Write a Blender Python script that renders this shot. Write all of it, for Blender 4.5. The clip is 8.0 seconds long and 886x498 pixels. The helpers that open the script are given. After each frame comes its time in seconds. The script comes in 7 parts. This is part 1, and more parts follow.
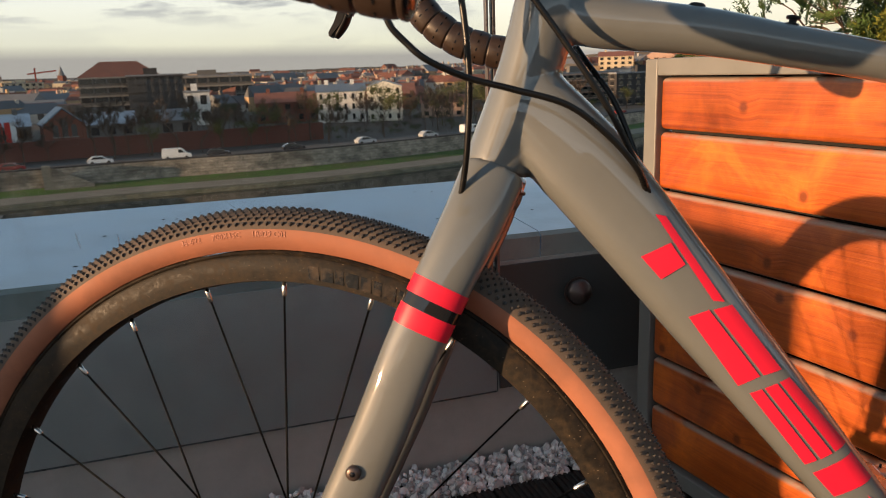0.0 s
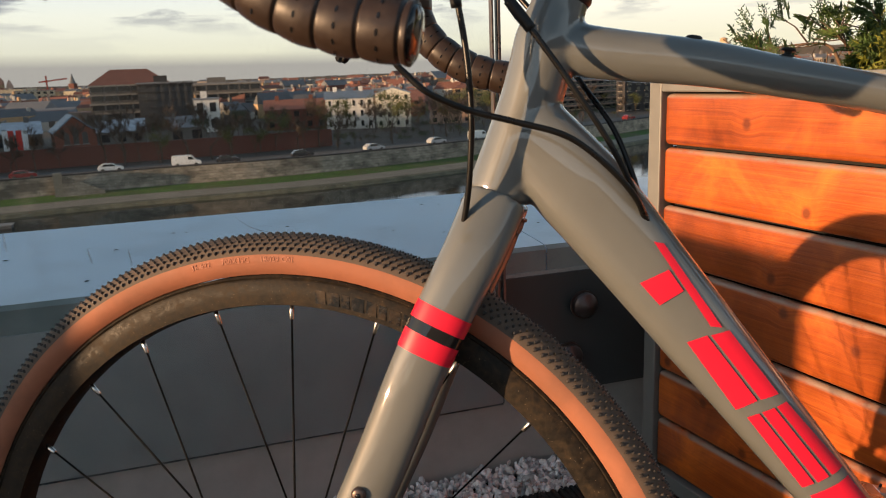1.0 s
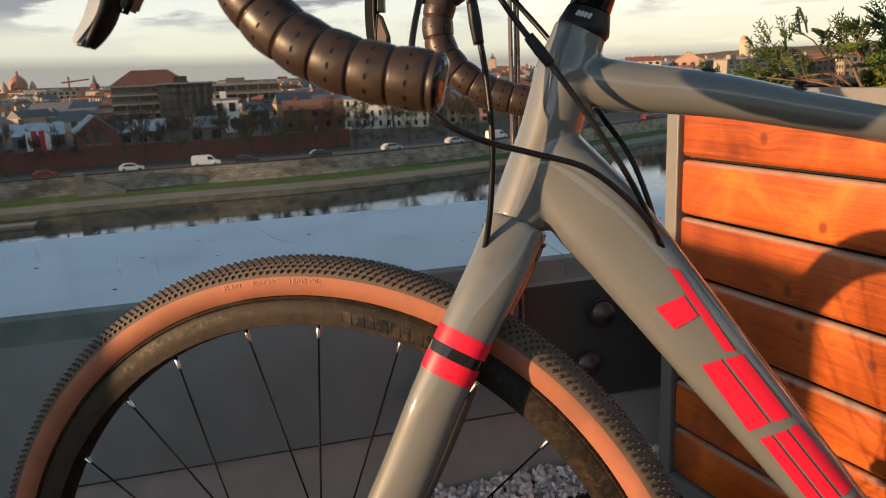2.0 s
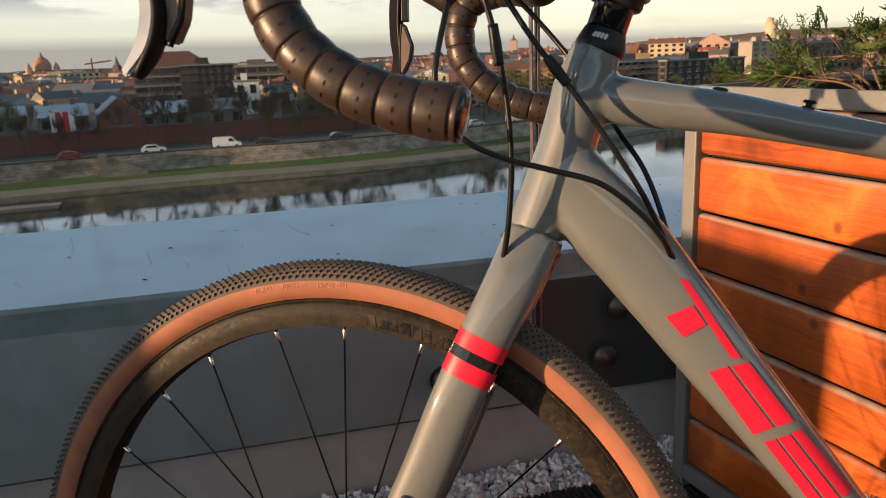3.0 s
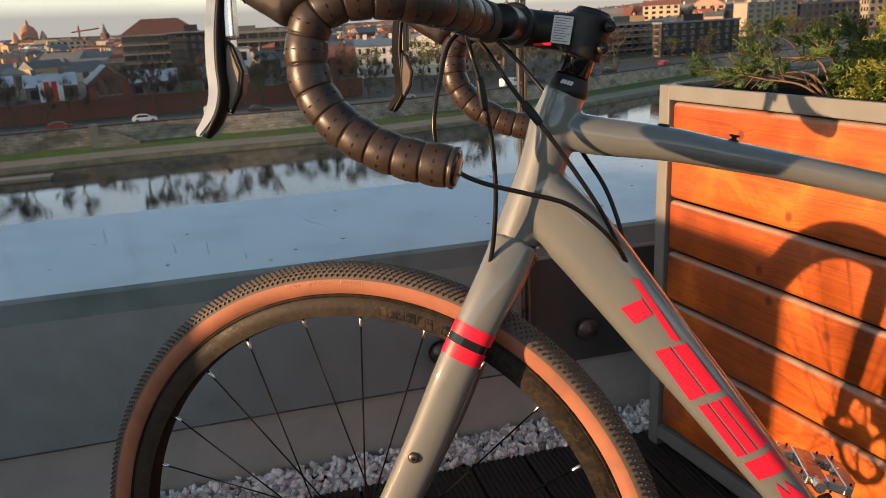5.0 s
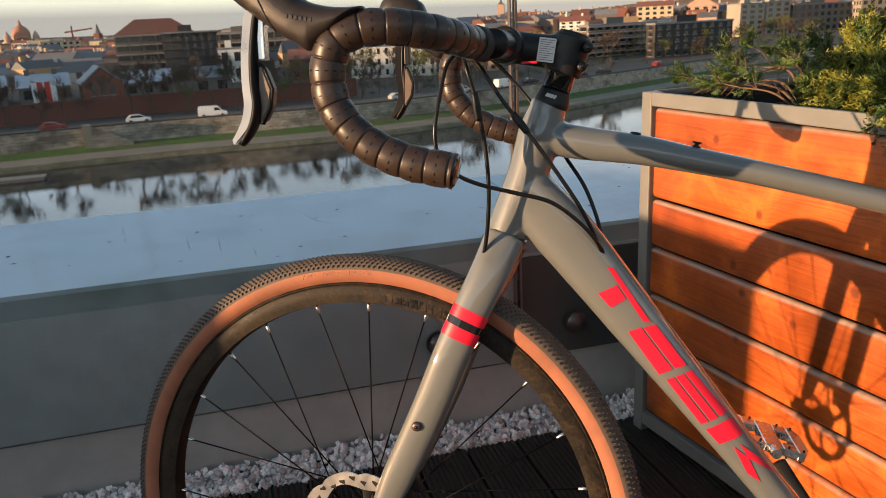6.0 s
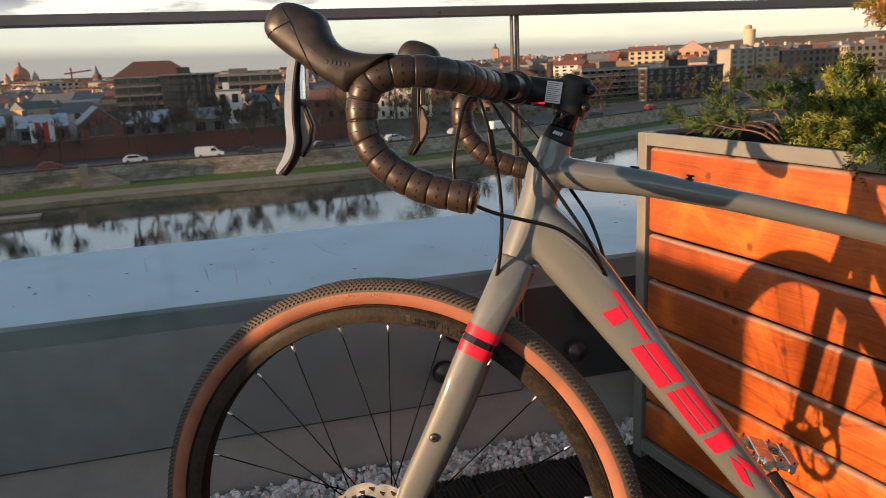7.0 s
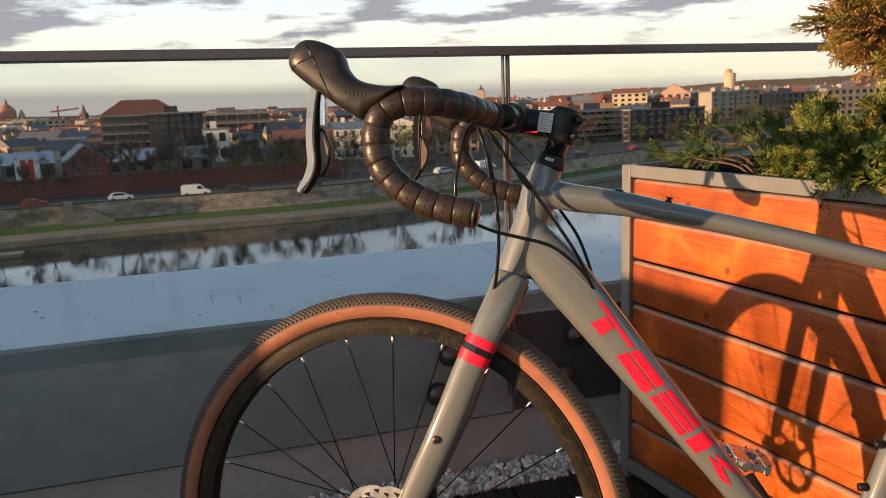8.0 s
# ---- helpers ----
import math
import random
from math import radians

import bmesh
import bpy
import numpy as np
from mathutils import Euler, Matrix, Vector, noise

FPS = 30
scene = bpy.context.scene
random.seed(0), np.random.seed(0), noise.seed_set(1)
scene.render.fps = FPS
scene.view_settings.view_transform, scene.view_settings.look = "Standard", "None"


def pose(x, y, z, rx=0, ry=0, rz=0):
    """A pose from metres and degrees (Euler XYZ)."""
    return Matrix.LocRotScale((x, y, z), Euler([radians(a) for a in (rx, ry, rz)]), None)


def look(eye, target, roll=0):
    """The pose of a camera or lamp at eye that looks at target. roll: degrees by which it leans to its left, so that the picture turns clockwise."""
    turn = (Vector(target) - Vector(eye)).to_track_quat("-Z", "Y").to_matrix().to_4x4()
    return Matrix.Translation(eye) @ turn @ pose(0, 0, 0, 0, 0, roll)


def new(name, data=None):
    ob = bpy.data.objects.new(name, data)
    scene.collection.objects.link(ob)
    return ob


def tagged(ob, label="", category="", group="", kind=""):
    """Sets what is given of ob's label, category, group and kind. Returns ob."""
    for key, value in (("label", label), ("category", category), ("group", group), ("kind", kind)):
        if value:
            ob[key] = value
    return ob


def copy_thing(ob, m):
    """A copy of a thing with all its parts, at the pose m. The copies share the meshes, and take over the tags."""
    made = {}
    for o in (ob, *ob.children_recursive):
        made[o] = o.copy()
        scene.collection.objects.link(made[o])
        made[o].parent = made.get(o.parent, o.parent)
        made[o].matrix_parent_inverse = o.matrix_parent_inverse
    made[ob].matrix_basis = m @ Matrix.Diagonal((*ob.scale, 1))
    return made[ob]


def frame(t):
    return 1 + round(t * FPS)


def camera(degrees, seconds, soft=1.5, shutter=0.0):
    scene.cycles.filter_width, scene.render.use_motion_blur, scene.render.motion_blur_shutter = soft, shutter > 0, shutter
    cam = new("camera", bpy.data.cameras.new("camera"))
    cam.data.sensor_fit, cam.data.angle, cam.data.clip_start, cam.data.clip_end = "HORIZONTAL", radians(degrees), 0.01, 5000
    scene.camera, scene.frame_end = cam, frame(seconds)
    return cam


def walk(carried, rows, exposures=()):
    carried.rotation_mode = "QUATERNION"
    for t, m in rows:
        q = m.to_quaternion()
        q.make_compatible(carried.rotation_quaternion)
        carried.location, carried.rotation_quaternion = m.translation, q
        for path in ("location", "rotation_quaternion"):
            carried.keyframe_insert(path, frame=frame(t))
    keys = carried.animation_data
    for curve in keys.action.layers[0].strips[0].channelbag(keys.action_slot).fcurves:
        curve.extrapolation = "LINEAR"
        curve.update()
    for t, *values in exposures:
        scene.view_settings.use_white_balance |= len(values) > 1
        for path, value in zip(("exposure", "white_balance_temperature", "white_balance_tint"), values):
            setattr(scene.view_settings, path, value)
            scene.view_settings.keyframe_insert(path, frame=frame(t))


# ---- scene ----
cam = camera(60.9, 8.0, soft=0.8)
cam.data.dof.use_dof, cam.data.dof.focus_distance, cam.data.dof.aperture_fstop = True, 1.0, 16.0
PATH = [
    (0, (0.235, -0.558, 0.81), (-0.071, 1.362, 0.34), -2.1),
    (0.5, (0.239, -0.559, 0.815), (-0.074, 1.361, 0.348), -2.3),
    (1, (0.241, -0.567, 0.828), (-0.087, 1.353, 0.375), -2.3),
    (1.5, (0.241, -0.576, 0.841), (-0.107, 1.342, 0.394), -2.3),
    (3, (0.246, -0.61, 0.881), (-0.177, 1.281, 0.387), -2.4),
    (3.5, (0.25, -0.628, 0.9), (-0.184, 1.251, 0.371), -2.1),
    (4, (0.251, -0.648, 0.917), (-0.176, 1.222, 0.353), -2.4),
    (4.5, (0.26, -0.691, 0.938), (-0.157, 1.177, 0.359), -2.8),
    (6, (0.289, -0.842, 0.979), (-0.105, 1.032, 0.4), -2.9),
    (6.5, (0.288, -0.892, 0.982), (-0.1, 0.997, 0.452), -2.7),
    (7, (0.278, -0.927, 0.982), (-0.103, 0.978, 0.506), -2.6),
    (7.5, (0.272, -0.975, 0.98), (-0.092, 0.945, 0.556), -2.3),
    (8, (0.273, -1.02, 0.972), (-0.071, 0.913, 0.595), -2.2),
]
walk(cam, [(t, look(eye, target, roll)) for t, eye, target, roll in PATH], ((0, -0.05), (1.5, -0.04), (3, 0.04), (4.5, 0.18), (6, 0.25), (7, 0.08), (8, 0.0)))

# ---- sky, sun ----
SUN_AZ, SUN_EL = radians(36.5), radians(5.6)     # the way the light travels over the plan, and the sun's height
sun_way = Vector((math.cos(SUN_AZ) * math.cos(SUN_EL), math.sin(SUN_AZ) * math.cos(SUN_EL), -math.sin(SUN_EL)))
sun_data = bpy.data.lights.new("sun", "SUN")
sun_data.energy, sun_data.angle, sun_data.color = 7.6, radians(0.6), (1.0, 0.62, 0.335)
sun = new("sun", sun_data)
sun.matrix_world = look(-sun_way * 50, (0, 0, 0))

world = bpy.data.worlds.new("sky")
scene.world = world
world.use_nodes = True
wn = world.node_tree
wn.nodes.clear()


def wnode(kind, **inputs):
    node = wn.nodes.new(kind)
    for k, v in inputs.items():
        node.inputs[k].default_value = v
    return node


w_out = wnode("ShaderNodeOutputWorld")
w_bg = wnode("ShaderNodeBackground", Strength=0.25)
w_sky = wnode("ShaderNodeTexSky")
w_sky.sky_type, w_sky.sun_disc = "NISHITA", False
w_sky.sun_elevation = SUN_EL
w_sky.sun_rotation = math.atan2(-sun_way.x, -sun_way.y)
w_sky.air_density, w_sky.dust_density, w_sky.ozone_density = 1.2, 1.5, 1.5
w_tc = wnode("ShaderNodeTexCoord")
w_map = wnode("ShaderNodeMapping", Scale=(2.2, 2.2, 13.0))
w_noise = wnode("ShaderNodeTexNoise", Scale=2.3, Detail=9.0, Roughness=0.58)
w_ramp = wnode("ShaderNodeValToRGB")
w_ramp.color_ramp.elements[0].position, w_ramp.color_ramp.elements[1].position = 0.500, 0.570
w_sep = wnode("ShaderNodeSeparateXYZ")
w_haze = wnode("ShaderNodeMapRange")              # bright thin cloud towards the horizon
for k, v in (("From Min", 0.18), ("From Max", 0.50), ("To Min", 1.0), ("To Max", 0.0)):
    w_haze.inputs[k].default_value = v
w_low = wnode("ShaderNodeMapRange")               # grey mist lying on the horizon
for k, v in (("From Min", 0.012), ("From Max", 0.028), ("To Min", 0.90), ("To Max", 0.0)):
    w_low.inputs[k].default_value = v
w_mix1 = wnode("ShaderNodeMix")
w_mix1.data_type = "RGBA"
w_mix1.inputs["B"].default_value = (6.2, 5.8, 4.9, 1)
w_mix2 = wnode("ShaderNodeMix")
w_mix2.data_type = "RGBA"
w_mix2.inputs["B"].default_value = (1.45, 1.46, 1.6, 1)
w_mix3 = wnode("ShaderNodeMix")
w_mix3.data_type = "RGBA"
w_mix3.inputs["B"].default_value = (1.80, 1.64, 1.50, 1)
w_fac = wnode("ShaderNodeMath")
w_fac.operation = "MULTIPLY"
w_fac.inputs[1].default_value = 0.85


def wlink(a, out, b, inp):
    wn.links.new(a.outputs[out], b.inputs[inp])


wlink(w_tc, "Generated", w_map, "Vector")
wlink(w_map, "Vector", w_noise, "Vector")
w_gather = wnode("ShaderNodeMath")
w_gather.operation = "MULTIPLY_ADD"
w_gather.inputs[1].default_value = -0.13
w_gather.inputs[2].default_value = -0.008
w_thick = wnode("ShaderNodeMath")
wlink(w_noise, "Fac", w_thick, 0)
wlink(w_gather, "Value", w_thick, 1)
wlink(w_thick, "Value", w_ramp, "Fac")
wlink(w_tc, "Generated", w_sep, "Vector")
wlink(w_sep, "Z", w_haze, "Value")
wlink(w_sep, "X", w_gather, 0)
w_slope = wnode("ShaderNodeMath")                # the mist's edge sinks to one side
w_slope.operation = "MULTIPLY_ADD"
w_slope.inputs[1].default_value = 0.020
wlink(w_sep, "X", w_slope, 0)
wlink(w_sep, "Z", w_slope, 2)
wlink(w_slope, "Value", w_low, "Value")
w_gain = wnode("ShaderNodeVectorMath")
w_gain.operation = "SCALE"
w_gain.inputs["Scale"].default_value = 1.0
wlink(w_sky, "Color", w_gain, 0)
wlink(w_gain, "Vector", w_mix1, "A")
w_tint = wnode("ShaderNodeValToRGB")             # cream low down, pale blue higher up
w_tint.color_ramp.elements[0].position, w_tint.color_ramp.elements[0].color = 0.03, (0.80, 0.75, 0.56, 1)
w_tint.color_ramp.elements[1].position, w_tint.color_ramp.elements[1].color = 0.16, (0.68, 0.80, 0.90, 1)
w_tint.color_ramp.elements.new(0.08).color = (0.90, 0.87, 0.73, 1)
wlink(w_sep, "Z", w_tint, "Fac")
w_level = wnode("ShaderNodeVectorMath")
w_level.operation = "SCALE"
w_level.inputs["Scale"].default_value = 4.9
wlink(w_tint, "Color", w_level, 0)
wlink(w_level, "Vector", w_mix1, "B")
# clouds lie low; overhead the sky is open
w_open = wnode("ShaderNodeMapRange")
for k, v in (("From Min", 0.13), ("From Max", 0.19), ("To Min", 0.95), ("To Max", 0.12)):
    w_open.inputs[k].default_value = v
wlink(w_sep, "Z", w_open, "Value")
w_foot = wnode("ShaderNodeMapRange")
for k, v in (("From Min", 0.058), ("From Max", 0.090), ("To Min", 0.12), ("To Max", 1.0)):
    w_foot.inputs[k].default_value = v
wlink(w_sep, "Z", w_foot, "Value")
w_cover = wnode("ShaderNodeMath")
w_cover.operation = "MULTIPLY"
wlink(w_open, "Result", w_cover, 0)
wlink(w_foot, "Result", w_cover, 1)
wlink(w_cover, "Value", w_fac, 1)
wlink(w_haze, "Result", w_mix1, "Factor")
wlink(w_ramp, "Color", w_fac, 0)
wlink(w_mix1, "Result", w_mix2, "A")
wlink(w_fac, "Value", w_mix2, "Factor")
wlink(w_mix2, "Result", w_mix3, "A")
wlink(w_low, "Result", w_mix3, "Factor")
wlink(w_mix3, "Result", w_bg, "Color")
wlink(w_bg, "Background", w_out, "Surface")

# ---- materials ----
def material(name, color, rough=0.5, metal=0.0, vary=0.25, scale=30.0, bump=0.0, bump_scale=200.0, second=None, second_scale=6.0,
             second_amount=0.5, coat=0.0, stretch=(1, 1, 1), rough_vary=0.1, random=0.0, island=0.0, spec=0.5, coords="Object"):
    """A surface with colour variation at two scales, uneven gloss and fine relief. stretch: the grain's proportions."""
    m = bpy.data.materials.new(name)
    m.use_nodes = True
    nt = m.node_tree
    bsdf = nt.nodes["Principled BSDF"]
    bsdf.inputs["Roughness"].default_value, bsdf.inputs["Metallic"].default_value = rough, metal
    bsdf.inputs["Coat Weight"].default_value, bsdf.inputs["Coat Roughness"].default_value = coat, 0.03
    bsdf.inputs["Specular IOR Level"].default_value = spec

    def node(kind, **inputs):
        n = nt.nodes.new(kind)
        for k, v in inputs.items():
            n.inputs[k].default_value = v
        return n

    def link(a, out, b, inp):
        nt.links.new(a.outputs[out], b.inputs[inp])

    tc = node("ShaderNodeTexCoord")
    mp = node("ShaderNodeMapping", Scale=stretch)
    link(tc, coords, mp, "Vector")
    fine = node("ShaderNodeTexNoise", Scale=scale, Detail=5.0, Roughness=0.6)
    link(mp, "Vector", fine, "Vector")
    hue = node("ShaderNodeHueSaturation", Color=(*color, 1))
    rng = node("ShaderNodeMapRange")
    for k, v in (("From Min", 0.25), ("From Max", 0.75), ("To Min", 1 - vary), ("To Max", 1 + vary)):
        rng.inputs[k].default_value = v
    link(fine, "Fac", rng, "Value")
    value = rng
    if random or island:
        info = node("ShaderNodeObjectInfo") if random else node("ShaderNodeNewGeometry")
        amount = random or island
        r2 = node("ShaderNodeMapRange")
        for k, v in (("To Min", 1 - amount), ("To Max", 1 + amount)):
            r2.inputs[k].default_value = v
        link(info, "Random" if random else "Random Per Island", r2, "Value")
        mul = node("ShaderNodeMath")
        mul.operation = "MULTIPLY"
        link(rng, "Result", mul, 0)
        link(r2, "Result", mul, 1)
        nt.links.new(mul.outputs[0], hue.inputs["Value"])
    else:
        link(value, "Result", hue, "Value")
    last, out = hue, "Color"
    if second:
        coarse = node("ShaderNodeTexNoise", Scale=second_scale, Detail=6.0, Roughness=0.65)
        link(mp, "Vector", coarse, "Vector")
        ramp = node("ShaderNodeValToRGB")
        ramp.color_ramp.elements[0].position, ramp.color_ramp.elements[1].position = 0.48, 0.66
        link(coarse, "Fac", ramp, "Fac")
        amt = node("ShaderNodeMath")
        amt.operation = "MULTIPLY"
        amt.inputs[1].default_value = second_amount
        link(ramp, "Color", amt, 0)
        mix = node("ShaderNodeMix")
        mix.data_type = "RGBA"
        mix.inputs["B"].default_value = (*second, 1)
        link(hue, "Color", mix, "A")
        link(amt, "Value", mix, "Factor")
        last, out = mix, "Result"
    link(last, out, bsdf, "Base Color")
    rr = node("ShaderNodeMapRange")
    for k, v in (("From Min", 0.3), ("From Max", 0.7), ("To Min", max(0.02, rough - rough_vary)), ("To Max", min(1, rough + rough_vary))):
        rr.inputs[k].default_value = v
    link(fine, "Fac", rr, "Value")
    link(rr, "Result", bsdf, "Roughness")
    if bump:
        grain = node("ShaderNodeTexNoise", Scale=bump_scale, Detail=4.0)
        link(mp, "Vector", grain, "Vector")
        b = node("ShaderNodeBump", Strength=bump, Distance=0.35 / bump_scale)
        link(grain, "Fac", b, "Height")
        link(b, "Normal", bsdf, "Normal")
    return m


def glass_material(name, tint=(1, 1, 1), haze=0.004):
    """Clear sheet glass: straight through, with a reflection that grows to the edge, and a trace of dust."""
    m = bpy.data.materials.new(name)
    m.use_nodes = True
    nt = m.node_tree
    nt.nodes.clear()
    out, add = nt.nodes.new("ShaderNodeOutputMaterial"), nt.nodes.new("ShaderNodeMixShader")
    clear, gloss, fres = nt.nodes.new("ShaderNodeBsdfTransparent"), nt.nodes.new("ShaderNodeBsdfGlossy"), nt.nodes.new("ShaderNodeFresnel")
    clear.inputs["Color"].default_value = (*tint, 1)
    gloss.inputs["Roughness"].default_value = 0.01
    fres.inputs["IOR"].default_value = 1.16
    nt.links.new(fres.outputs[0], add.inputs[0])
    nt.links.new(clear.outputs[0], add.inputs[1])
    nt.links.new(gloss.outputs[0], add.inputs[2])
    dust, mix2, noise_n = nt.nodes.new("ShaderNodeBsdfDiffuse"), nt.nodes.new("ShaderNodeMixShader"), nt.nodes.new("ShaderNodeTexNoise")
    noise_n.inputs["Scale"].default_value = 4.0
    noise_n.inputs["Detail"].default_value = 8.0
    rng = nt.nodes.new("ShaderNodeMapRange")
    for k, v in (("From Min", 0.4), ("From Max", 0.75), ("To Min", haze * 0.3), ("To Max", haze)):
        rng.inputs[k].default_value = v
    tc = nt.nodes.new("ShaderNodeTexCoord")
    nt.links.new(tc.outputs["Object"], noise_n.inputs["Vector"])
    nt.links.new(noise_n.outputs["Fac"], rng.inputs["Value"])
    dust.inputs["Color"].default_value = (0.7, 0.7, 0.7, 1)
    nt.links.new(rng.outputs["Result"], mix2.inputs[0])
    nt.links.new(add.outputs[0], mix2.inputs[1])
    nt.links.new(dust.outputs[0], mix2.inputs[2])
    nt.links.new(mix2.outputs[0], out.inputs["Surface"])
    return m


PAINT = material("grey_paint", (0.138, 0.149, 0.147), 0.50, vary=0.04, scale=40, coat=1.0, rough_vary=0.03)
PAINT.node_tree.nodes["Principled BSDF"].inputs["Coat IOR"].default_value = 1.7
RED = material("red_decal", (0.78, 0.012, 0.045), 0.4, vary=0.03, rough_vary=0.03)
BLACK_GLOSS = material("black_gloss", (0.012, 0.012, 0.013), 0.12, vary=0.1, coat=0.4)
BLACK_METAL = material("black_anodised", (0.012, 0.012, 0.0125), 0.42, vary=0.2, bump=0.05, bump_scale=900, spec=0.35)
BLACK_RUBBER = material("black_rubber", (0.026, 0.023, 0.021), 0.55, vary=0.25, scale=60, bump=0.15, bump_scale=500, second=(0.09, 0.07, 0.05), second_scale=30, second_amount=0.35)
HOOD_RUBBER = material("hood_rubber", (0.024, 0.0185, 0.0155), 0.40, vary=0.15, scale=90, bump=0.12, bump_scale=1500)
TAPE = material("bar_tape", (0.038, 0.0250, 0.0190), 0.38, vary=0.2, scale=120, bump=0.1, bump_scale=1200)
TAN = material("tan_sidewall", (0.35, 0.131, 0.073), 0.72, vary=0.12, scale=40, bump=0.1, bump_scale=1500, second=(0.19, 0.082, 0.05), second_scale=12, second_amount=0.5)
TREAD = material("dusty_tread", (0.050, 0.046, 0.045), 0.46, vary=0.35, scale=120, bump=0.2, bump_scale=900, second=(0.095, 0.076, 0.060), second_scale=60, second_amount=0.45)
TREAD_BASE = material("dusty_tyre_casing", (0.105, 0.080, 0.064), 0.8, vary=0.25, scale=90, bump=0.15, bump_scale=900, second=(0.11, 0.083, 0.064), second_scale=14, second_amount=0.4)
SPOKE = material("black_spoke", (0.005, 0.005, 0.005), 0.5, spec=0.08)
SILVER = material("bright_alloy", (0.72, 0.71, 0.70), 0.28, metal=1.0, vary=0.1)
STEEL = material("steel", (0.66, 0.64, 0.62), 0.33, metal=1.0, vary=0.15)
LEVER_GREY = material("satin_grey_lever", (0.30, 0.34, 0.385), 0.33, metal=0.4, vary=0.06)
PADDLE = material("brown_black_plastic", (0.17, 0.122, 0.092), 0.38)
LEVER_BLACK = material("black_lever_plastic", (0.008, 0.008, 0.009), 0.42, spec=0.2)
CABLE = material("cable_housing", (0.007, 0.007, 0.007), 0.3, vary=0.1, spec=0.4)
CLEAR_FILM = material("white_label_film", (0.62, 0.62, 0.62), 0.4, vary=0.05)


def rim_material():
    """Black rim under a film of dried mud: brown patches rubbed thin, pale grit specks."""
    m = material("muddy_black_rim", (0.013, 0.011, 0.009), 0.50, vary=0.6, scale=260, rough_vary=0.15, bump=0.3, bump_scale=800, spec=0.2)
    nt = m.node_tree
    bsdf = nt.nodes["Principled BSDF"]
    base, gloss = bsdf.inputs["Base Color"].links[0].from_socket, bsdf.inputs["Roughness"].links[0].from_socket
    tc, film, fine, grit, a, b, c, film_mix, grit_mix, rough_mix = [nt.nodes.new("ShaderNode" + k) for k in (
        "TexCoord", "TexNoise", "TexNoise", "TexVoronoi", "MapRange", "MapRange", "MapRange", "Mix", "Mix", "Mix")]
    film.inputs["Scale"].default_value, film.inputs["Detail"].default_value, film.inputs["Roughness"].default_value, film.inputs["Distortion"].default_value = 40.0, 8.0, 0.7, 0.9
    fine.inputs["Scale"].default_value, fine.inputs["Detail"].default_value = 160.0, 5.0
    grit.inputs["Scale"].default_value = 290.0
    for node, lo, hi, to0, to1 in ((a, 0.40, 0.66, 0.0, 0.95), (b, 0.36, 0.66, 0.15, 1.5), (c, 0.05, 0.10, 0.7, 0.0)):
        for k, v in (("From Min", lo), ("From Max", hi), ("To Min", to0), ("To Max", to1)):
            node.inputs[k].default_value = v
    both = nt.nodes.new("ShaderNodeMath")
    both.operation, both.use_clamp = "MULTIPLY", True
    for node in (film_mix, grit_mix):
        node.data_type = "RGBA"
    film_mix.inputs["B"].default_value = (0.042, 0.029, 0.017, 1)
    grit_mix.inputs["B"].default_value = (0.42, 0.34, 0.24, 1)
    rough_mix.inputs["B"].default_value = 0.7
    for s, d in ((tc.outputs["Object"], film.inputs["Vector"]), (tc.outputs["Object"], fine.inputs["Vector"]), (tc.outputs["Object"], grit.inputs["Vector"]),
                 (film.outputs["Fac"], a.inputs["Value"]), (fine.outputs["Fac"], b.inputs["Value"]), (grit.outputs["Distance"], c.inputs["Value"]),
                 (a.outputs["Result"], both.inputs[0]), (b.outputs["Result"], both.inputs[1]), (both.outputs[0], film_mix.inputs["Factor"]), (base, film_mix.inputs["A"]),
                 (c.outputs["Result"], grit_mix.inputs["Factor"]), (film_mix.outputs["Result"], grit_mix.inputs["A"]), (grit_mix.outputs["Result"], bsdf.inputs["Base Color"]),
                 (both.outputs[0], rough_mix.inputs["Factor"]), (gloss, rough_mix.inputs["A"]), (rough_mix.outputs["Result"], bsdf.inputs["Roughness"])):
        nt.links.new(s, d)
    return m


RIM = rim_material()
RIM_BLOCK = material("muddy_gloss_block", (0.008, 0.007, 0.006), 0.2, vary=0.3, scale=200, second=(0.07, 0.047, 0.026), second_scale=60, second_amount=0.85)


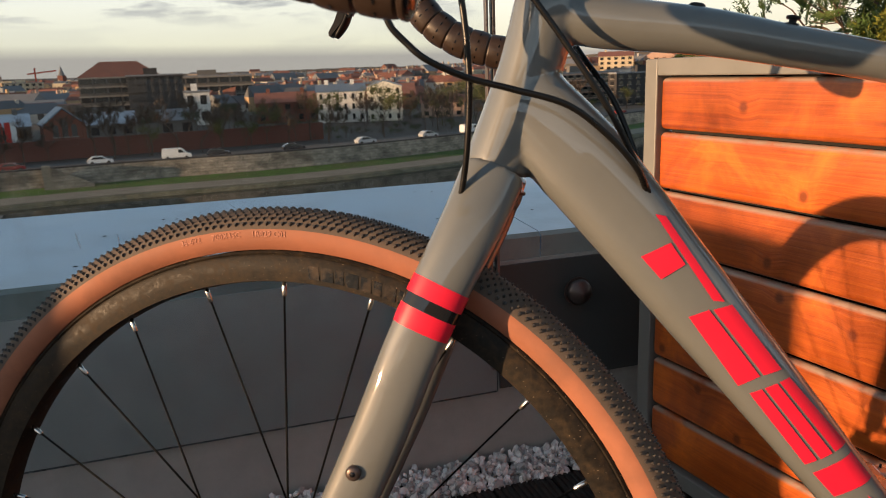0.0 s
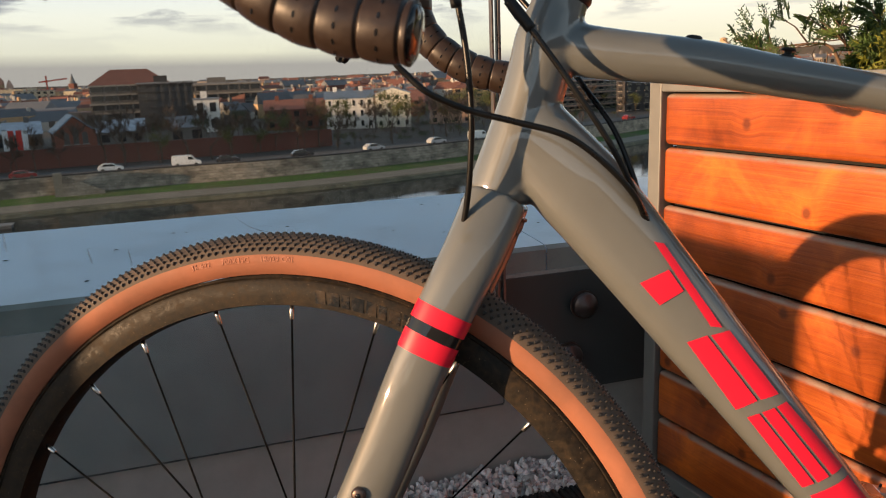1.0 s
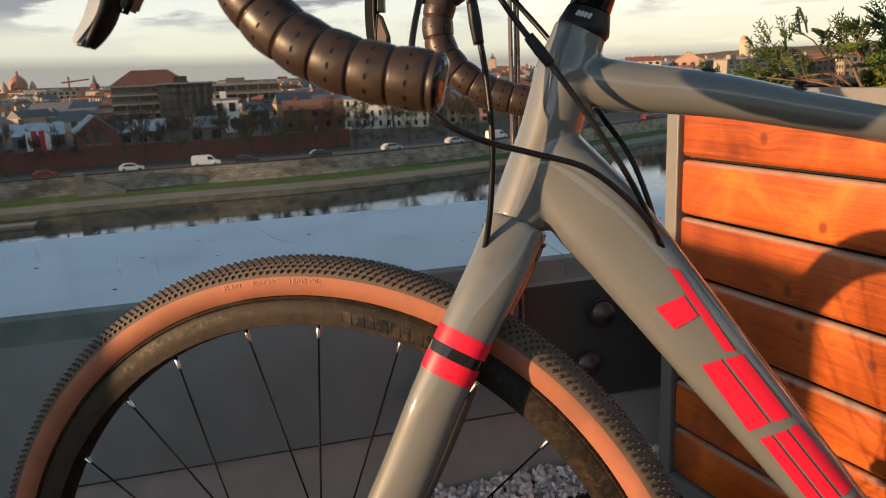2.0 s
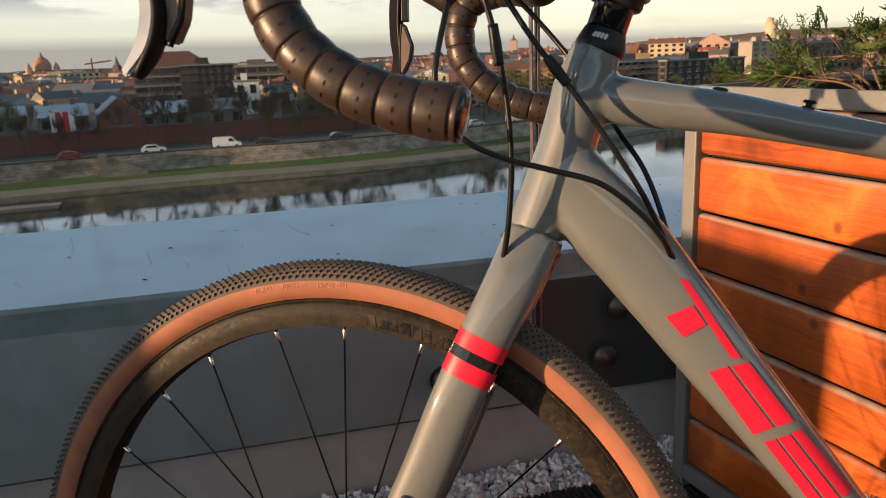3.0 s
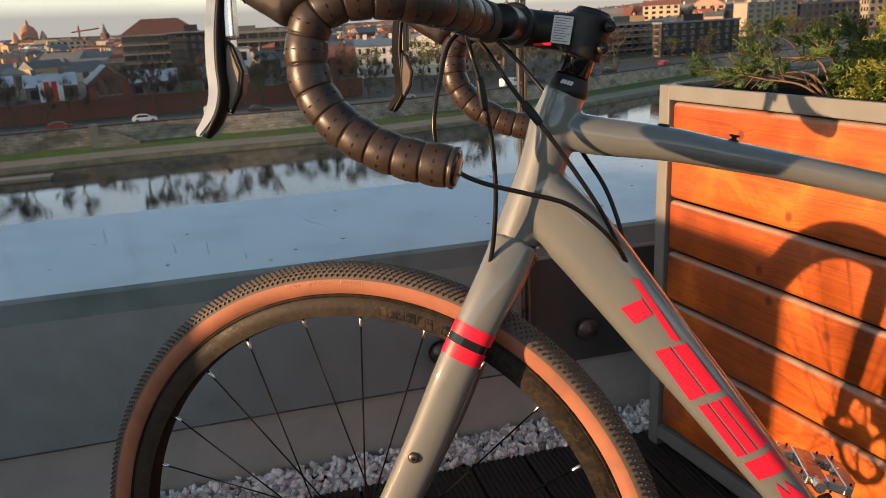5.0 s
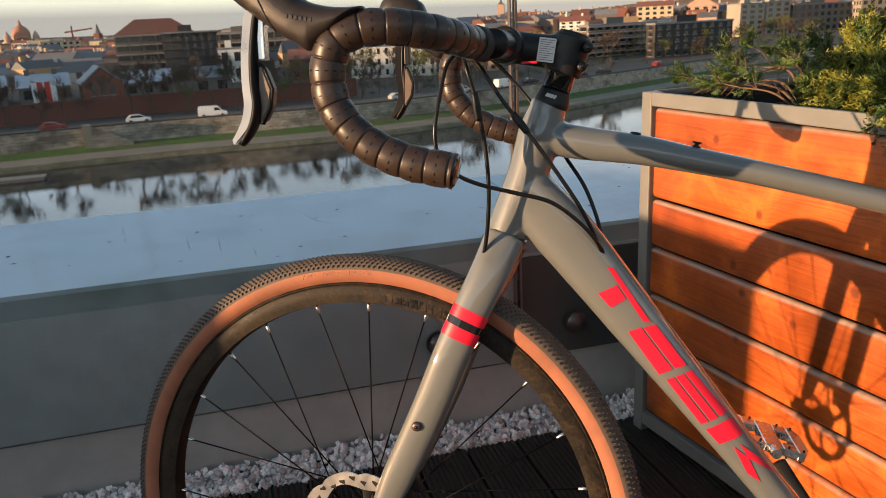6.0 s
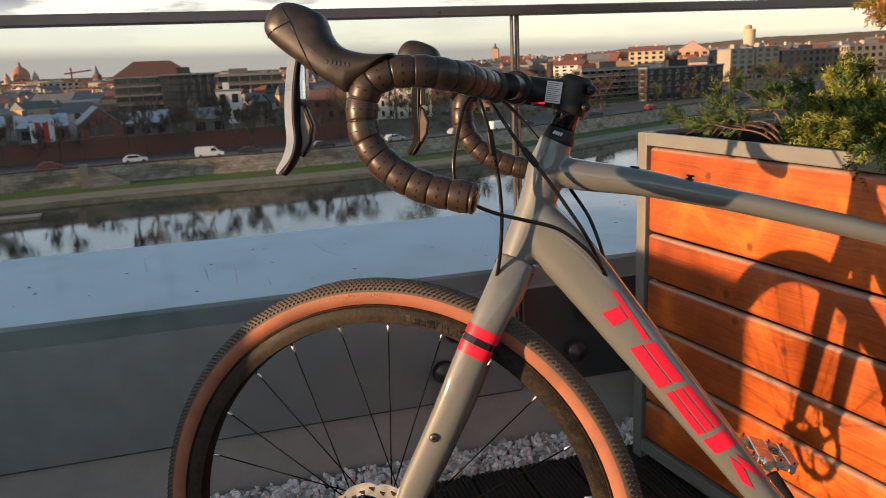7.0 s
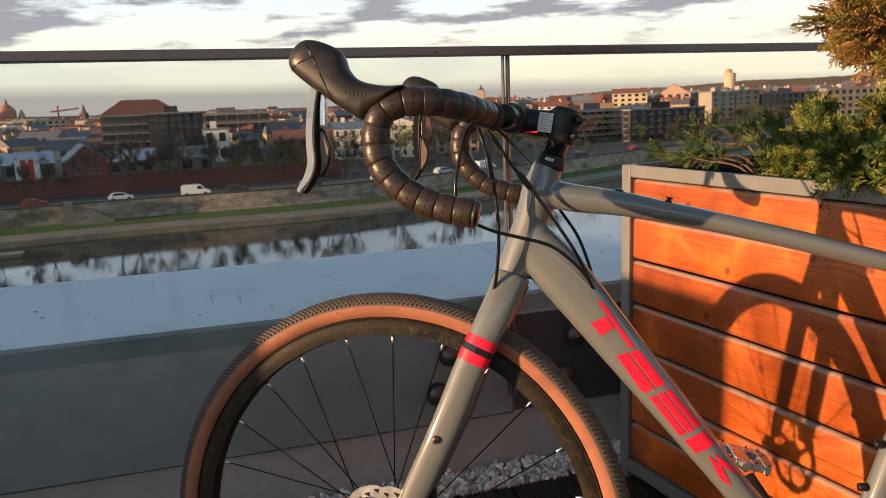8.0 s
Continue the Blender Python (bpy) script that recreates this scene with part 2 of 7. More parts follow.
def wood_material():
    """Stained pine: long grain, darker streaks and knots, under an uneven glossy coat."""
    m = bpy.data.materials.new("orange_stained_pine")
    m.use_nodes = True
    nt = m.node_tree
    bsdf = nt.nodes["Principled BSDF"]

    def node(kind, **inputs):
        n = nt.nodes.new(kind)
        for k, v in inputs.items():
            n.inputs[k].default_value = v
        return n

    def link(a, out, b, inp):
        nt.links.new(a.outputs[out], b.inputs[inp])

    tc, info = node("ShaderNodeTexCoord"), node("ShaderNodeObjectInfo")
    shift = node("ShaderNodeVectorMath")
    shift.operation = "MULTIPLY_ADD"
    shift.inputs[1].default_value = (1, 1, 1)
    rnd3 = node("ShaderNodeCombineXYZ")
    scale = node("ShaderNodeMath")
    scale.operation = "MULTIPLY"
    scale.inputs[1].default_value = 17.0
    link(info, "Random", scale, 0)
    link(scale, "Value", rnd3, "X")
    link(scale, "Value", rnd3, "Z")
    link(tc, "Object", shift, 0)
    link(rnd3, "Vector", shift, 2)
    # knots bend the grain
    ksep, kadd, kmap = node("ShaderNodeSeparateXYZ"), node("ShaderNodeMath"), node("ShaderNodeCombineXYZ")
    link(shift, "Vector", ksep, "Vector")
    link(ksep, "X", kadd, 0)
    link(ksep, "Y", kadd, 1)
    kalong, kacross = node("ShaderNodeMath"), node("ShaderNodeMath")
    kalong.operation = kacross.operation = "MULTIPLY"
    kalong.inputs[1].default_value, kacross.inputs[1].default_value = 6.0, 5.2
    link(kadd, "Value", kalong, 0)
    link(ksep, "Z", kacross, 0)
    link(kalong, "Value", kmap, "X")
    link(kacross, "Value", kmap, "Y")
    knot = node("ShaderNodeTexVoronoi", Scale=1.0)
    knot.voronoi_dimensions = "2D"
    link(kmap, "Vector", knot, "Vector")
    kr = node("ShaderNodeMapRange")
    for k, v in (("From Min", 0.0), ("From Max", 0.20), ("To Min", 1.0), ("To Max", 0.0)):
        kr.inputs[k].default_value = v
    link(knot, "Distance", kr, "Value")
    gmap = node("ShaderNodeMapping", Scale=(1.6, 1.6, 62.0))
    link(shift, "Vector", gmap, "Vector")
    bend = node("ShaderNodeVectorMath")
    bend.operation = "MULTIPLY_ADD"
    bend.inputs[1].default_value = (0.0, 0.0, 0.6)
    link(kr, "Result", bend, 0)
    link(gmap, "Vector", bend, 2)
    grain = node("ShaderNodeTexNoise", Scale=2.6, Detail=7.0, Roughness=0.62, Distortion=0.6)
    link(bend, "Vector", grain, "Vector")
    ramp = node("ShaderNodeValToRGB")
    el = ramp.color_ramp.elements
    el[0].position, el[0].color = 0.25, (0.27, 0.050, 0.008, 1)
    el[1].position, el[1].color = 0.72, (0.53, 0.124, 0.015, 1)
    mid = el.new(0.46)
    mid.color = (0.42, 0.082, 0.0105, 1)
    link(grain, "Fac", ramp, "Fac")
    blot = node("ShaderNodeTexNoise", Scale=6.5, Detail=5.0, Roughness=0.62, Distortion=0.5)
    link(shift, "Vector", blot, "Vector")
    br = node("ShaderNodeMapRange")
    for k, v in (("From Min", 0.3), ("From Max", 0.7), ("To Min", 0.52), ("To Max", 1.38)):
        br.inputs[k].default_value = v
    link(blot, "Fac", br, "Value")
    rr = node("ShaderNodeMapRange")
    for k, v in (("To Min", 0.82), ("To Max", 1.18)):
        rr.inputs[k].default_value = v
    link(info, "Random", rr, "Value")
    mul = node("ShaderNodeMath")
    mul.operation = "MULTIPLY"
    link(br, "Result", mul, 0)
    link(rr, "Result", mul, 1)
    hue = node("ShaderNodeHueSaturation")
    # the stain wore thin in yellower patches
    thin = node("ShaderNodeMix")
    thin.data_type = "RGBA"
    thin.inputs["B"].default_value = (0.58, 0.150, 0.015, 1)
    tr = node("ShaderNodeMapRange")
    for k, v in (("From Min", 0.52), ("From Max", 0.70), ("To Min", 0.0), ("To Max", 0.75)):
        tr.inputs[k].default_value = v
    link(blot, "Fac", tr, "Value")
    link(tr, "Result", thin, "Factor")
    link(ramp, "Color", thin, "A")
    link(thin, "Result", hue, "Color")
    nt.links.new(mul.outputs[0], hue.inputs["Value"])
    kmix = node("ShaderNodeMix")
    kmix.data_type = "RGBA"
    kmix.inputs["B"].default_value = (0.10, 0.018, 0.006, 1)
    kf = node("ShaderNodeMapRange")
    for k, v in (("From Min", 0.66), ("From Max", 0.86), ("To Min", 0.0), ("To Max", 0.75)):
        kf.inputs[k].default_value = v
    link(kr, "Result", kf, "Value")
    link(kf, "Result", kmix, "Factor")
    link(hue, "Color", kmix, "A")
    # rubbed greyish patches
    pmap = node("ShaderNodeMapping", Scale=(9.0, 9.0, 26.0))
    link(shift, "Vector", pmap, "Vector")
    patch = node("ShaderNodeTexNoise", Scale=1.0, Detail=6.0, Roughness=0.7)
    link(pmap, "Vector", patch, "Vector")
    pr = node("ShaderNodeMapRange")
    for k, v in (("From Min", 0.62), ("From Max", 0.74), ("To Min", 0.0), ("To Max", 0.55)):
        pr.inputs[k].default_value = v
    link(patch, "Fac", pr, "Value")
    rub = node("ShaderNodeMix")
    rub.data_type = "RGBA"
    rub.inputs["B"].default_value = (0.24, 0.12, 0.07, 1)
    link(pr, "Result", rub, "Factor")
    link(kmix, "Result", rub, "A")
    # edges that face up go pale: worn stain, with skylight put into the colour
    geo, up, worn = node("ShaderNodeNewGeometry"), node("ShaderNodeSeparateXYZ"), node("ShaderNodeTexNoise", Scale=7.0, Detail=6.0, Roughness=0.7)
    link(geo, "Normal", up, "Vector")
    link(shift, "Vector", worn, "Vector")
    edge, gone, both, bare = node("ShaderNodeMapRange"), node("ShaderNodeMapRange"), node("ShaderNodeMath"), node("ShaderNodeMix")
    for n, lo, hi in ((edge, 0.20, 0.60), (gone, 0.34, 0.52)):
        n.inputs["From Min"].default_value, n.inputs["From Max"].default_value = lo, hi
    both.operation, bare.data_type = "MULTIPLY", "RGBA"
    bare.inputs["B"].default_value = (0.36, 0.25, 0.19, 1)
    link(up, "Z", edge, "Value")
    link(worn, "Fac", gone, "Value")
    link(edge, "Result", both, 0)
    link(gone, "Result", both, 1)
    link(both, "Value", bare, "Factor")
    link(rub, "Result", bare, "A")
    link(bare, "Result", bsdf, "Base Color")
    ro = node("ShaderNodeMapRange")
    for k, v in (("From Min", 0.3), ("From Max", 0.7), ("To Min", 0.30), ("To Max", 0.58)):
        ro.inputs[k].default_value = v
    link(blot, "Fac", ro, "Value")
    link(ro, "Result", bsdf, "Roughness")
    bsdf.inputs["Coat Weight"].default_value, bsdf.inputs["Coat Roughness"].default_value = 0.35, 0.22
    bump = node("ShaderNodeBump", Strength=0.5, Distance=0.0015)
    link(grain, "Fac", bump, "Height")
    link(bump, "Normal", bsdf, "Normal")
    return m


WOOD = wood_material()
PLANTER_STEEL = material("grey_painted_steel", (0.185, 0.188, 0.182), 0.5, vary=0.08, scale=20, bump=0.05, second=(0.16, 0.16, 0.15), second_amount=0.4)
UNSEEN_WALL = material("grey_house_plaster", (0.20, 0.21, 0.225), 0.85, vary=0.08, scale=6)
COPING_EDGE = material("dark_sheet_edge", (0.31, 0.345, 0.33), 0.5, vary=0.12, scale=9, second=(0.13, 0.16, 0.14), second_scale=5)
CONCRETE_DARK = material("dark_grey_membrane", (0.412, 0.403, 0.378), 0.6, vary=0.12, scale=14, bump=0.2, bump_scale=45, second=(0.31, 0.31, 0.285), second_scale=5)
DARK_SHEET = material("blackish_sheet", (0.060, 0.066, 0.066), 0.45, vary=0.15, scale=10, second=(0.045, 0.05, 0.05), second_scale=5)
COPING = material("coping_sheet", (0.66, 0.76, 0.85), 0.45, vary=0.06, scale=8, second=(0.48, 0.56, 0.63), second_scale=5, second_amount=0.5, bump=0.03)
DECK = material("dark_decking", (0.024, 0.018, 0.016), 0.55, vary=0.3, scale=20, stretch=(1, 8, 1), random=0.25, bump=0.2, bump_scale=80)
STONE = material("white_pebble", (0.78, 0.745, 0.73), 0.7, vary=0.25, scale=60, random=0.45, bump=0.3, bump_scale=150)
STONE_STUFF = material("white_pebble_bed", (0.76, 0.725, 0.71), 0.7, vary=0.25, scale=60, island=0.5, bump=0.3, bump_scale=150)
RAIL_STEEL = material("rail_steel", (0.20, 0.18, 0.175), 0.35, metal=0.7, vary=0.1)
DOME_STEEL = material("bronzed_steel", (0.13, 0.10, 0.092), 0.36, metal=0.7, vary=0.15, bump=0.05)
GLASS = glass_material("clear_glass", (0.935, 0.955, 0.968), 0.013)
GLASS_EDGE = material("polished_glass_edge", (0.11, 0.115, 0.112), 0.3, vary=0.1)
SOIL = material("black_liner_soil", (0.012, 0.011, 0.010), 0.9, vary=0.4, scale=40, bump=0.5, bump_scale=60)

# ---- building tools ----
def thing(name, label, category, group="", kind="", m=None):
    ob = new(name)
    ob.empty_display_size = 0.05
    if m is not None:
        ob.matrix_world = m
    return tagged(ob, label, category, group, kind)


def mesh_of(name, bm, mats, smooth=True):
    me = bpy.data.meshes.new(name)
    bm.to_mesh(me)
    bm.free()
    for mat in mats if isinstance(mats, (list, tuple)) else [mats]:
        me.materials.append(mat)
    if smooth:
        me.polygons.foreach_set("use_smooth", [True] * len(me.polygons))
    return me


def part(name, bm, mats, parent=None, label="", smooth=True, m=None, kind="", category=""):
    """Links a bmesh (or a ready mesh) as one mesh object under a thing or part."""
    me = mesh_of(name, bm, mats, smooth) if isinstance(bm, bmesh.types.BMesh) else bm
    ob = new(name, me)
    if parent is not None:
        ob.parent = parent
    if m is not None:
        ob.matrix_basis = m
    return tagged(ob, label, category, "", kind)


def curve_points(pts, steps=8):
    """Catmull-Rom through the points."""
    p = [Vector(q) for q in pts]
    p = [2 * p[0] - p[1]] + p + [2 * p[-1] - p[-2]]
    out = []
    for i in range(1, len(p) - 2):
        for k in range(steps):
            t = k / steps
            a, b, c, d = p[i - 1 : i + 3]
            out.append(0.5 * (2 * b + (c - a) * t + (2 * a - 5 * b + 4 * c - d) * t * t + (3 * b - a - 3 * c + d) * t * t * t))
    out.append(p[-2])
    return out


def sweep(bm, pts, radii, seg=16, ref=None, caps=True, power=2.0, mat=0):
    """A tube along the points. radii: one for all, or a radius or (across, other) pair a point. ref: the direction that 'across' keeps to."""
    pts = [Vector(p) for p in pts]
    n = len(pts)
    if not isinstance(radii, (list, tuple)):
        radii = [radii] * n
    rings, side = [], None
    for i, p in enumerate(pts):
        tan = (pts[min(i + 1, n - 1)] - pts[max(i - 1, 0)]).normalized()
        if ref is not None:
            side = Vector(ref)
        elif side is None:
            side = Vector((0, 1, 0)) if abs(tan.y) < 0.8 else Vector((1, 0, 0))
        side = (side - tan * side.dot(tan)).normalized()
        other = tan.cross(side)
        a, b = radii[i] if isinstance(radii[i], (tuple, list)) else (radii[i], radii[i])
        ring = []
        for k in range(seg):
            w = 2 * math.pi * k / seg
            c, s = math.cos(w), math.sin(w)
            c, s = math.copysign(abs(c) ** (2 / power), c), math.copysign(abs(s) ** (2 / power), s)
            ring.append(bm.verts.new(p + side * (a * c) + other * (b * s)))
        rings.append(ring)
    for r0, r1 in zip(rings, rings[1:]):
        for k in range(seg):
            f = bm.faces.new((r0[k], r0[(k + 1) % seg], r1[(k + 1) % seg], r1[k]))
            f.material_index = mat
    if caps:
        for r in (list(reversed(rings[0])), rings[-1]):
            bm.faces.new(r).material_index = mat
    return bm


def interp(values, steps):
    """Radii for curve_points with as many steps."""
    out = []
    for a, b in zip(values, values[1:]):
        for k in range(steps):
            t = k / steps
            if isinstance(a, (tuple, list)):
                out.append(tuple(x + (y - x) * t for x, y in zip(a, b)))
            else:
                out.append(a + (b - a) * t)
    return out + [values[-1]]


def tube(pts, radii, seg=16, steps=8, **kw):
    bm = bmesh.new()
    if not isinstance(radii, (list, tuple)):
        radii = [radii] * len(pts)
    return sweep(bm, curve_points(pts, steps), interp(list(radii), steps), seg, **kw)


def box(bm, lo, hi, bevel=0.0, seg=2, m=None, mat=0):
    """A box from corner to corner, its edges rounded."""
    lo, hi = Vector(lo), Vector(hi)
    made = bmesh.ops.create_cube(bm, size=1.0)["verts"]
    for v in made:
        v.co = lo + (hi - lo) * 0.5 + Vector([a * b for a, b in zip(v.co, hi - lo)])
    faces = {f for v in made for f in v.link_faces}
    if bevel:
        done = bmesh.ops.bevel(bm, geom=list({e for f in faces for e in f.edges}), offset=bevel, segments=seg, affect="EDGES", profile=0.5)
        faces = set(done["faces"]) | {f for f in faces if f.is_valid}
        made = list({v for f in faces for v in f.verts})
    for f in faces:
        f.material_index = mat
    if m is not None:
        bmesh.ops.transform(bm, matrix=m, verts=made)
    return bm


def lathe(bm, profile, seg=48, axis="Y", centre=(0, 0, 0), start=0.0, end=2 * math.pi, mat=0):
    """Turns a profile of (radius, along) round an axis."""
    full = abs(end - start - 2 * math.pi) < 1e-6
    n = seg if full else seg + 1
    rings = []
    for i in range(n):
        a = start + (end - start) * i / seg
        c, s = math.cos(a), math.sin(a)
        ring = []
        for r, h in profile:
            p = {"Y": (r * c, h, r * s), "Z": (r * c, r * s, h), "X": (h, r * c, r * s)}[axis]
            ring.append(bm.verts.new(Vector(p) + Vector(centre)))
        rings.append(ring)
    for i in range(seg):
        r0, r1 = rings[i], rings[(i + 1) % n]
        for k in range(len(profile) - 1):
            if (r0[k].co - r1[k].co).length < 1e-7 and (r0[k + 1].co - r1[k + 1].co).length < 1e-7:
                continue
            bm.faces.new((r0[k], r1[k], r1[k + 1], r0[k + 1])).material_index = mat
    bmesh.ops.remove_doubles(bm, verts=[v for r in rings for v in r], dist=1e-6)
    return bm


def prism(bm, outline, lo, hi, axis="Y", mat=0, m=None):
    """An outline of (a, b) pairs pulled from lo to hi along an axis."""
    def at(a, b, h):
        return {"Y": (a, h, b), "Z": (a, b, h), "X": (h, a, b)}[axis]
    v0 = [bm.verts.new(at(a, b, lo)) for a, b in outline]
    v1 = [bm.verts.new(at(a, b, hi)) for a, b in outline]
    n = len(outline)
    fs = [bm.faces.new(v0), bm.faces.new(list(reversed(v1)))]
    for k in range(n):
        fs.append(bm.faces.new((v0[k], v1[k], v1[(k + 1) % n], v0[(k + 1) % n])))
    for f in fs:
        f.material_index = mat
    if m is not None:
        bmesh.ops.transform(bm, matrix=m, verts=v0 + v1)
    bmesh.ops.recalc_face_normals(bm, faces=fs)
    return bm


def auto_smooth(ob, angle=35):
    """Edges sharper than the angle stay hard."""
    me = ob.data
    bm = bmesh.new()
    bm.from_mesh(me)
    for e in bm.edges:
        if len(e.link_faces) == 2 and e.calc_face_angle(0) > radians(angle):
            e.smooth = False
    bm.to_mesh(me)
    bm.free()
    return ob


def fused(ob, voxel=0.0025, smooth=8):
    """Melts the overlapping tubes of a part into one smooth skin."""
    r = ob.modifiers.new("fuse", "REMESH")
    r.mode, r.voxel_size, r.use_smooth_shade = "VOXEL", voxel, True
    s = ob.modifiers.new("soften", "SMOOTH")
    s.factor, s.iterations = 0.5, smooth
    return ob

# ---- the roof terrace ----
WALL = pose(0, 0, 0, 0, 0, math.degrees(0.465))            # x along the parapet, y outwards from the terrace
PLANTER = pose(0.388, 0.885, 0, 0, 0, math.degrees(-0.97))  # x along the planter's long face from its corner, y into it

bm = box(bmesh.new(), (-6, -5, -0.9), (6, 0.66, -0.035))
floor_ob = part("floor", bm, CONCRETE_DARK, m=WALL, kind="structure", label="roof slab under the dark decking", smooth=False)
bm = box(bmesh.new(), (-6, 0.66, -0.9), (6, 0.79, -0.03))
part("gutter_bed", bm, SOIL, m=WALL, kind="structure", label="gravel strip bed along the parapet", smooth=False)

bm = bmesh.new()
prism(bm, [(0.764, -0.9), (0.764, 0.12), (0.800, 0.412), (0.83, 0.415), (1.36, 0.45), (1.36, -0.9)], -6, 6, "X")
part("wall_parapet", bm, CONCRETE_DARK, m=WALL, kind="structure", label="dark brown-grey parapet wall of the terrace", smooth=False)
# thin near-black sheet over the wall to the right of the glass
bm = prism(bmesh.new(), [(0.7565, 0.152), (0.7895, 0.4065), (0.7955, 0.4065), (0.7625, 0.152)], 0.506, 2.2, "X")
part("wall_panel", bm, DARK_SHEET, m=WALL, kind="structure", label="blackish green sheet over the parapet", smooth=False)
# coping: sheet with a front drip edge, joints every two metres
for x0, x1 in ((-6.0, -2.2), (-2.197, 0.62), (0.623, 3.0), (3.003, 6.0)):
    bm = bmesh.new()
    prism(bm, [(0.805, 0.408), (0.803, 0.458), (0.812, 0.466), (1.38, 0.498), (1.388, 0.49), (1.386, 0.43), (1.378, 0.43), (1.376, 0.455), (0.832, 0.424), (0.815, 0.408)], x0, x1, "X")
    # front faces take a darker, greener tone than the top
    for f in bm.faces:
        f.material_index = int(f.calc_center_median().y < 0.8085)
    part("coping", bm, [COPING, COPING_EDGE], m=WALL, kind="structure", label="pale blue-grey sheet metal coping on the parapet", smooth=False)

# dark crumbs and leaf bits blown onto the coping
rc = random.Random(21)
bm = bmesh.new()
for k in range(90):
    x, y = rc.uniform(-2.2, 1.2), rc.uniform(0.83, 1.35)
    z = 0.466 + (y - 0.812) * 0.0563 + 0.0006
    s0, a0 = rc.uniform(0.0012, 0.0045), rc.uniform(0, 6.28)
    ring = [bm.verts.new((x + s0 * rc.uniform(0.6, 1.2) * math.cos(a0 + i * 1.26) * 1.6, y + s0 * rc.uniform(0.6, 1.2) * math.sin(a0 + i * 1.26), z)) for i in range(5)]
    peak = bm.verts.new((x, y, z + s0 * 0.4))
    for i in range(5):
        bm.faces.new((ring[i], ring[(i + 1) % 5], peak))
part("crumbs", bm, SOIL, m=WALL, kind="stuff", label="dark crumbs and leaf bits on the coping", category="debris", smooth=False)

# the building below, down to the river bank
bm = box(bmesh.new(), (-6, -12, -20), (6, 1.3, -0.91))
part("building_below", bm, CONCRETE_DARK, m=WALL, kind="structure", label="grey building that carries the roof terrace", smooth=False)
bm = box(bmesh.new(), (-6, -5.3, -0.9), (6, -5.0, 0.45))
part("wall_back", bm, CONCRETE_DARK, m=WALL, kind="structure", label="plain grey wall closing the terrace behind", smooth=False)
# unseen wall behind the camera, added to dim reflections in the glass
bm = box(bmesh.new(), (-6.5, 0.0, -0.9), (6.5, 0.3, 1.9))
part("wall_house", bm, UNSEEN_WALL, m=Matrix.Translation((2.9, -2.9, 0)) @ pose(0, 0, 0, 0, 0, 225), kind="structure", label="unseen plain grey wall added to dim the glass reflections", smooth=False)


def railing():
    """Steel rail on twin flat posts, glass sheets held off the parapet by domed fixings."""
    rail = thing("glass_railing", "steel rail on twin posts with clear glass panels", "railing", m=pose(0, 0, 0, 0, 0, math.degrees(0.525)))
    v = 0.72
    part("handrail", box(bmesh.new(), (-5, v - 0.02, 1.084), (5, v + 0.02, 1.106), 0.003), RAIL_STEEL, rail, "flat brown-grey steel handrail", smooth=False)
    for u in (-2.56, -1.01, 0.540, 2.09, 3.64):
        post = part("post", box(bmesh.new(), (u - 0.0095, v - 0.006, 0.2), (u - 0.0050, v + 0.006, 1.084), 0.001), RAIL_STEEL, rail, smooth=False)
        part("post_plate", box(bmesh.new(), (u + 0.0035, v - 0.006, 0.2), (u + 0.0095, v + 0.006, 1.084), 0.001), RAIL_STEEL, post, smooth=False)
    return rail


railing()
glazing = thing("glass_balustrade", "clear frameless glass sheets fixed to the parapet", "glass panel", m=WALL)
for u0, u1 in ((-2.6, -1.02), (-1.0, 0.498)):
    bm = box(bmesh.new(), (u0, 0.748, 0.149), (u1, 0.758, 1.094), 0.0012, 1)
    for f in bm.faces:
        f.material_index = int(f.normal.z < -0.9 or abs(f.normal.x) > 0.9)
    pane = part("pane", bm, [GLASS, GLASS_EDGE], glazing, "clear green-tinted glass sheet with thin pale streaks", smooth=False)
    pane.visible_shadow = False


def film_material():
    """A thin uneven pale film on glass, mostly clear."""
    m = bpy.data.materials.new("pale_film")
    m.use_nodes = True
    nt = m.node_tree
    nt.nodes.clear()
    out, mix, clear, film, cloud, rng, tc = [nt.nodes.new("ShaderNode" + k) for k in ("OutputMaterial", "MixShader", "BsdfTransparent", "BsdfDiffuse", "TexNoise", "MapRange", "TexCoord")]
    film.inputs["Color"].default_value = (0.86, 0.82, 0.77, 1)
    cloud.inputs["Scale"].default_value, cloud.inputs["Detail"].default_value = 70.0, 4.0
    for k, v in (("From Min", 0.25), ("From Max", 0.75), ("To Min", 0.15), ("To Max", 1.0)):
        rng.inputs[k].default_value = v
    nt.links.new(tc.outputs["Object"], cloud.inputs["Vector"])
    nt.links.new(cloud.outputs["Fac"], rng.inputs["Value"])
    film_at, thick = nt.nodes.new("ShaderNodeAttribute"), nt.nodes.new("ShaderNodeMath")
    film_at.attribute_name, thick.operation = "film", "MULTIPLY"
    nt.links.new(rng.outputs["Result"], thick.inputs[0])
    nt.links.new(film_at.outputs["Fac"], thick.inputs[1])
    nt.links.new(thick.outputs[0], mix.inputs[0])
    nt.links.new(clear.outputs[0], mix.inputs[1])
    nt.links.new(film.outputs[0], mix.inputs[2])
    nt.links.new(mix.outputs[0], out.inputs["Surface"])
    return m


PALE_FILM = film_material()
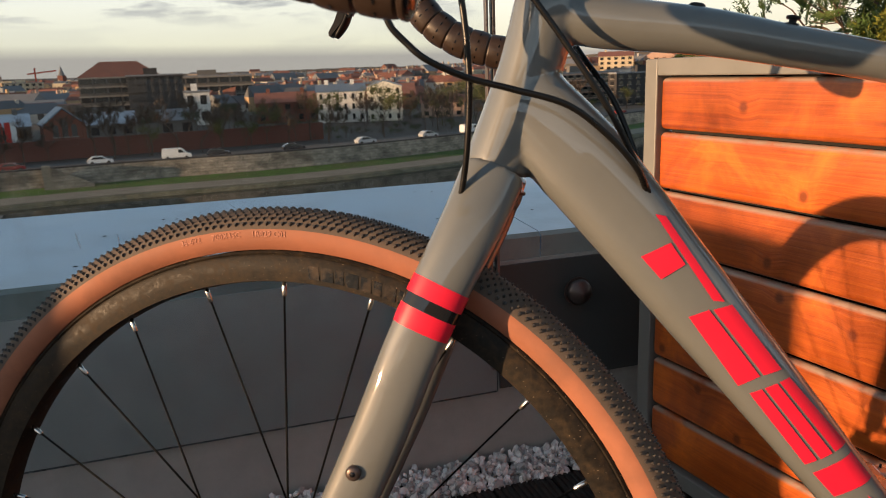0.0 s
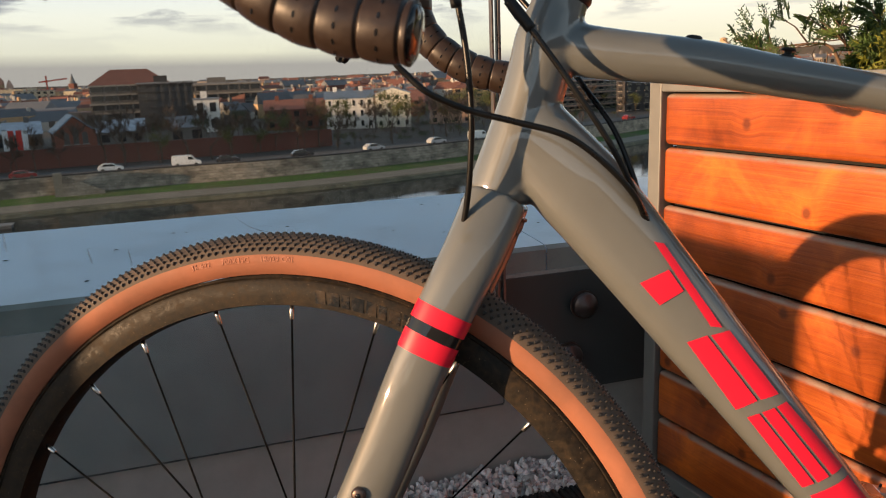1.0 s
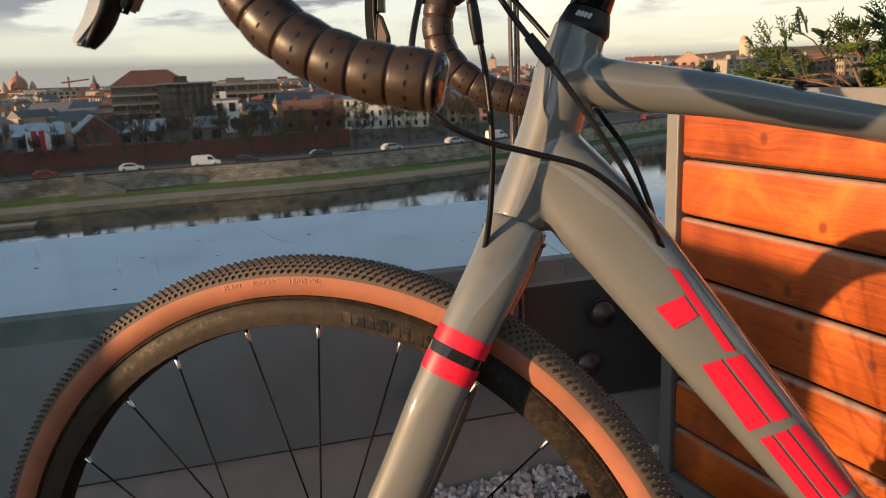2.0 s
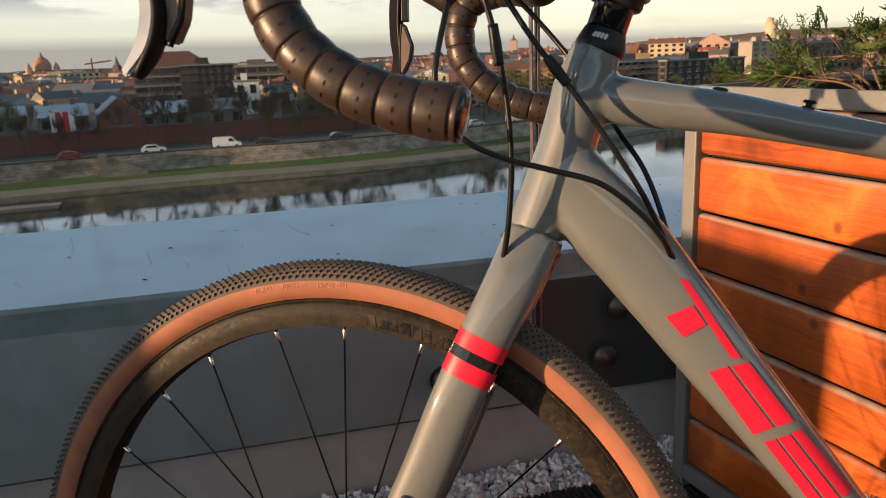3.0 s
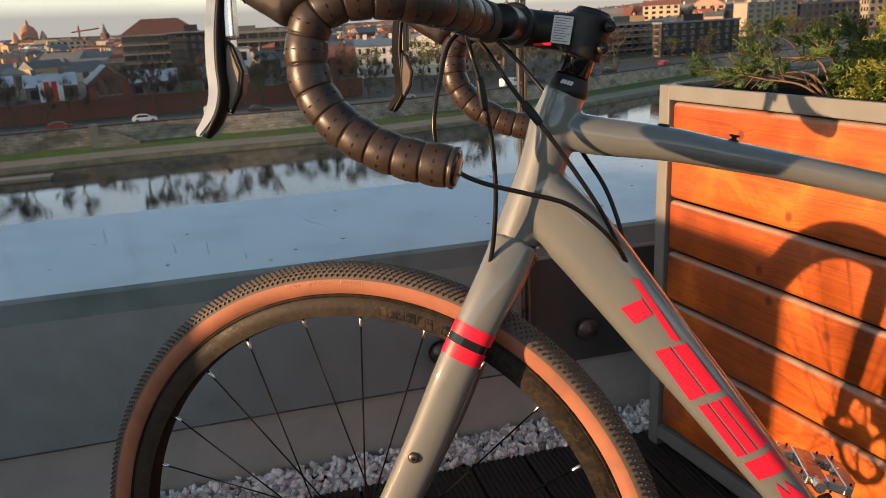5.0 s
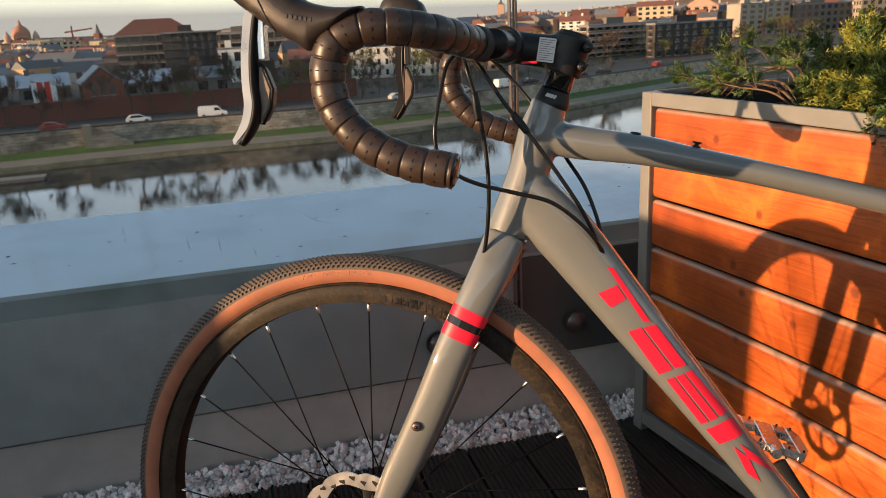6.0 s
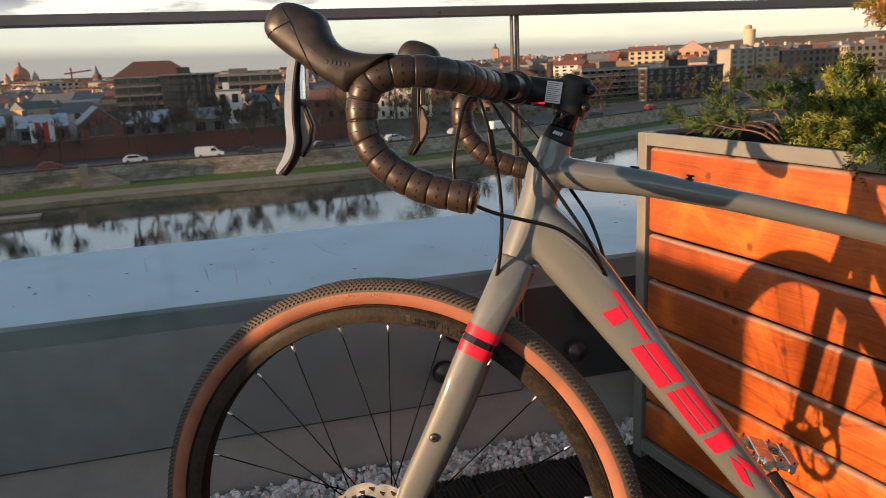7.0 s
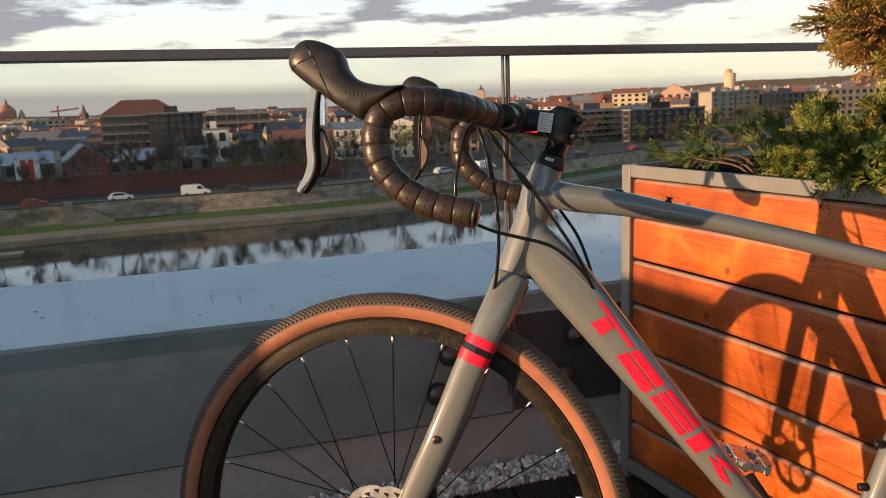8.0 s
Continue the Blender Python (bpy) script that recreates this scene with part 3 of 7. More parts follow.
# strokes along the glass: points (along, up) and half widths, thin at the rims
FILM_STROKES = [
    ([(-0.1858, 0.5575), (-0.1835, 0.5276)], [0.0015, 0.003]),
    ([(-0.1149, 0.5251), (-0.1111, 0.5082)], [0.002, 0.0015]),
    ([(-0.3706, 0.6041), (-0.3696, 0.5716)], [0.002, 0.004]),
    ([(-0.2497, 0.5646), (-0.245, 0.5375)], [0.0015, 0.003]),
    ([(-0.545, 0.660), (-0.545, 0.560), (-0.540, 0.470)], [0.020, 0.030, 0.024]),
    ([(-0.330, 0.700), (-0.325, 0.600), (-0.322, 0.500)], [0.016, 0.024, 0.018]),
    ([(-0.010, 0.600), (0.020, 0.575), (0.060, 0.560)], [0.0008, 0.0014, 0.0008]),
]
for k, (way, half) in enumerate(FILM_STROKES):
    rs = random.Random(40 + k)
    line = curve_points([(u, 0.7465, z) for u, z in way], 6)
    wide = interp(half, 6)
    wash = max(half) > 0.015     # broad faint strokes
    bm = bmesh.new()
    layer = bm.verts.layers.float.new("film")
    rows = []
    for i, p in enumerate(line):
        tan = (line[min(i + 1, len(line) - 1)] - line[max(i - 1, 0)]).normalized()
        across = Vector((tan.z, 0, -tan.x))
        ends = min(1.0, 3.0 * min(i, len(line) - 1 - i) / (len(line) - 1))
        row = []
        for f in (-1, -0.5, 0, 0.5, 1):
            v = bm.verts.new(p + across * (f * wide[i] * rs.uniform(0.85, 1.1)))
            v[layer] = (1 - abs(f)) * (0.25 + 0.75 * ends) * (0.12 if wash else 0.7)
            row.append(v)
        rows.append(row)
    for a, b in zip(rows, rows[1:]):
        for m in range(4):
            bm.faces.new((a[m], a[m + 1], b[m + 1], b[m]))
    film_ob = part("smear", bm, PALE_FILM, glazing, "thin whitish stroke on the glass", smooth=False)
    film_ob.visible_shadow = False


def dome_fixing(u, z, y=0.752):
    """A round domed cap on a collar."""
    bm = bmesh.new()
    prof = [(0.0, -0.0235), (0.004, -0.0230), (0.0235, -0.0115), (0.0262, -0.0088), (0.0272, -0.0055), (0.0272, -0.0012), (0.0250, 0.0), (0.0250, 0.0035), (0.0305, 0.0036), (0.0305, 0.0075), (0.012, 0.0076), (0.012, 0.03)]
    lathe(bm, prof, 28, "Y")
    bmesh.ops.recalc_face_normals(bm, faces=bm.faces)
    ob = part("dome_fixing", bm, DOME_STEEL, None, "", m=WALL @ pose(u, y, z))
    auto_smooth(ob, 50)
    return tagged(ob, "round bronzed steel cone-shaped fixing on the dark parapet", "fixing", "dome fixings on the parapet")


for u, z in ((0.2895, 0.231), (0.3264, 0.333), (0.6835, 0.343), (0.6495, 0.233), (-0.9, 0.231), (-0.88, 0.340)):
    dome_fixing(u, z, 0.7495)


def planter():
    """Steel-framed box of stained boards."""
    pl = thing("planter", "orange-stained board planter in a grey steel frame on the deck", "planter", m=PLANTER)
    length, depth, top = 0.97, 0.55, 0.811
    w = 0.032
    for x in (0, length - w):
        for y in (0, depth - w):
            part("corner_post", box(bmesh.new(), (x, y, -0.009), (x + w, y + w, top - 0.001), 0.0025), PLANTER_STEEL, pl, smooth=False)
    for name, lo, hi in (("top_rail", (w, 0, top - 0.03), (length - w, 0.011, top)), ("bottom_rail", (w, 0, 0.012), (length - w, w, 0.044)),
                         ("top_rail", (w, depth - w, top - 0.03), (length - w, depth, top)), ("bottom_rail", (w, depth - w, 0.012), (length - w, depth, 0.044)),
                         ("top_rail", (0, w, top - 0.03), (0.011, depth - w, top)), ("top_rail", (length - w, w, top - 0.03), (length, depth - w, top)),
                         ("bottom_rail", (0, w, 0.012), (w, depth - w, 0.044)), ("bottom_rail", (length - w, w, 0.012), (length, depth - w, 0.044))):
        part(name, box(bmesh.new(), lo, hi, 0.0025), PLANTER_STEEL, pl, smooth=False)
    bm = box(bmesh.new(), (w + 0.004, w + 0.004, 0.05), (length - w - 0.004, depth - w - 0.004, 0.74))
    for lo, hi in (((w, 0.0125, 0.785), (length - w, 0.038, 0.800)), ((0.0125, w, 0.785), (0.038, depth - w, 0.800)), ((w, 0.031, 0.70), (length - w, 0.038, 0.786)), ((0.031, 0.038, 0.70), (0.038, depth - w, 0.786))):
        box(bm, lo, hi, 0.002, 1)
    part("liner", bm, SOIL, pl, "black liner with dark soil", smooth=False)
    zs = [0.046, 0.150, 0.250, 0.352, 0.465, 0.577, 0.684, 0.780]
    for k, (z0, z1) in enumerate(zip(zs, zs[1:])):
        for lo, hi in (((w + 0.001, 0.007, z0 + 0.0024), (length - w - 0.001, 0.029, z1 - 0.0028)), ((w + 0.001, depth - 0.029, z0 + 0.0024), (length - w - 0.001, depth - 0.007, z1 - 0.0028))):
            part("board", box(bmesh.new(), lo, hi, 0.0100, 4), WOOD, pl)
        for x0 in (0.007, length - 0.029):
            part("board", box(bmesh.new(), (x0, w + 0.001, z0 + 0.003), (x0 + 0.022, depth - w - 0.001, z1 - 0.004), 0.006, 3), WOOD, pl)
    return pl


planter_thing = planter()
# unseen planter added to shade the front wheel, and low wall for the coping
spot = Vector((-0.595 * 0.13 - 0.804 * 2.0, 0.804 * 0.13 - 0.595 * 2.0, 0))
other = copy_thing(planter_thing, Matrix.Translation(spot) @ pose(0, 0, 0, 0, 0, 126.5))
tagged(other, "unseen orange-stained board planter, added to shade the front wheel")
bm = box(bmesh.new(), (-5.35, -0.55, -0.034), (-5.15, 0.828, 1.10))
part("wall_end", bm, CONCRETE_DARK, m=WALL, kind="structure", label="unseen low grey wall added to shade the coping", smooth=False)
# ---- the bicycle ----
LEAN = -7.2
STEER = -4.5                                     # the bars and the wheel stand turned a little to the far side
bike = thing("gravel_bicycle", "grey gravel bicycle with red graphics and tan-wall tyres", "bicycle", m=pose(0, -0.0684, 0, LEAN))
Y = Vector((0, 1, 0))
HUB = Vector((0.0005, 0, 0.3535))
STEER_TOP, STEER_LOW = Vector((0.2365, 0, 0.8865)), Vector((0.184, 0, 0.7300))
axis = (STEER_TOP - STEER_LOW).normalized()


def steered(deg):
    return Matrix.Translation(STEER_LOW) @ Matrix.Rotation(radians(deg), 4, axis) @ Matrix.Translation(-STEER_LOW)


def frame_part():
    bm = bmesh.new()
    # head tube, waisted
    hp = [(0.2371, 0, 0.8906), (0.233, 0, 0.8782), (0.2254, 0, 0.8556), (0.2189, 0, 0.8332), (0.2104, 0, 0.8049), (0.1985, 0, 0.7728), (0.1858, 0, 0.738)]
    hr = [0.0208, 0.0216, 0.0256, 0.0246, 0.0242, 0.0246, 0.0255]
    sweep(bm, curve_points(hp, 6), interp(hr, 6), 28, ref=Y)
    tp = [(0.228, 0, 0.853), (0.270, 0, 0.8442), (0.338, 0, 0.8348), (0.395, 0, 0.8228), (0.460, 0, 0.8087), (0.575, 0, 0.7805), (0.648, 0, 0.7612), (0.79, 0, 0.7225)]
    tr = [(0.0205, 0.0200), (0.0205, 0.0196), (0.0190, 0.0172), (0.0185, 0.0150), (0.0180, 0.0138), (0.0175, 0.0135), (0.0170, 0.0130), (0.016, 0.012)]
    sweep(bm, curve_points(tp, 6), interp(tr, 6), 28, ref=Y)
    dp = [(0.2065, 0, 0.7898), (0.2485, 0, 0.7439), (0.28, 0, 0.7059), (0.3371, 0, 0.6346), (0.4122, 0, 0.5406), (0.4908, 0, 0.4409), (0.6154, 0, 0.2817)]
    dr = [(0.0250, 0.0330), (0.0265, 0.0360), (0.0265, 0.0342), (0.0265, 0.0305), (0.0265, 0.0252), (0.0265, 0.0200), (0.028, 0.021)]
    sweep(bm, curve_points(dp, 6), interp(dr, 6), 28, ref=Y, power=2.7)
    sweep(bm, [(0.6154, 0, 0.2817), (0.787, 0, 0.8049)], [0.0165, 0.0160], 20, ref=Y)
    lathe(bm, [(0, -0.043), (0.022, -0.043), (0.022, 0.043), (0, 0.043)], 24, "Y", (0.6154, 0, 0.2817))
    for s in (-1, 1):
        sweep(bm, curve_points([(0.627, 0.022 * s, 0.281), (0.7714, 0.036 * s, 0.3333), (0.9936, 0.066 * s, 0.3733)], 6), 0.0105, 12, ref=Y)
        sweep(bm, curve_points([(0.757, 0.012 * s, 0.7055), (0.8848, 0.042 * s, 0.5425), (0.9936, 0.066 * s, 0.3733)], 6), 0.0078, 12, ref=Y)
    fr = part("frame", bm, PAINT, bike, "glossy grey painted aluminium frame")
    return fused(fr, 0.0022, 10)


frame_ob = frame_part()


def leg_curve(s):
    w = s if s < 0 else 0.62
    p = [(0.1863, 0.010 * w, 0.735), (0.1727, 0.028 * w, 0.6976), (0.1548, 0.0400 * w, 0.6587), (0.1309, 0.0490 * w, 0.6058), (0.1005, 0.0535 * w, 0.5313), (0.0592, 0.0575 * w, 0.4409), (0.0309, 0.060 * w, 0.3795)]
    r = [(0.0190, 0.0250), (0.0175, 0.0240), (0.0150, 0.0228), (0.0132, 0.0220), (0.0125, 0.0217), (0.0115, 0.0205), (0.0085, 0.0140)]
    turn = steered(STEER if s < 0 else 0)
    return [turn @ q for q in curve_points(p, 7)], interp(r, 7)


def fork_part():
    bm = bmesh.new()
    for s in (-1, 1):
        sweep(bm, *leg_curve(s), 24, ref=Y, power=2.3)
    lathe(bm, [(0, -0.008), (0.0255, -0.008), (0.0262, 0.0), (0.0255, 0.006), (0, 0.006)], 28, "Z", (0, 0, 0))
    bmesh.ops.transform(bm, matrix=Matrix.Translation((0.1815, 0, 0.7215)) @ axis.to_track_quat("Z", "Y").to_matrix().to_4x4(), verts=bm.verts[-(28 * 3 + 2):])
    fk = part("fork", bm, PAINT, bike, "grey painted fork with red band graphics")
    return fused(fk, 0.0022, 8)


fork_ob = fork_part()
# seam between fork and head tube
bm = bmesh.new()
lathe(bm, [(0.0215, -0.0011), (0.0276, -0.0011), (0.0276, 0.0011), (0.0215, 0.0011)], 40, "Z")
part("headset_seal", bm, BLACK_RUBBER, bike, m=Matrix.Translation((0.1825, 0, 0.7262)) @ axis.to_track_quat("Z", "Y").to_matrix().to_4x4())


def leg_centre(z, s):
    """Where a fork leg's middle lies at a height, and its half thicknesses."""
    pts, rad = leg_curve(s)
    for (p, q), (ra, rb) in zip(zip(pts, pts[1:]), zip(rad, rad[1:])):
        if p.z >= z >= q.z:
            f = (p.z - z) / (p.z - q.z)
            return p.lerp(q, f), tuple(u + (w - u) * f for u, w in zip(ra, rb))


for s in (-1, 1):
    for z0, z1, mat in ((0.6190, 0.6325, RED), (0.6325, 0.6405, BLACK_GLOSS), (0.6405, 0.6525, RED)):
        cs = [leg_centre(z0 + (z1 - z0) * k / 3, s) for k in range(4)]
        bm = sweep(bmesh.new(), [c for c, _ in cs], [(a + 0.0001, b + 0.0001) for _, (a, b) in cs], 36, ref=Y, power=2.3, caps=False)
        part("band", bm, mat, fork_ob, "red band" if mat is RED else "black band")
    c, (a, b) = leg_centre(0.5145, s)
    bm = lathe(bmesh.new(), [(0, -0.0035), (0.004, -0.0035), (0.0058, -0.002), (0.0058, 0.003), (0.0, 0.003)], 18, "Y")
    lathe(bm, [(0, -0.0040), (0.0022, -0.0040), (0.0022, -0.0036)], 6, "Y", mat=1)
    part("mount_bolt", bm, [DOME_STEEL, BLACK_GLOSS], fork_ob, m=Matrix.Translation(c + Vector((-0.005, s * (a + 0.0005), 0))) @ pose(0, 0, 0, 0, 0, 0 if s < 0 else 180))


def wheel(centre, label, m=None):
    """Rim, tan-wall tyre with a knobbed tread, spokes with bright nipples, hub and rotor."""
    rim_p = [(0.2937, -0.0085), (0.2944, -0.0118), (0.302, -0.0130), (0.3150, -0.0133), (0.3165, -0.0122), (0.3180, -0.0133), (0.3199, -0.0120), (0.3150, -0.0100), (0.3120, 0.0), (0.3150, 0.0100),
             (0.3199, 0.0120), (0.3175, 0.0133), (0.302, 0.0130), (0.2944, 0.0118), (0.2937, 0.0085), (0.2930, 0.0), (0.2937, -0.0085)]
    rim = part("front_wheel", lathe(bmesh.new(), rim_p, 120), RIM, bike, label, m=steered(STEER) @ Matrix.Translation(centre))
    auto_smooth(rim, 40)
    # tyre: bead, tan wall, black tread
    tyre_p, mats = [], []
    cr = 0.3352
    for k in range(25):
        a = radians(-140 + 280 * k / 24)
        tyre_p.append((cr + 0.0190 * math.cos(a), 0.0195 * math.sin(a)))
    bm = lathe(bmesh.new(), tyre_p, 140)
    for f in bm.faces:
        c = f.calc_center_median()
        r = math.hypot(c.x, c.z)
        f.material_index = 1 if (r < 0.3366) else 0
    part("tyre", bm, [TREAD_BASE, TAN], rim, "tan-wall gravel tyre with black knobbed tread")
    # knobs: rows over the crown, larger at the shoulders
    verts, faces = [], []
    rows = []
    for k, (deg, half, length) in enumerate(((7, 0.0009, 0.0012), (19, 0.0009, 0.0012), (31, 0.0010, 0.0013), (43, 0.0011, 0.0014), (55, 0.0013, 0.0016), (68, 0.0015, 0.0018))):
        rows += [(deg, half, length, 312, 0.5 * (k % 2)), (-deg, half, length, 312, 0.5 * ((k + 1) % 2))]
    for deg, half, length, count, off in rows:
        w = radians(deg)
        nrm = Vector((math.cos(w), math.sin(w), 0))       # radial, sideways
        tang = Vector((-math.sin(w), math.cos(w), 0))
        base = Vector((cr, 0, 0)) + Vector((0.0187 * nrm.x, 0.0192 * nrm.y, 0))
        for i in range(count):
            a = 2 * math.pi * (i + off) / count
            c, s = math.cos(a), math.sin(a)
            along = Vector((0, 0, 1))
            n0 = len(verts)
            h = 0.0020 if abs(deg) < 35 else 0.0024
            sgn = 1 if deg > 0 else -1
            # a drop-shaped knob, its point towards the crown
            drop = [(-0.9 * sgn, -0.75), (-1.15 * sgn, 0.0), (-0.9 * sgn, 0.75), (0.3 * sgn, 0.8), (1.3 * sgn, 0.0), (0.3 * sgn, -0.8)]
            loc = [base + tang * half * u * 1.1 + along * length * v * 1.05 for u, v in drop]
            loc += [base + nrm * h + (tang * half * u + along * length * v) * 0.62 for u, v in drop]
            for q in loc:
                verts.append((q.x * c - q.z * s, q.y, q.x * s + q.z * c))
            faces += [[n0 + k, n0 + (k + 1) % 6, n0 + 6 + (k + 1) % 6, n0 + 6 + k] for k in range(6)] + [[n0 + 6 + k for k in range(6)]]
    me = bpy.data.meshes.new("tread")
    me.from_pydata(verts, [], faces)
    me.materials.append(TREAD)
    part("tread", me, None, rim, "rows of small pointed rubber knobs", kind="stuff")
    # dark glossy blocks along the rim's near face
    for at_deg, wide in ((83.6, 0.030), (81.5, 0.034), (79.2, 0.024), (77.5, 0.036), (75.0, 0.030), (72.9, 0.022), (71.2, 0.034), (68.8, 0.030)):
        a0 = radians(at_deg)
        bm = bmesh.new()
        quad = [bm.verts.new((r * math.cos(a), -0.0134, r * math.sin(a))) for r, a in ((0.2985, a0), (0.2985, a0 - wide), (0.3095, a0 - wide + 0.006), (0.3095, a0 + 0.006))]
        back = [bm.verts.new(v.co + Vector((0, 0.0012, 0))) for v in quad]
        bm.faces.new(quad)
        for i in range(4):
            bm.faces.new((quad[i], quad[(i + 1) % 4], back[(i + 1) % 4], back[i]))
        bmesh.ops.recalc_face_normals(bm, faces=bm.faces)
        part("rim_block", bm, RIM_BLOCK, rim, "dark glossy block on the muddy rim", smooth=False)
    # hub
    hub_p = [(0.0, -0.050), (0.0095, -0.050), (0.0095, -0.040), (0.020, -0.036), (0.022, -0.033), (0.022, -0.029), (0.0125, -0.024), (0.0105, 0.0), (0.0125, 0.026),
             (0.021, 0.031), (0.021, 0.035), (0.0095, 0.041), (0.0095, 0.050), (0.0, 0.050)]
    part("hub", lathe(bmesh.new(), hub_p, 32), BLACK_METAL, rim, "black hub")
    # spokes: 24, crossed; one mesh for each kind
    nip = bmesh.new()
    lathe(nip, [(0, 0.0), (0.0017, 0.0), (0.0022, 0.004), (0.0021, 0.012), (0.0016, 0.0125), (0, 0.0125)], 8, "Z")
    nip_me = mesh_of("nipple", nip, SILVER)
    spoke_meshes = {}
    for i in range(24):
        side = -1 if i % 2 else 1
        lead = -1 if ((i + 1) // 2) % 2 else 1
        # spokes stand in pairs
        a = radians(SPOKE_START + 15.0 * i)
        tip = Vector((0.2930 * math.cos(a), 0.003 * side, 0.2930 * math.sin(a)))
        ah = a + lead * radians(52)
        root = Vector((0.0205 * math.cos(ah), 0.0325 * side, 0.0205 * math.sin(ah)))
        way = (root - tip)
        key = "spoke"
        if key not in spoke_meshes:
            sb = lathe(bmesh.new(), [(0, 0), (0.00095, 0), (0.00095, way.length), (0, way.length)], 6, "Z")
            spoke_meshes[key] = mesh_of("spoke", sb, SPOKE)
        m4 = Matrix.Translation(tip) @ way.to_track_quat("Z", "Y").to_matrix().to_4x4()
        part("spoke", spoke_meshes[key], None, rim, m=m4)
        part("nipple", nip_me, None, rim, m=m4)
    # rotor on the side of the camera
    rot = bmesh.new()
    n = 72
    outer, inner = [], []
    for i in range(n):
        a = 2 * math.pi * i / n
        wob = 0.0016 - 0.0042 * max(0.0, math.sin(9 * a)) ** 3
        outer.append((0.080 + wob, a))
        inner.append((0.063 + 0.0035 * math.cos(6 * a + 0.8), a))
    vo = [[rot.verts.new((r * math.cos(a), y, r * math.sin(a))) for r, a in ring] for ring in (outer, inner) for y in (-0.0010, 0.0010)]
    for k in range(n):
        k2 = (k + 1) % n
        for q0, q1 in ((0, 1), (1, 3), (3, 2), (2, 0)):
            rot.faces.new((vo[q0][k], vo[q0][k2], vo[q1][k2], vo[q1][k]))
    for k in range(6):
        a = 2 * math.pi * k / 6
        sweep(rot, [(0.062 * math.cos(a + 0.35), 0, 0.062 * math.sin(a + 0.35)), (0.024 * math.cos(a), 0, 0.024 * math.sin(a))], [(0.0010, 0.0055), (0.0010, 0.0045)], 8, ref=Y, mat=1)
        for j, rr in enumerate((0.0665, 0.0720, 0.0675, 0.0725, 0.0690)):
            b = a + 0.21 * j
            # dark slots in the braking track
            sweep(rot, [(rr * math.cos(b - 0.05), -0.0013, rr * math.sin(b - 0.05)), ((rr + 0.0025) * math.cos(b + 0.05), -0.0013, (rr + 0.0025) * math.sin(b + 0.05))], [(0.0002, 0.0032), (0.0002, 0.0012)], 8, ref=Y, mat=1)
    lathe(rot, [(0.012, -0.004), (0.027, -0.002), (0.027, 0.002), (0.012, 0.002)], 32, "Y", mat=1)
    part("brake_rotor", rot, [STEEL, BLACK_METAL], rim, "steel disc brake rotor", m=Matrix.Translation((0, -0.043, 0)), smooth=False)
    return rim


SPOKE_START = 13.7
front = wheel(HUB, "front wheel with a dusty black rim")
rear = front.copy()
scene.collection.objects.link(rear)
rear.name = "rear_wheel"
rear["label"] = "rear wheel with a dusty black rim"
for ch in front.children:
    o = ch.copy()
    scene.collection.objects.link(o)
    o.parent = rear
rear.matrix_basis = Matrix.Translation((1.032, 0.004, 0.3535))

# brake caliper at the fork's foot
bm = box(bmesh.new(), (0.034, -0.047, 0.384), (0.072, -0.026, 0.424), 0.005, 3, m=None)
box(bm, (0.058, -0.044, 0.417), (0.078, -0.030, 0.437), 0.004, 2)
part("brake_caliper", bm, BLACK_METAL, fork_ob, "black flat-mount brake caliper")

# spacers, steerer and stem
stack = axis.to_track_quat("Z", "Y").to_matrix().to_4x4()
bm = lathe(bmesh.new(), [(0.0, -0.004), (0.0200, -0.004), (0.0212, -0.001), (0.0208, 0.002), (0.0172, 0.0145), (0.0, 0.0145)], 40, "Z")
auto_smooth(part("headset_cap", bm, BLACK_METAL, bike, "black conical headset cover", m=Matrix.Translation((0.2388, 0, 0.8895)) @ stack), 30)
bm = lathe(bmesh.new(), [(0.0, 0), (0.0165, 0), (0.0165, 0.056), (0.0, 0.056)], 40, "Z")
part("steerer_spacer", bm, BLACK_GLOSS, bike, "glossy black spacer stack", m=Matrix.Translation((0.2430, 0, 0.9015)) @ stack)


def bar_shift(x, y, z):
    """The handlebar is turned a little to the far side, shifted and tilted to fit the camera's view."""
    return Vector((x - 0.0010 + 0.091 * (y + 0.205), y - 0.009, z - 0.0125 + 0.05 * (y + 0.205)))


stem_b = bmesh.new()
sweep(stem_b, curve_points([(0.261, 0, 0.9465), (0.235, 0, 0.9475), (0.204, -0.004, 0.9520), (0.188, -0.0085, 0.9545)], 5), interp([(0.0190, 0.0205), (0.0172, 0.0185), (0.0165, 0.0180), (0.0195, 0.0195)], 5), 28, ref=Y)
lathe(stem_b, [(0, -0.0215), (0.0205, -0.0215), (0.0215, -0.019), (0.0215, 0.019), (0.0205, 0.0225), (0, 0.0225)], 36, "Z")
bmesh.ops.transform(stem_b, matrix=Matrix.Translation((0.2575, 0, 0.9420)) @ stack, verts=stem_b.verts[-(36 * 4 + 2):])
lathe(stem_b, [(0, -0.021), (0.0195, -0.021), (0.0205, -0.018), (0.0205, 0.018), (0.0195, 0.021), (0, 0.021)], 30, "Y", (0.1880, -0.0090, 0.9545))
stem = part("stem", stem_b, BLACK_METAL, bike, "matt black handlebar stem")
fused(stem, 0.0016, 4)
bm = lathe(bmesh.new(), [(0, 0), (0.0175, 0), (0.0185, 0.002), (0.0165, 0.005), (0.006, 0.0062), (0, 0.0062)], 30, "Z")
part("top_cap", bm, BLACK_METAL, stem, m=Matrix.Translation((0.2635, 0, 0.9615)) @ stack)
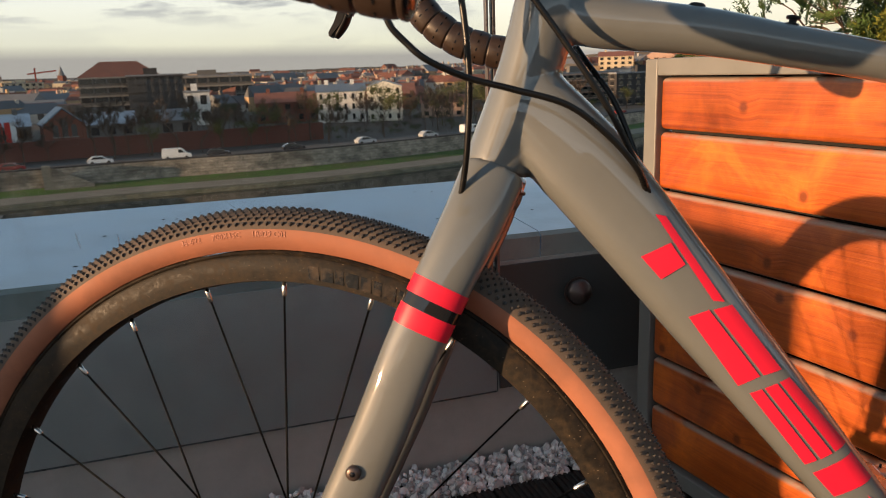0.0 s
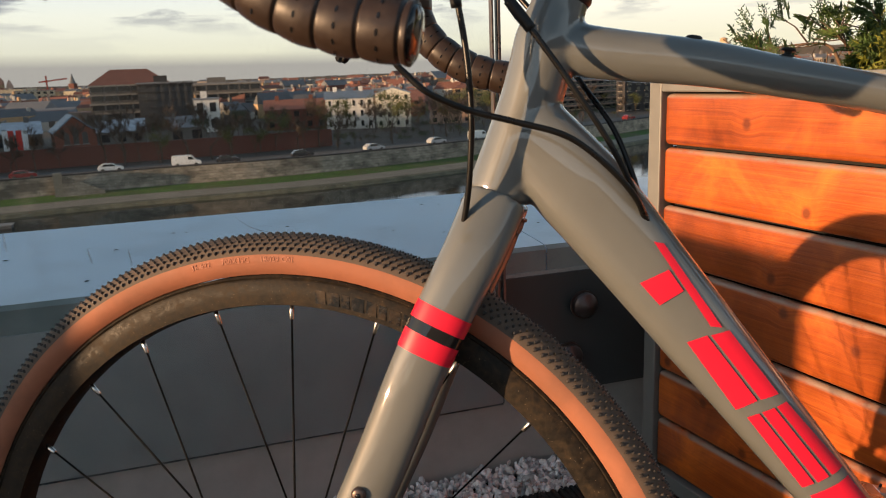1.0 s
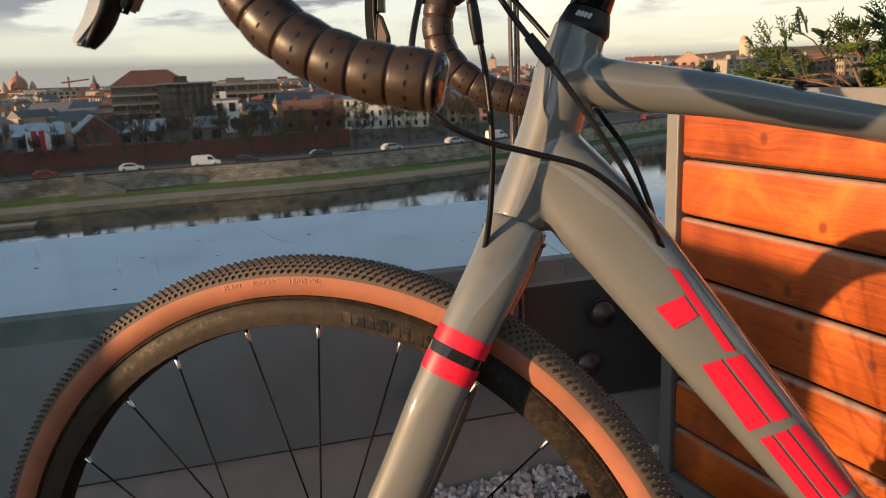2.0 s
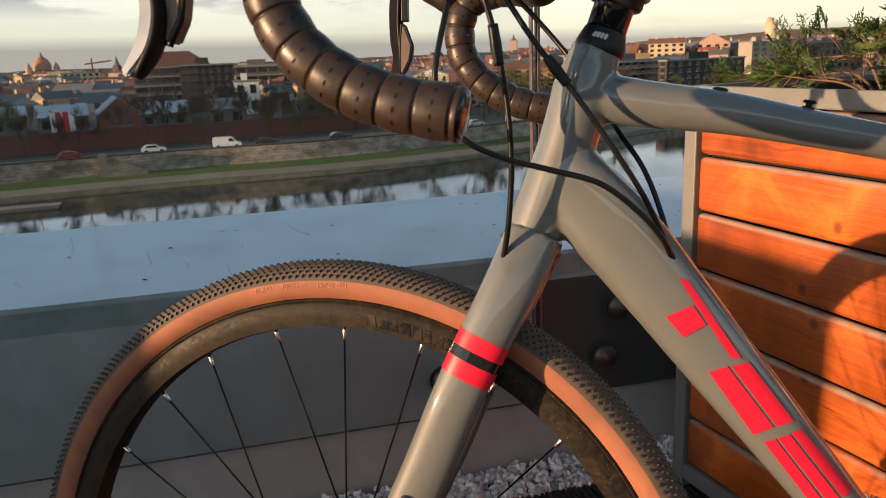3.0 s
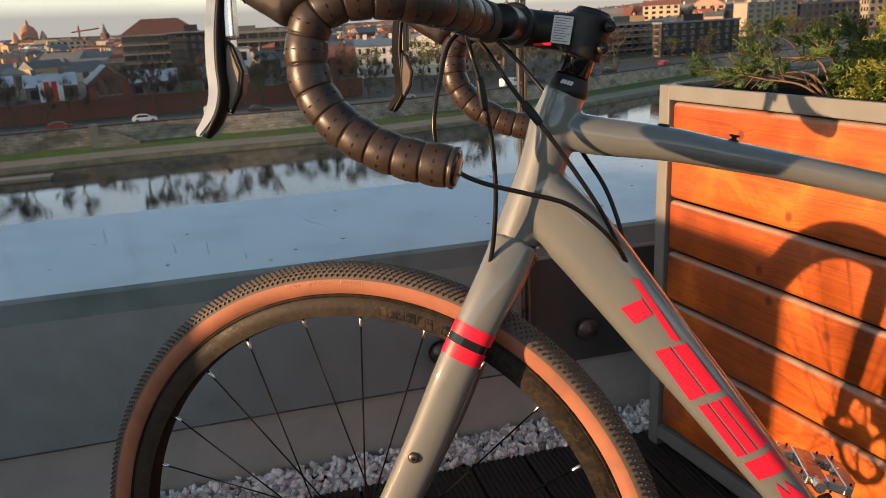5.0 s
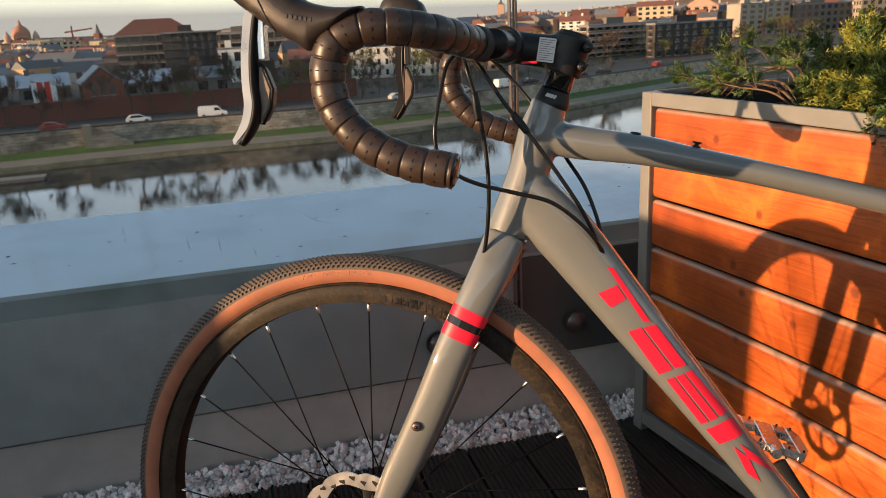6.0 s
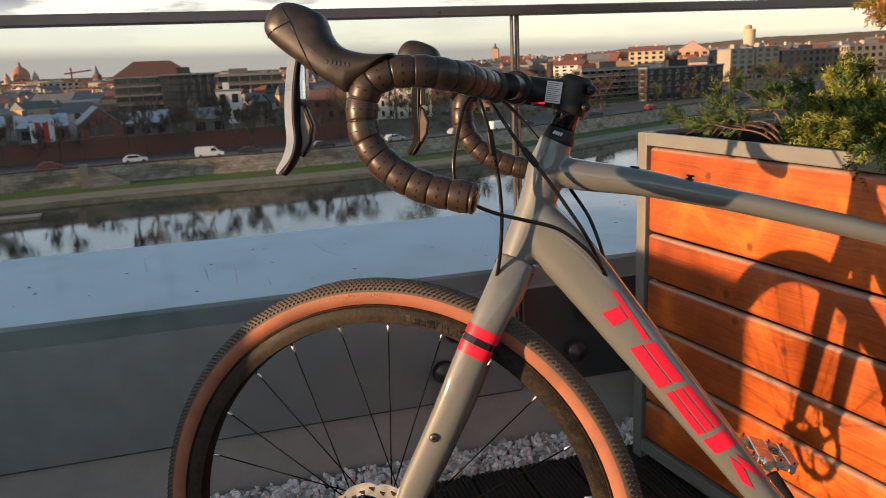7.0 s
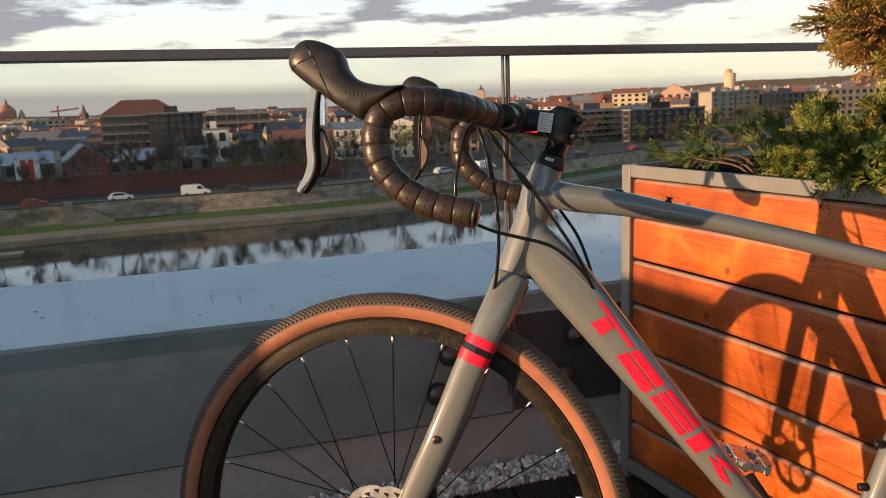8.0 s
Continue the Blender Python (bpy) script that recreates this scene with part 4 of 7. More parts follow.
for dz in (-0.011, 0.010):
    c = Vector((0.2770, -0.011, 0.9385)) + axis * dz
    bm = lathe(bmesh.new(), [(0, -0.014), (0.0030, -0.014), (0.0052, -0.013), (0.0056, -0.011), (0.0056, 0.012), (0, 0.012)], 18, "Y")
    lathe(bm, [(0, -0.0145), (0.0026, -0.0145), (0.0026, -0.0142)], 6, "Y", mat=1)
    part("pinch_bolt", bm, [BLACK_METAL, BLACK_GLOSS], stem, m=Matrix.Translation(c))
bm = box(bmesh.new(), (-0.0095, -0.0004, -0.0132), (0.0095, 0.0004, 0.0132))
label_ob = part("sticker", bm, CLEAR_FILM, stem, "white paper specification sticker", m=Matrix.Translation((0.2345, -0.01885, 0.9475)) @ pose(0, 0, 0, 0, 9, 0), smooth=False)
for k in range(10):
    part("print_line", box(bmesh.new(), (-0.0078, -0.0006, 0.0105 - 0.0024 * k), (0.0078 - 0.0025 * (k % 3), -0.0003, 0.0112 - 0.0024 * k)), RAIL_STEEL, label_ob, smooth=False)
part("red_mark", box(bmesh.new(), (0.206, -0.0155, 0.9335), (0.224, -0.0125, 0.9365), 0.001), RED, stem, "small red mark", smooth=False)


def hood_shape(q):
    """A lever hood: a side outline swelling to a rounded body. Returns it and a function for points on its outer side."""
    outline = [(0.084, 0.9885), (0.066, 0.9885), (0.046, 0.9905), (0.030, 0.9955), (0.0205, 1.006), (0.0165, 1.018), (0.0115, 1.0272), (-0.002, 1.0345), (-0.017, 1.0392), (-0.030, 1.0385), (-0.041, 1.0305),
               (-0.0475, 1.0170), (-0.0440, 1.0045), (-0.0270, 0.9890), (-0.0090, 0.9760), (0.0088, 0.9640), (0.0225, 0.9560), (0.0350, 0.9495), (0.0480, 0.9590), (0.0660, 0.9740)]
    spine = [Vector((x, 0, z)) for x, z in ((0.064, 0.978), (0.052, 0.976), (0.040, 0.974), (0.024, 0.978), (0.010, 0.988), (-0.004, 1.002), (-0.014, 1.011), (-0.022, 1.016))]
    ring = curve_points([(x, 0, z) for x, z in outline + outline[:1]], 5)[:-1]
    half, power = 0.0182, 2.5

    def near(p):
        best = None
        for a, b in zip(spine, spine[1:]):
            f = max(0.0, min(1.0, (p - a).dot(b - a) / (b - a).length_squared))
            c = a.lerp(b, f)
            if best is None or (c - p).length < (best - p).length:
                best = c
        return best

    def point(p, y):
        lift = max(0.0, min(1.0, (0.06 - p.x) / 0.09))
        return q(p.x - 0.005 * lift, 0.205 + y, p.z + 0.0055 * lift)

    def outer(x, z):
        p = Vector((x, 0, z))
        c = near(p)
        gap = min((r - p).length for r in ring)
        f = (p - c).length / max(1e-6, (p - c).length + gap)
        return point(p, half * (1 - f ** power) ** (1 / power) + 0.0001)

    bm = bmesh.new()
    layers = []
    mids = [near(p) for p in ring]
    for w in [-88, -70, -52, -36, -22, -10, 0, 10, 22, 36, 52, 70, 88]:
        y = math.sin(radians(w))
        f = (1 - abs(y) ** power) ** (1 / power)
        layers.append([bm.verts.new(point(c.lerp(p, f), half * y)) for p, c in zip(ring, mids)])
    n = len(ring)
    for a, b in zip(layers, layers[1:]):
        for k in range(n):
            bm.faces.new((a[k], a[(k + 1) % n], b[(k + 1) % n], b[k]))
    for cap in (layers[0], layers[-1]):
        bm.faces.new(cap)
    bmesh.ops.recalc_face_normals(bm, faces=bm.faces)
    return bm, outer


def handlebar():
    bar = part("handlebar", tube([bar_shift(0.172, y, z) for y, z in ((-0.075, 0.957), (0, 0.957), (0.075, 0.957))], 0.0152, 24, 6), BLACK_METAL, bike, "black drop handlebar")
    for s in (-1, 1):
        def q(x, y, z):
            return bar_shift(x, s * y, z)
        path = [q(0.1560, 0.072, 0.957), q(0.1545, 0.105, 0.9585), q(0.1480, 0.140, 0.9615), q(0.1330, 0.172, 0.9660), q(0.1080, 0.193, 0.9700), q(0.0800, 0.203, 0.9690), q(0.0585, 0.205, 0.9600),
                q(0.0500, 0.205, 0.9440), q(0.0480, 0.205, 0.9250), q(0.0525, 0.205, 0.9020), q(0.0690, 0.2055, 0.8785), q(0.0950, 0.206, 0.8600), q(0.1260, 0.207, 0.8480), q(0.1655, 0.208, 0.8400)]
        pts = curve_points(path, 10)
        # tape wound in overlapping turns: the radius saws along the bar
        lens = [0.0]
        for a, b in zip(pts, pts[1:]):
            lens.append(lens[-1] + (b - a).length)
        dense, radii = [], []
        pitch = 0.0215
        total = lens[-1]
        n = int(total / 0.0007)
        for i in range(n + 1):
            d = total * i / n
            k = max(0, min(len(pts) - 2, int(np.searchsorted(lens, d)) - 1))
            f = (d - lens[k]) / (lens[k + 1] - lens[k])
            dense.append(pts[k].lerp(pts[k + 1], f))
            ph = (d / pitch) % 1.0
            groove = -0.0017 * math.exp(-((ph) / 0.03) ** 2) - 0.0017 * math.exp(-((1 - ph) / 0.03) ** 2)
            radii.append(0.0161 + 0.0009 * math.sin(math.pi * ph) + groove)
        tape = part("bar_tape", sweep(bmesh.new(), dense, radii, 26), TAPE, bar, "black perforated bar tape wound in turns")
        # perforations as short dark slits down the middle of each turn
        slit = bmesh.new()
        side = None
        for i in range(2, n - 2):
            d = total * i / n
            ph = (d / pitch) % 1.0
            if not (0.5 <= ph < 0.5 + 0.0007 / pitch):
                continue
            tan = (dense[i + 1] - dense[i - 1]).normalized()
            sd = Y - tan * Y.dot(tan)
            if sd.length < 0.2:
                sd = Vector((1, 0, 0)) - tan * tan.x
            sd.normalize()
            ot = tan.cross(sd)
            for k in range(13):
                w = 2 * math.pi * k / 13
                o = sd * math.cos(w) + ot * math.sin(w)
                b2 = tan.cross(o)
                c = dense[i] + o * (radii[i] + 0.0003)
                vs = [slit.verts.new(c + b2 * u * 0.0016 + tan * v * 0.00065) for u, v in ((-1, -0.6), (0, -1), (1, -0.6), (1, 0.6), (0, 1), (-1, 0.6))]
                slit.faces.new(vs)
        part("perforation", slit, BLACK_GLOSS, tape, "rows of small punched slits", kind="stuff", smooth=False)
        end = path[-1]
        tan = (path[-1] - path[-2]).normalized()
        plug = lathe(bmesh.new(), [(0, 0.0030), (0.010, 0.0030), (0.0140, 0.0018), (0.0150, 0.0), (0.0150, -0.004), (0, -0.004)], 28, "Z")
        part("bar_plug", plug, BLACK_GLOSS, bar, "black end plug", m=Matrix.Translation(end) @ tan.to_track_quat("Z", "Y").to_matrix().to_4x4())
        # finishing tape: narrow turns by the stem
        turn_me = mesh_of("tape_turn", lathe(bmesh.new(), [(0.0145, -0.0024), (0.0176, -0.0017), (0.0183, 0.0), (0.0176, 0.0017), (0.0145, 0.0024)], 28, "Y"), BLACK_RUBBER)
        for k in range(8):
            part("tape_turn", turn_me, None, bar, m=Matrix.Translation(q(0.1575, 0.056 + 0.0056 * k, 0.957)))
        # brake hood
        hood_b, at = hood_shape(q)
        hood = part("brake_hood", hood_b, HOOD_RUBBER, bike, "black rubber brake hood with a raised horn")
        # seams on the hood's side
        for a, b in (((0.0080, 0.9660), (-0.0140, 1.0190)), ((-0.0140, 1.0190), (-0.0440, 1.0040)), ((-0.0140, 1.0190), (-0.0240, 1.0340))):
            mid = [at(a[0] + (b[0] - a[0]) * t / 8, a[1] + (b[1] - a[1]) * t / 8) for t in range(9)]
            part("seam", sweep(bmesh.new(), mid, 0.0006, 6), BLACK_GLOSS, hood)
        for k in range(6):
            c = at(0.022 + 0.0042 * k, 0.9795 - 0.0006 * k)
            part("raised_bar", box(bmesh.new(), (-0.0013, -0.0005, -0.0020), (0.0013, 0.0005, 0.0020), 0.0003, 1), HOOD_RUBBER, hood, m=Matrix.Translation(c), smooth=False)
        # brake lever blade: a bowed bar, silver-grey on its front, with the shift paddle behind
        lp = [q(-0.0200, 0.205, 0.9960), q(-0.0245, 0.206, 0.9780), q(-0.0275, 0.208, 0.9500), q(-0.0275, 0.210, 0.9250), q(-0.0255, 0.212, 0.9040), q(-0.0300, 0.213, 0.8860), q(-0.0420, 0.214, 0.8690)]
        lr = [(0.0070, 0.0050), (0.0078, 0.0052), (0.0076, 0.0050), (0.0072, 0.0050), (0.0066, 0.0052), (0.0060, 0.0050), (0.0045, 0.0030)]
        mid = curve_points(lp, 6)
        half = [b for _, b in interp(lr, 6)]
        front, back = [], []
        for i, p in enumerate(mid):
            tan = (mid[min(i + 1, len(mid) - 1)] - mid[max(i - 1, 0)]).normalized()
            nrm = tan.cross(Y).normalized()
            front.append(p + nrm * half[i])
            back.append(p - nrm * half[i])
        blade = bmesh.new()
        rim_l = front + list(reversed(back))
        va = [blade.verts.new(v + Vector((0, -0.0068, 0))) for v in rim_l]
        vb = [blade.verts.new(v + Vector((0, 0.0068, 0))) for v in rim_l]
        k2 = len(mid)
        for k in range(k2 - 1):
            a, b, c, d = k, k + 1, 2 * k2 - 2 - k, 2 * k2 - 1 - k
            blade.faces.new((va[a], va[b], va[c], va[d]))
            blade.faces.new((vb[d], vb[c], vb[b], vb[a]))
        for k in range(2 * k2):
            blade.faces.new((va[k], vb[k], vb[(k + 1) % (2 * k2)], va[(k + 1) % (2 * k2)]))
        bmesh.ops.recalc_face_normals(blade, faces=blade.faces)
        rims = [e for e in blade.edges if len(e.link_faces) == 2 and e.calc_face_angle(0) > radians(60)]
        bmesh.ops.bevel(blade, geom=rims, offset=0.0016, segments=2, affect="EDGES")
        # far blade is coloured black to put its shaded side into the material
        lever = part("brake_lever", blade, LEVER_GREY if s < 0 else LEVER_BLACK, bike, "satin blue-grey brake lever blade" if s < 0 else "brake lever blade coloured black as in shade")
        auto_smooth(lever, 30)
        bl = [(v.x + 0.0058, v.y, v.z - 0.0012) for v in curve_points(lp, 6)]
        part("lever_back", sweep(bmesh.new(), bl, [(0.0080, 0.0040)] * (len(bl) - 4) + [(0.0074, 0.0040), (0.0068, 0.0038), (0.0058, 0.0034), (0.0042, 0.0024)], 14, ref=Y), LEVER_BLACK, lever, "black lever back")
        pad = bmesh.new()
        outline = [(-0.0175, 0.9400), (-0.0130, 0.9370), (-0.0060, 0.9180), (-0.0085, 0.9020), (-0.0165, 0.8880), (-0.0200, 0.8890), (-0.0195, 0.9150)]
        o3 = [q(x, 0.205, z) for x, z in outline]
        va = [pad.verts.new(v + Vector((0, -0.006, 0))) for v in o3]
        vb = [pad.verts.new(v + Vector((0, 0.010, 0))) for v in o3]
        pad.faces.new(va), pad.faces.new(list(reversed(vb)))
        for k in range(len(o3)):
            pad.faces.new((va[k], vb[k], vb[(k + 1) % len(o3)], va[(k + 1) % len(o3)]))
        bmesh.ops.recalc_face_normals(pad, faces=pad.faces)
        bmesh.ops.bevel(pad, geom=list(pad.edges), offset=0.0014, segments=2, affect="EDGES")
        paddle = part("shift_paddle", pad, PADDLE, lever, "brown-black shift paddle", smooth=False)
        mid3 = sum(o3, Vector()) / len(o3)
        border = [mid3 + (v - mid3) * 1.07 + Vector((0, -0.0035, 0)) for v in o3]
        part("paddle_rim", sweep(bmesh.new(), border + border[:1], 0.0016, 8, caps=False), LEVER_BLACK, paddle, "black paddle edge")
        part("lever_link", box(bmesh.new(), q(-0.0155, 0.205, 0.945) - Vector((0.0022, 0.005, 0)), q(-0.0125, 0.205, 0.990) + Vector((0.0022, 0.005, 0)), 0.001), SILVER if s < 0 else BLACK_METAL, lever, smooth=False)
    return bar


handlebar()


def cable(name, pts, r=0.0024, mat=None, label="black cable housing"):
    return part(name, tube([(x, y, z + 0.0055 + 0.096 * y) for x, y, z in pts], r, 10, 8), mat or CABLE, bike, label)


# hoses and housings from the bars to the frame and fork
cable("brake_hose", [(0.146, -0.055, 0.944), (0.152, -0.068, 0.928), (0.160, -0.066, 0.900), (0.169, -0.060, 0.850), (0.1725, -0.055, 0.800), (0.170, -0.047, 0.758), (0.1655, -0.038, 0.728), (0.160, -0.030, 0.706)])
cable("shift_cable", [(0.150, -0.045, 0.944), (0.166, -0.046, 0.925), (0.190, -0.045, 0.889), (0.222, -0.042, 0.847), (0.249, -0.038, 0.808), (0.273, -0.032, 0.770), (0.290, -0.026, 0.735), (0.302, -0.018, 0.708)])
cable("shift_cable", [(0.146, -0.060, 0.950), (0.132, -0.075, 0.933), (0.125, -0.085, 0.900), (0.1205, -0.090, 0.872), (0.1205, -0.090, 0.850), (0.1245, -0.088, 0.836), (0.1335, -0.085, 0.8255), (0.145, -0.083, 0.8150), (0.160, -0.075, 0.8065), (0.177, -0.066, 0.7995), (0.204, -0.060, 0.792), (0.241, -0.050, 0.780), (0.270, -0.040, 0.757), (0.290, -0.030, 0.733), (0.299, -0.018, 0.712)])
cable("brake_hose", [(0.155, 0.060, 0.942), (0.185, 0.072, 0.910), (0.222, 0.064, 0.865), (0.252, 0.044, 0.818), (0.276, 0.032, 0.783), (0.291, 0.026, 0.747), (0.302, 0.018, 0.708)])
for a, b in (((0.1600, -0.0665, 0.902), (0.1645, -0.0640, 0.8715)), ((0.199, -0.0448, 0.8787), (0.215, -0.0432, 0.8577))):
    part("cable_adjuster", tube([a, Vector(a).lerp(Vector(b), 0.5), b], [0.0040, 0.0046, 0.0040], 14, 5), BLACK_METAL, bike, "black in-line cable adjuster")

# oval port where the hose enters the fork
for c, turn in (((0.1610, -0.0290, 0.7115), 18),):
    bm = lathe(bmesh.new(), [(0, -0.0012), (0.0032, -0.0012), (0.0042, -0.0004), (0.0042, 0.004), (0, 0.004)], 20, "Y")
    part("hose_port", bm, BLACK_RUBBER, bike, "dark oval hose port", m=Matrix.Translation(c) @ pose(0, 0, 0, 0, turn, 0) @ Matrix.Diagonal((1.0, 1.0, 1.7, 1.0)))
# small white slanted marks on the headset cover
for k in range(4):
    a = radians(-8 + 9 * k)
    side = axis.cross(Y).normalized()
    out = -Y * math.cos(a) + side * math.sin(a)
    along = axis.cross(out)
    m4 = Matrix((along, out, axis)).transposed().to_4x4()
    m4.translation = Vector((0.2388, 0, 0.8895)) + axis * 0.0075 + out * 0.0196
    bm = box(bmesh.new(), (-0.0012, -0.0004, -0.0022), (0.0012, 0.0004, 0.0022))
    part("white_mark", bm, CLEAR_FILM, bike, m=m4 @ pose(0, 0, 0, 16, 20, 0), smooth=False)
# raised size marking on the tan wall
TAN_RAISED = material("raised_tan_marking", (0.50, 0.22, 0.15), 0.7, vary=0.1)


def wall_writing(words, start):
    """Raised letters bent round the tyre's near wall. start: the angle of the first letter."""
    data = bpy.data.curves.new("marking", "FONT")
    data.body, data.size, data.extrude = words, 0.0068, 0.0004
    data.resolution_u = 2
    probe = bpy.data.objects.new("marking", data)
    scene.collection.objects.link(probe)
    bpy.context.view_layer.update()
    me = bpy.data.meshes.new_from_object(probe.evaluated_get(bpy.context.evaluated_depsgraph_get()))
    bpy.data.objects.remove(probe)
    for v in me.vertices:
        a = radians(start) - v.co.x / 0.334
        rr = 0.3316 + v.co.y
        w = (rr - 0.3352) / 0.0190
        yy = -0.0195 * math.sqrt(max(0.0, 1 - w * w))
        v.co = (rr * math.cos(a), yy - 0.0001 - v.co.z, rr * math.sin(a))
    me.materials.clear()
    me.materials.append(TAN_RAISED)
    part("size_marking", me, None, front, "raised tyre size marking")


wall_writing("36-622", 103.5)
wall_writing("700X35C", 98.5)
wall_writing("1R029 C01", 92.3)

# top tube fittings
bm = lathe(bmesh.new(), [(0, 0.0022), (0.0050, 0.0022), (0.0062, 0.0012), (0.0066, -0.002), (0, -0.002)], 20, "Z")
part("tube_plug", bm, BLACK_METAL, frame_ob, "low black plug bolt on the top tube", m=Matrix.Translation((0.3335, 0, 0.8525)) @ pose(0, 0, 0, 0, 9, 0))
bm = lathe(bmesh.new(), [(0, 0.0075), (0.0060, 0.0075), (0.0064, 0.0062), (0.0060, 0.0052), (0.0034, 0.0048), (0.0032, 0.0020), (0.0062, 0.0012), (0.0066, -0.002), (0, -0.002)], 20, "Z")
part("tube_plug", bm, BLACK_METAL, frame_ob, "black spool-shaped plug bolt on the top tube", m=Matrix.Translation((0.3995, 0, 0.8368)) @ pose(0, 0, 0, 0, 12, 0) @ Matrix.Scale(0.8, 4))
for x, z in ((0.6695, 0.5119), (0.6500, 0.4530)):
    bm = lathe(bmesh.new(), [(0, -0.012), (0.0048, -0.012), (0.0055, -0.010), (0.0055, 0.0), (0, 0.0)], 16, "X")
    part("cage_bolt", bm, BLACK_METAL, frame_ob, m=Matrix.Translation((x + 0.006, -0.004, z)))


# block graphics along the down tube's near side
def tube_side(t, across):
    """A point just off the down tube's near side: t metres along it from its top, across upwards over its face."""
    a, b = Vector((0.2485, 0, 0.7439)), Vector((0.4908, 0, 0.4409))
    d = (b - a).normalized()
    up = Vector((-d.z, 0, d.x))
    if up.z < 0:
        up = -up
    ln = (b - a).length
    rb = np.interp(t / ln, [0, 0.12, 0.36, 0.68, 1], [0.0360, 0.0342, 0.0305, 0.0252, 0.0200])
    f = max(-0.96, min(0.96, across / rb))
    yy = -0.0265 * (1 - abs(f) ** 2.7) ** (1 / 2.7)
    return a + d * t + up * across + Vector((0, yy - 0.0009, 0))


def graphic(quads):
    bm = bmesh.new()
    for p in quads:
        nx, ny = 10, 12
        grid = []
        for i in range(nx + 1):
            row = []
            for j in range(ny + 1):
                u, v = i / nx, j / ny
                t = (p[0][0] * (1 - u) + p[1][0] * u) * (1 - v) + (p[3][0] * (1 - u) + p[2][0] * u) * v
                w = (p[0][1] * (1 - u) + p[1][1] * u) * (1 - v) + (p[3][1] * (1 - u) + p[2][1] * u) * v
                row.append(bm.verts.new(tube_side(t, w)))
            grid.append(row)
        for i in range(nx):
            for j in range(ny):
                bm.faces.new((grid[i][j], grid[i + 1][j], grid[i + 1][j + 1], grid[i][j + 1]))
    part("block_graphic", bm, RED, frame_ob, "red slanted block graphic")


graphic([[(0.066, 0.0175), (0.072, 0.0225), (0.147, 0.0165), (0.141, 0.0105)], [(0.084, -0.0095), (0.106, -0.0085), (0.108, 0.0115), (0.089, 0.0130)]])
graphic([[(0.140, -0.0103), (0.202, -0.0140), (0.205, 0.0024), (0.1445, 0.0041)], [(0.1462, 0.0065), (0.206, 0.0049), (0.211, 0.0176), (0.152, 0.0193)]])
graphic([[(0.2110, -0.0111), (0.2770, -0.0124), (0.2785, -0.0037), (0.2135, -0.0025)], [(0.2140, -0.0004), (0.2795, -0.0013), (0.2805, 0.0078), (0.2165, 0.0086)], [(0.2170, 0.0106), (0.2810, 0.0102), (0.2830, 0.0205), (0.2190, 0.0184)]])
graphic([[(0.2850, -0.0119), (0.3080, -0.0107), (0.3140, 0.0190), (0.2900, 0.0190)]])
graphic([[(0.3180, 0.0008), (0.3390, 0.0057), (0.3700, -0.0009), (0.3540, -0.0066)], [(0.3200, 0.0082), (0.3390, 0.0057), (0.3740, 0.0189), (0.3500, 0.0164)]])

# crank and pedals, seat post and saddle
def pedal(centre, m):
    """An alloy platform: cut-away plate with a spindle tube, and pins along its edges."""
    bm = prism(bmesh.new(), [(-0.013, -0.044), (0.013, -0.044), (0.013, 0.044), (-0.013, 0.044)], -0.0060, 0.0060, "Z")
    for s in (-1, 1):
        # side rails, chamfered at their ends, and the bars that join them to the spine
        prism(bm, [(s * 0.033, -0.046), (s * 0.042, -0.046), (s * 0.051, -0.026), (s * 0.051, 0.026), (s * 0.042, 0.046), (s * 0.033, 0.046)], -0.0065, 0.0065, "Z")
        for e in (-1, 1):
            prism(bm, [(s * 0.0128, e * 0.022), (s * 0.0332, e * 0.018), (s * 0.0332, e * 0.046), (s * 0.0128, e * 0.044)], -0.0058, 0.0058, "Z")
    bmesh.ops.recalc_face_normals(bm, faces=bm.faces)
    bmesh.ops.bevel(bm, geom=list(bm.edges), offset=0.0012, segments=1, affect="EDGES")
    sweep(bm, [(0, -0.060, 0), (0, -0.043, 0)], [0.0070, 0.0080], 16)
    pd = part("pedal", bm, SILVER, bike, "bright alloy platform pedal with dark pins", m=Matrix.Translation(centre) @ m, smooth=False)
    pin = mesh_of("pin", lathe(bmesh.new(), [(0, 0.0095), (0.0014, 0.0095), (0.0016, -0.0095), (0, -0.0095)], 8, "Z"), BLACK_METAL)
    for x in (-0.040, -0.020, 0.020, 0.040):
        for y in (-0.040, 0.040):
            part("pin", pin, None, pd, m=Matrix.Translation((x, y, 0)))
    return pd


BB = Vector((0.6154, 0, 0.2817))
far_axle = Vector((0.5220, 0.075, 0.4331))
part("crank_arm", sweep(bmesh.new(), [BB + Vector((0, 0.055, 0)), far_axle], [(0.007, 0.013), (0.006, 0.009)], 16, ref=Y), BLACK_METAL, bike, "black crank arm")
near_axle = BB * 2 - far_axle
near_axle = Vector((near_axle.x, -0.075, near_axle.z))
part("crank_arm", sweep(bmesh.new(), [BB + Vector((0, -0.055, 0)), near_axle], [(0.007, 0.013), (0.006, 0.009)], 16, ref=Y), BLACK_METAL, bike, "black crank arm")
pedal(Vector((0.5166, 0.118, 0.4482)), pose(0, 0, 0, 0, 14, 0) @ Matrix.Scale(0.90, 4))
pedal(near_axle + Vector((0, -0.060, 0)), pose(0, 0, 0, 0, 5, 0))
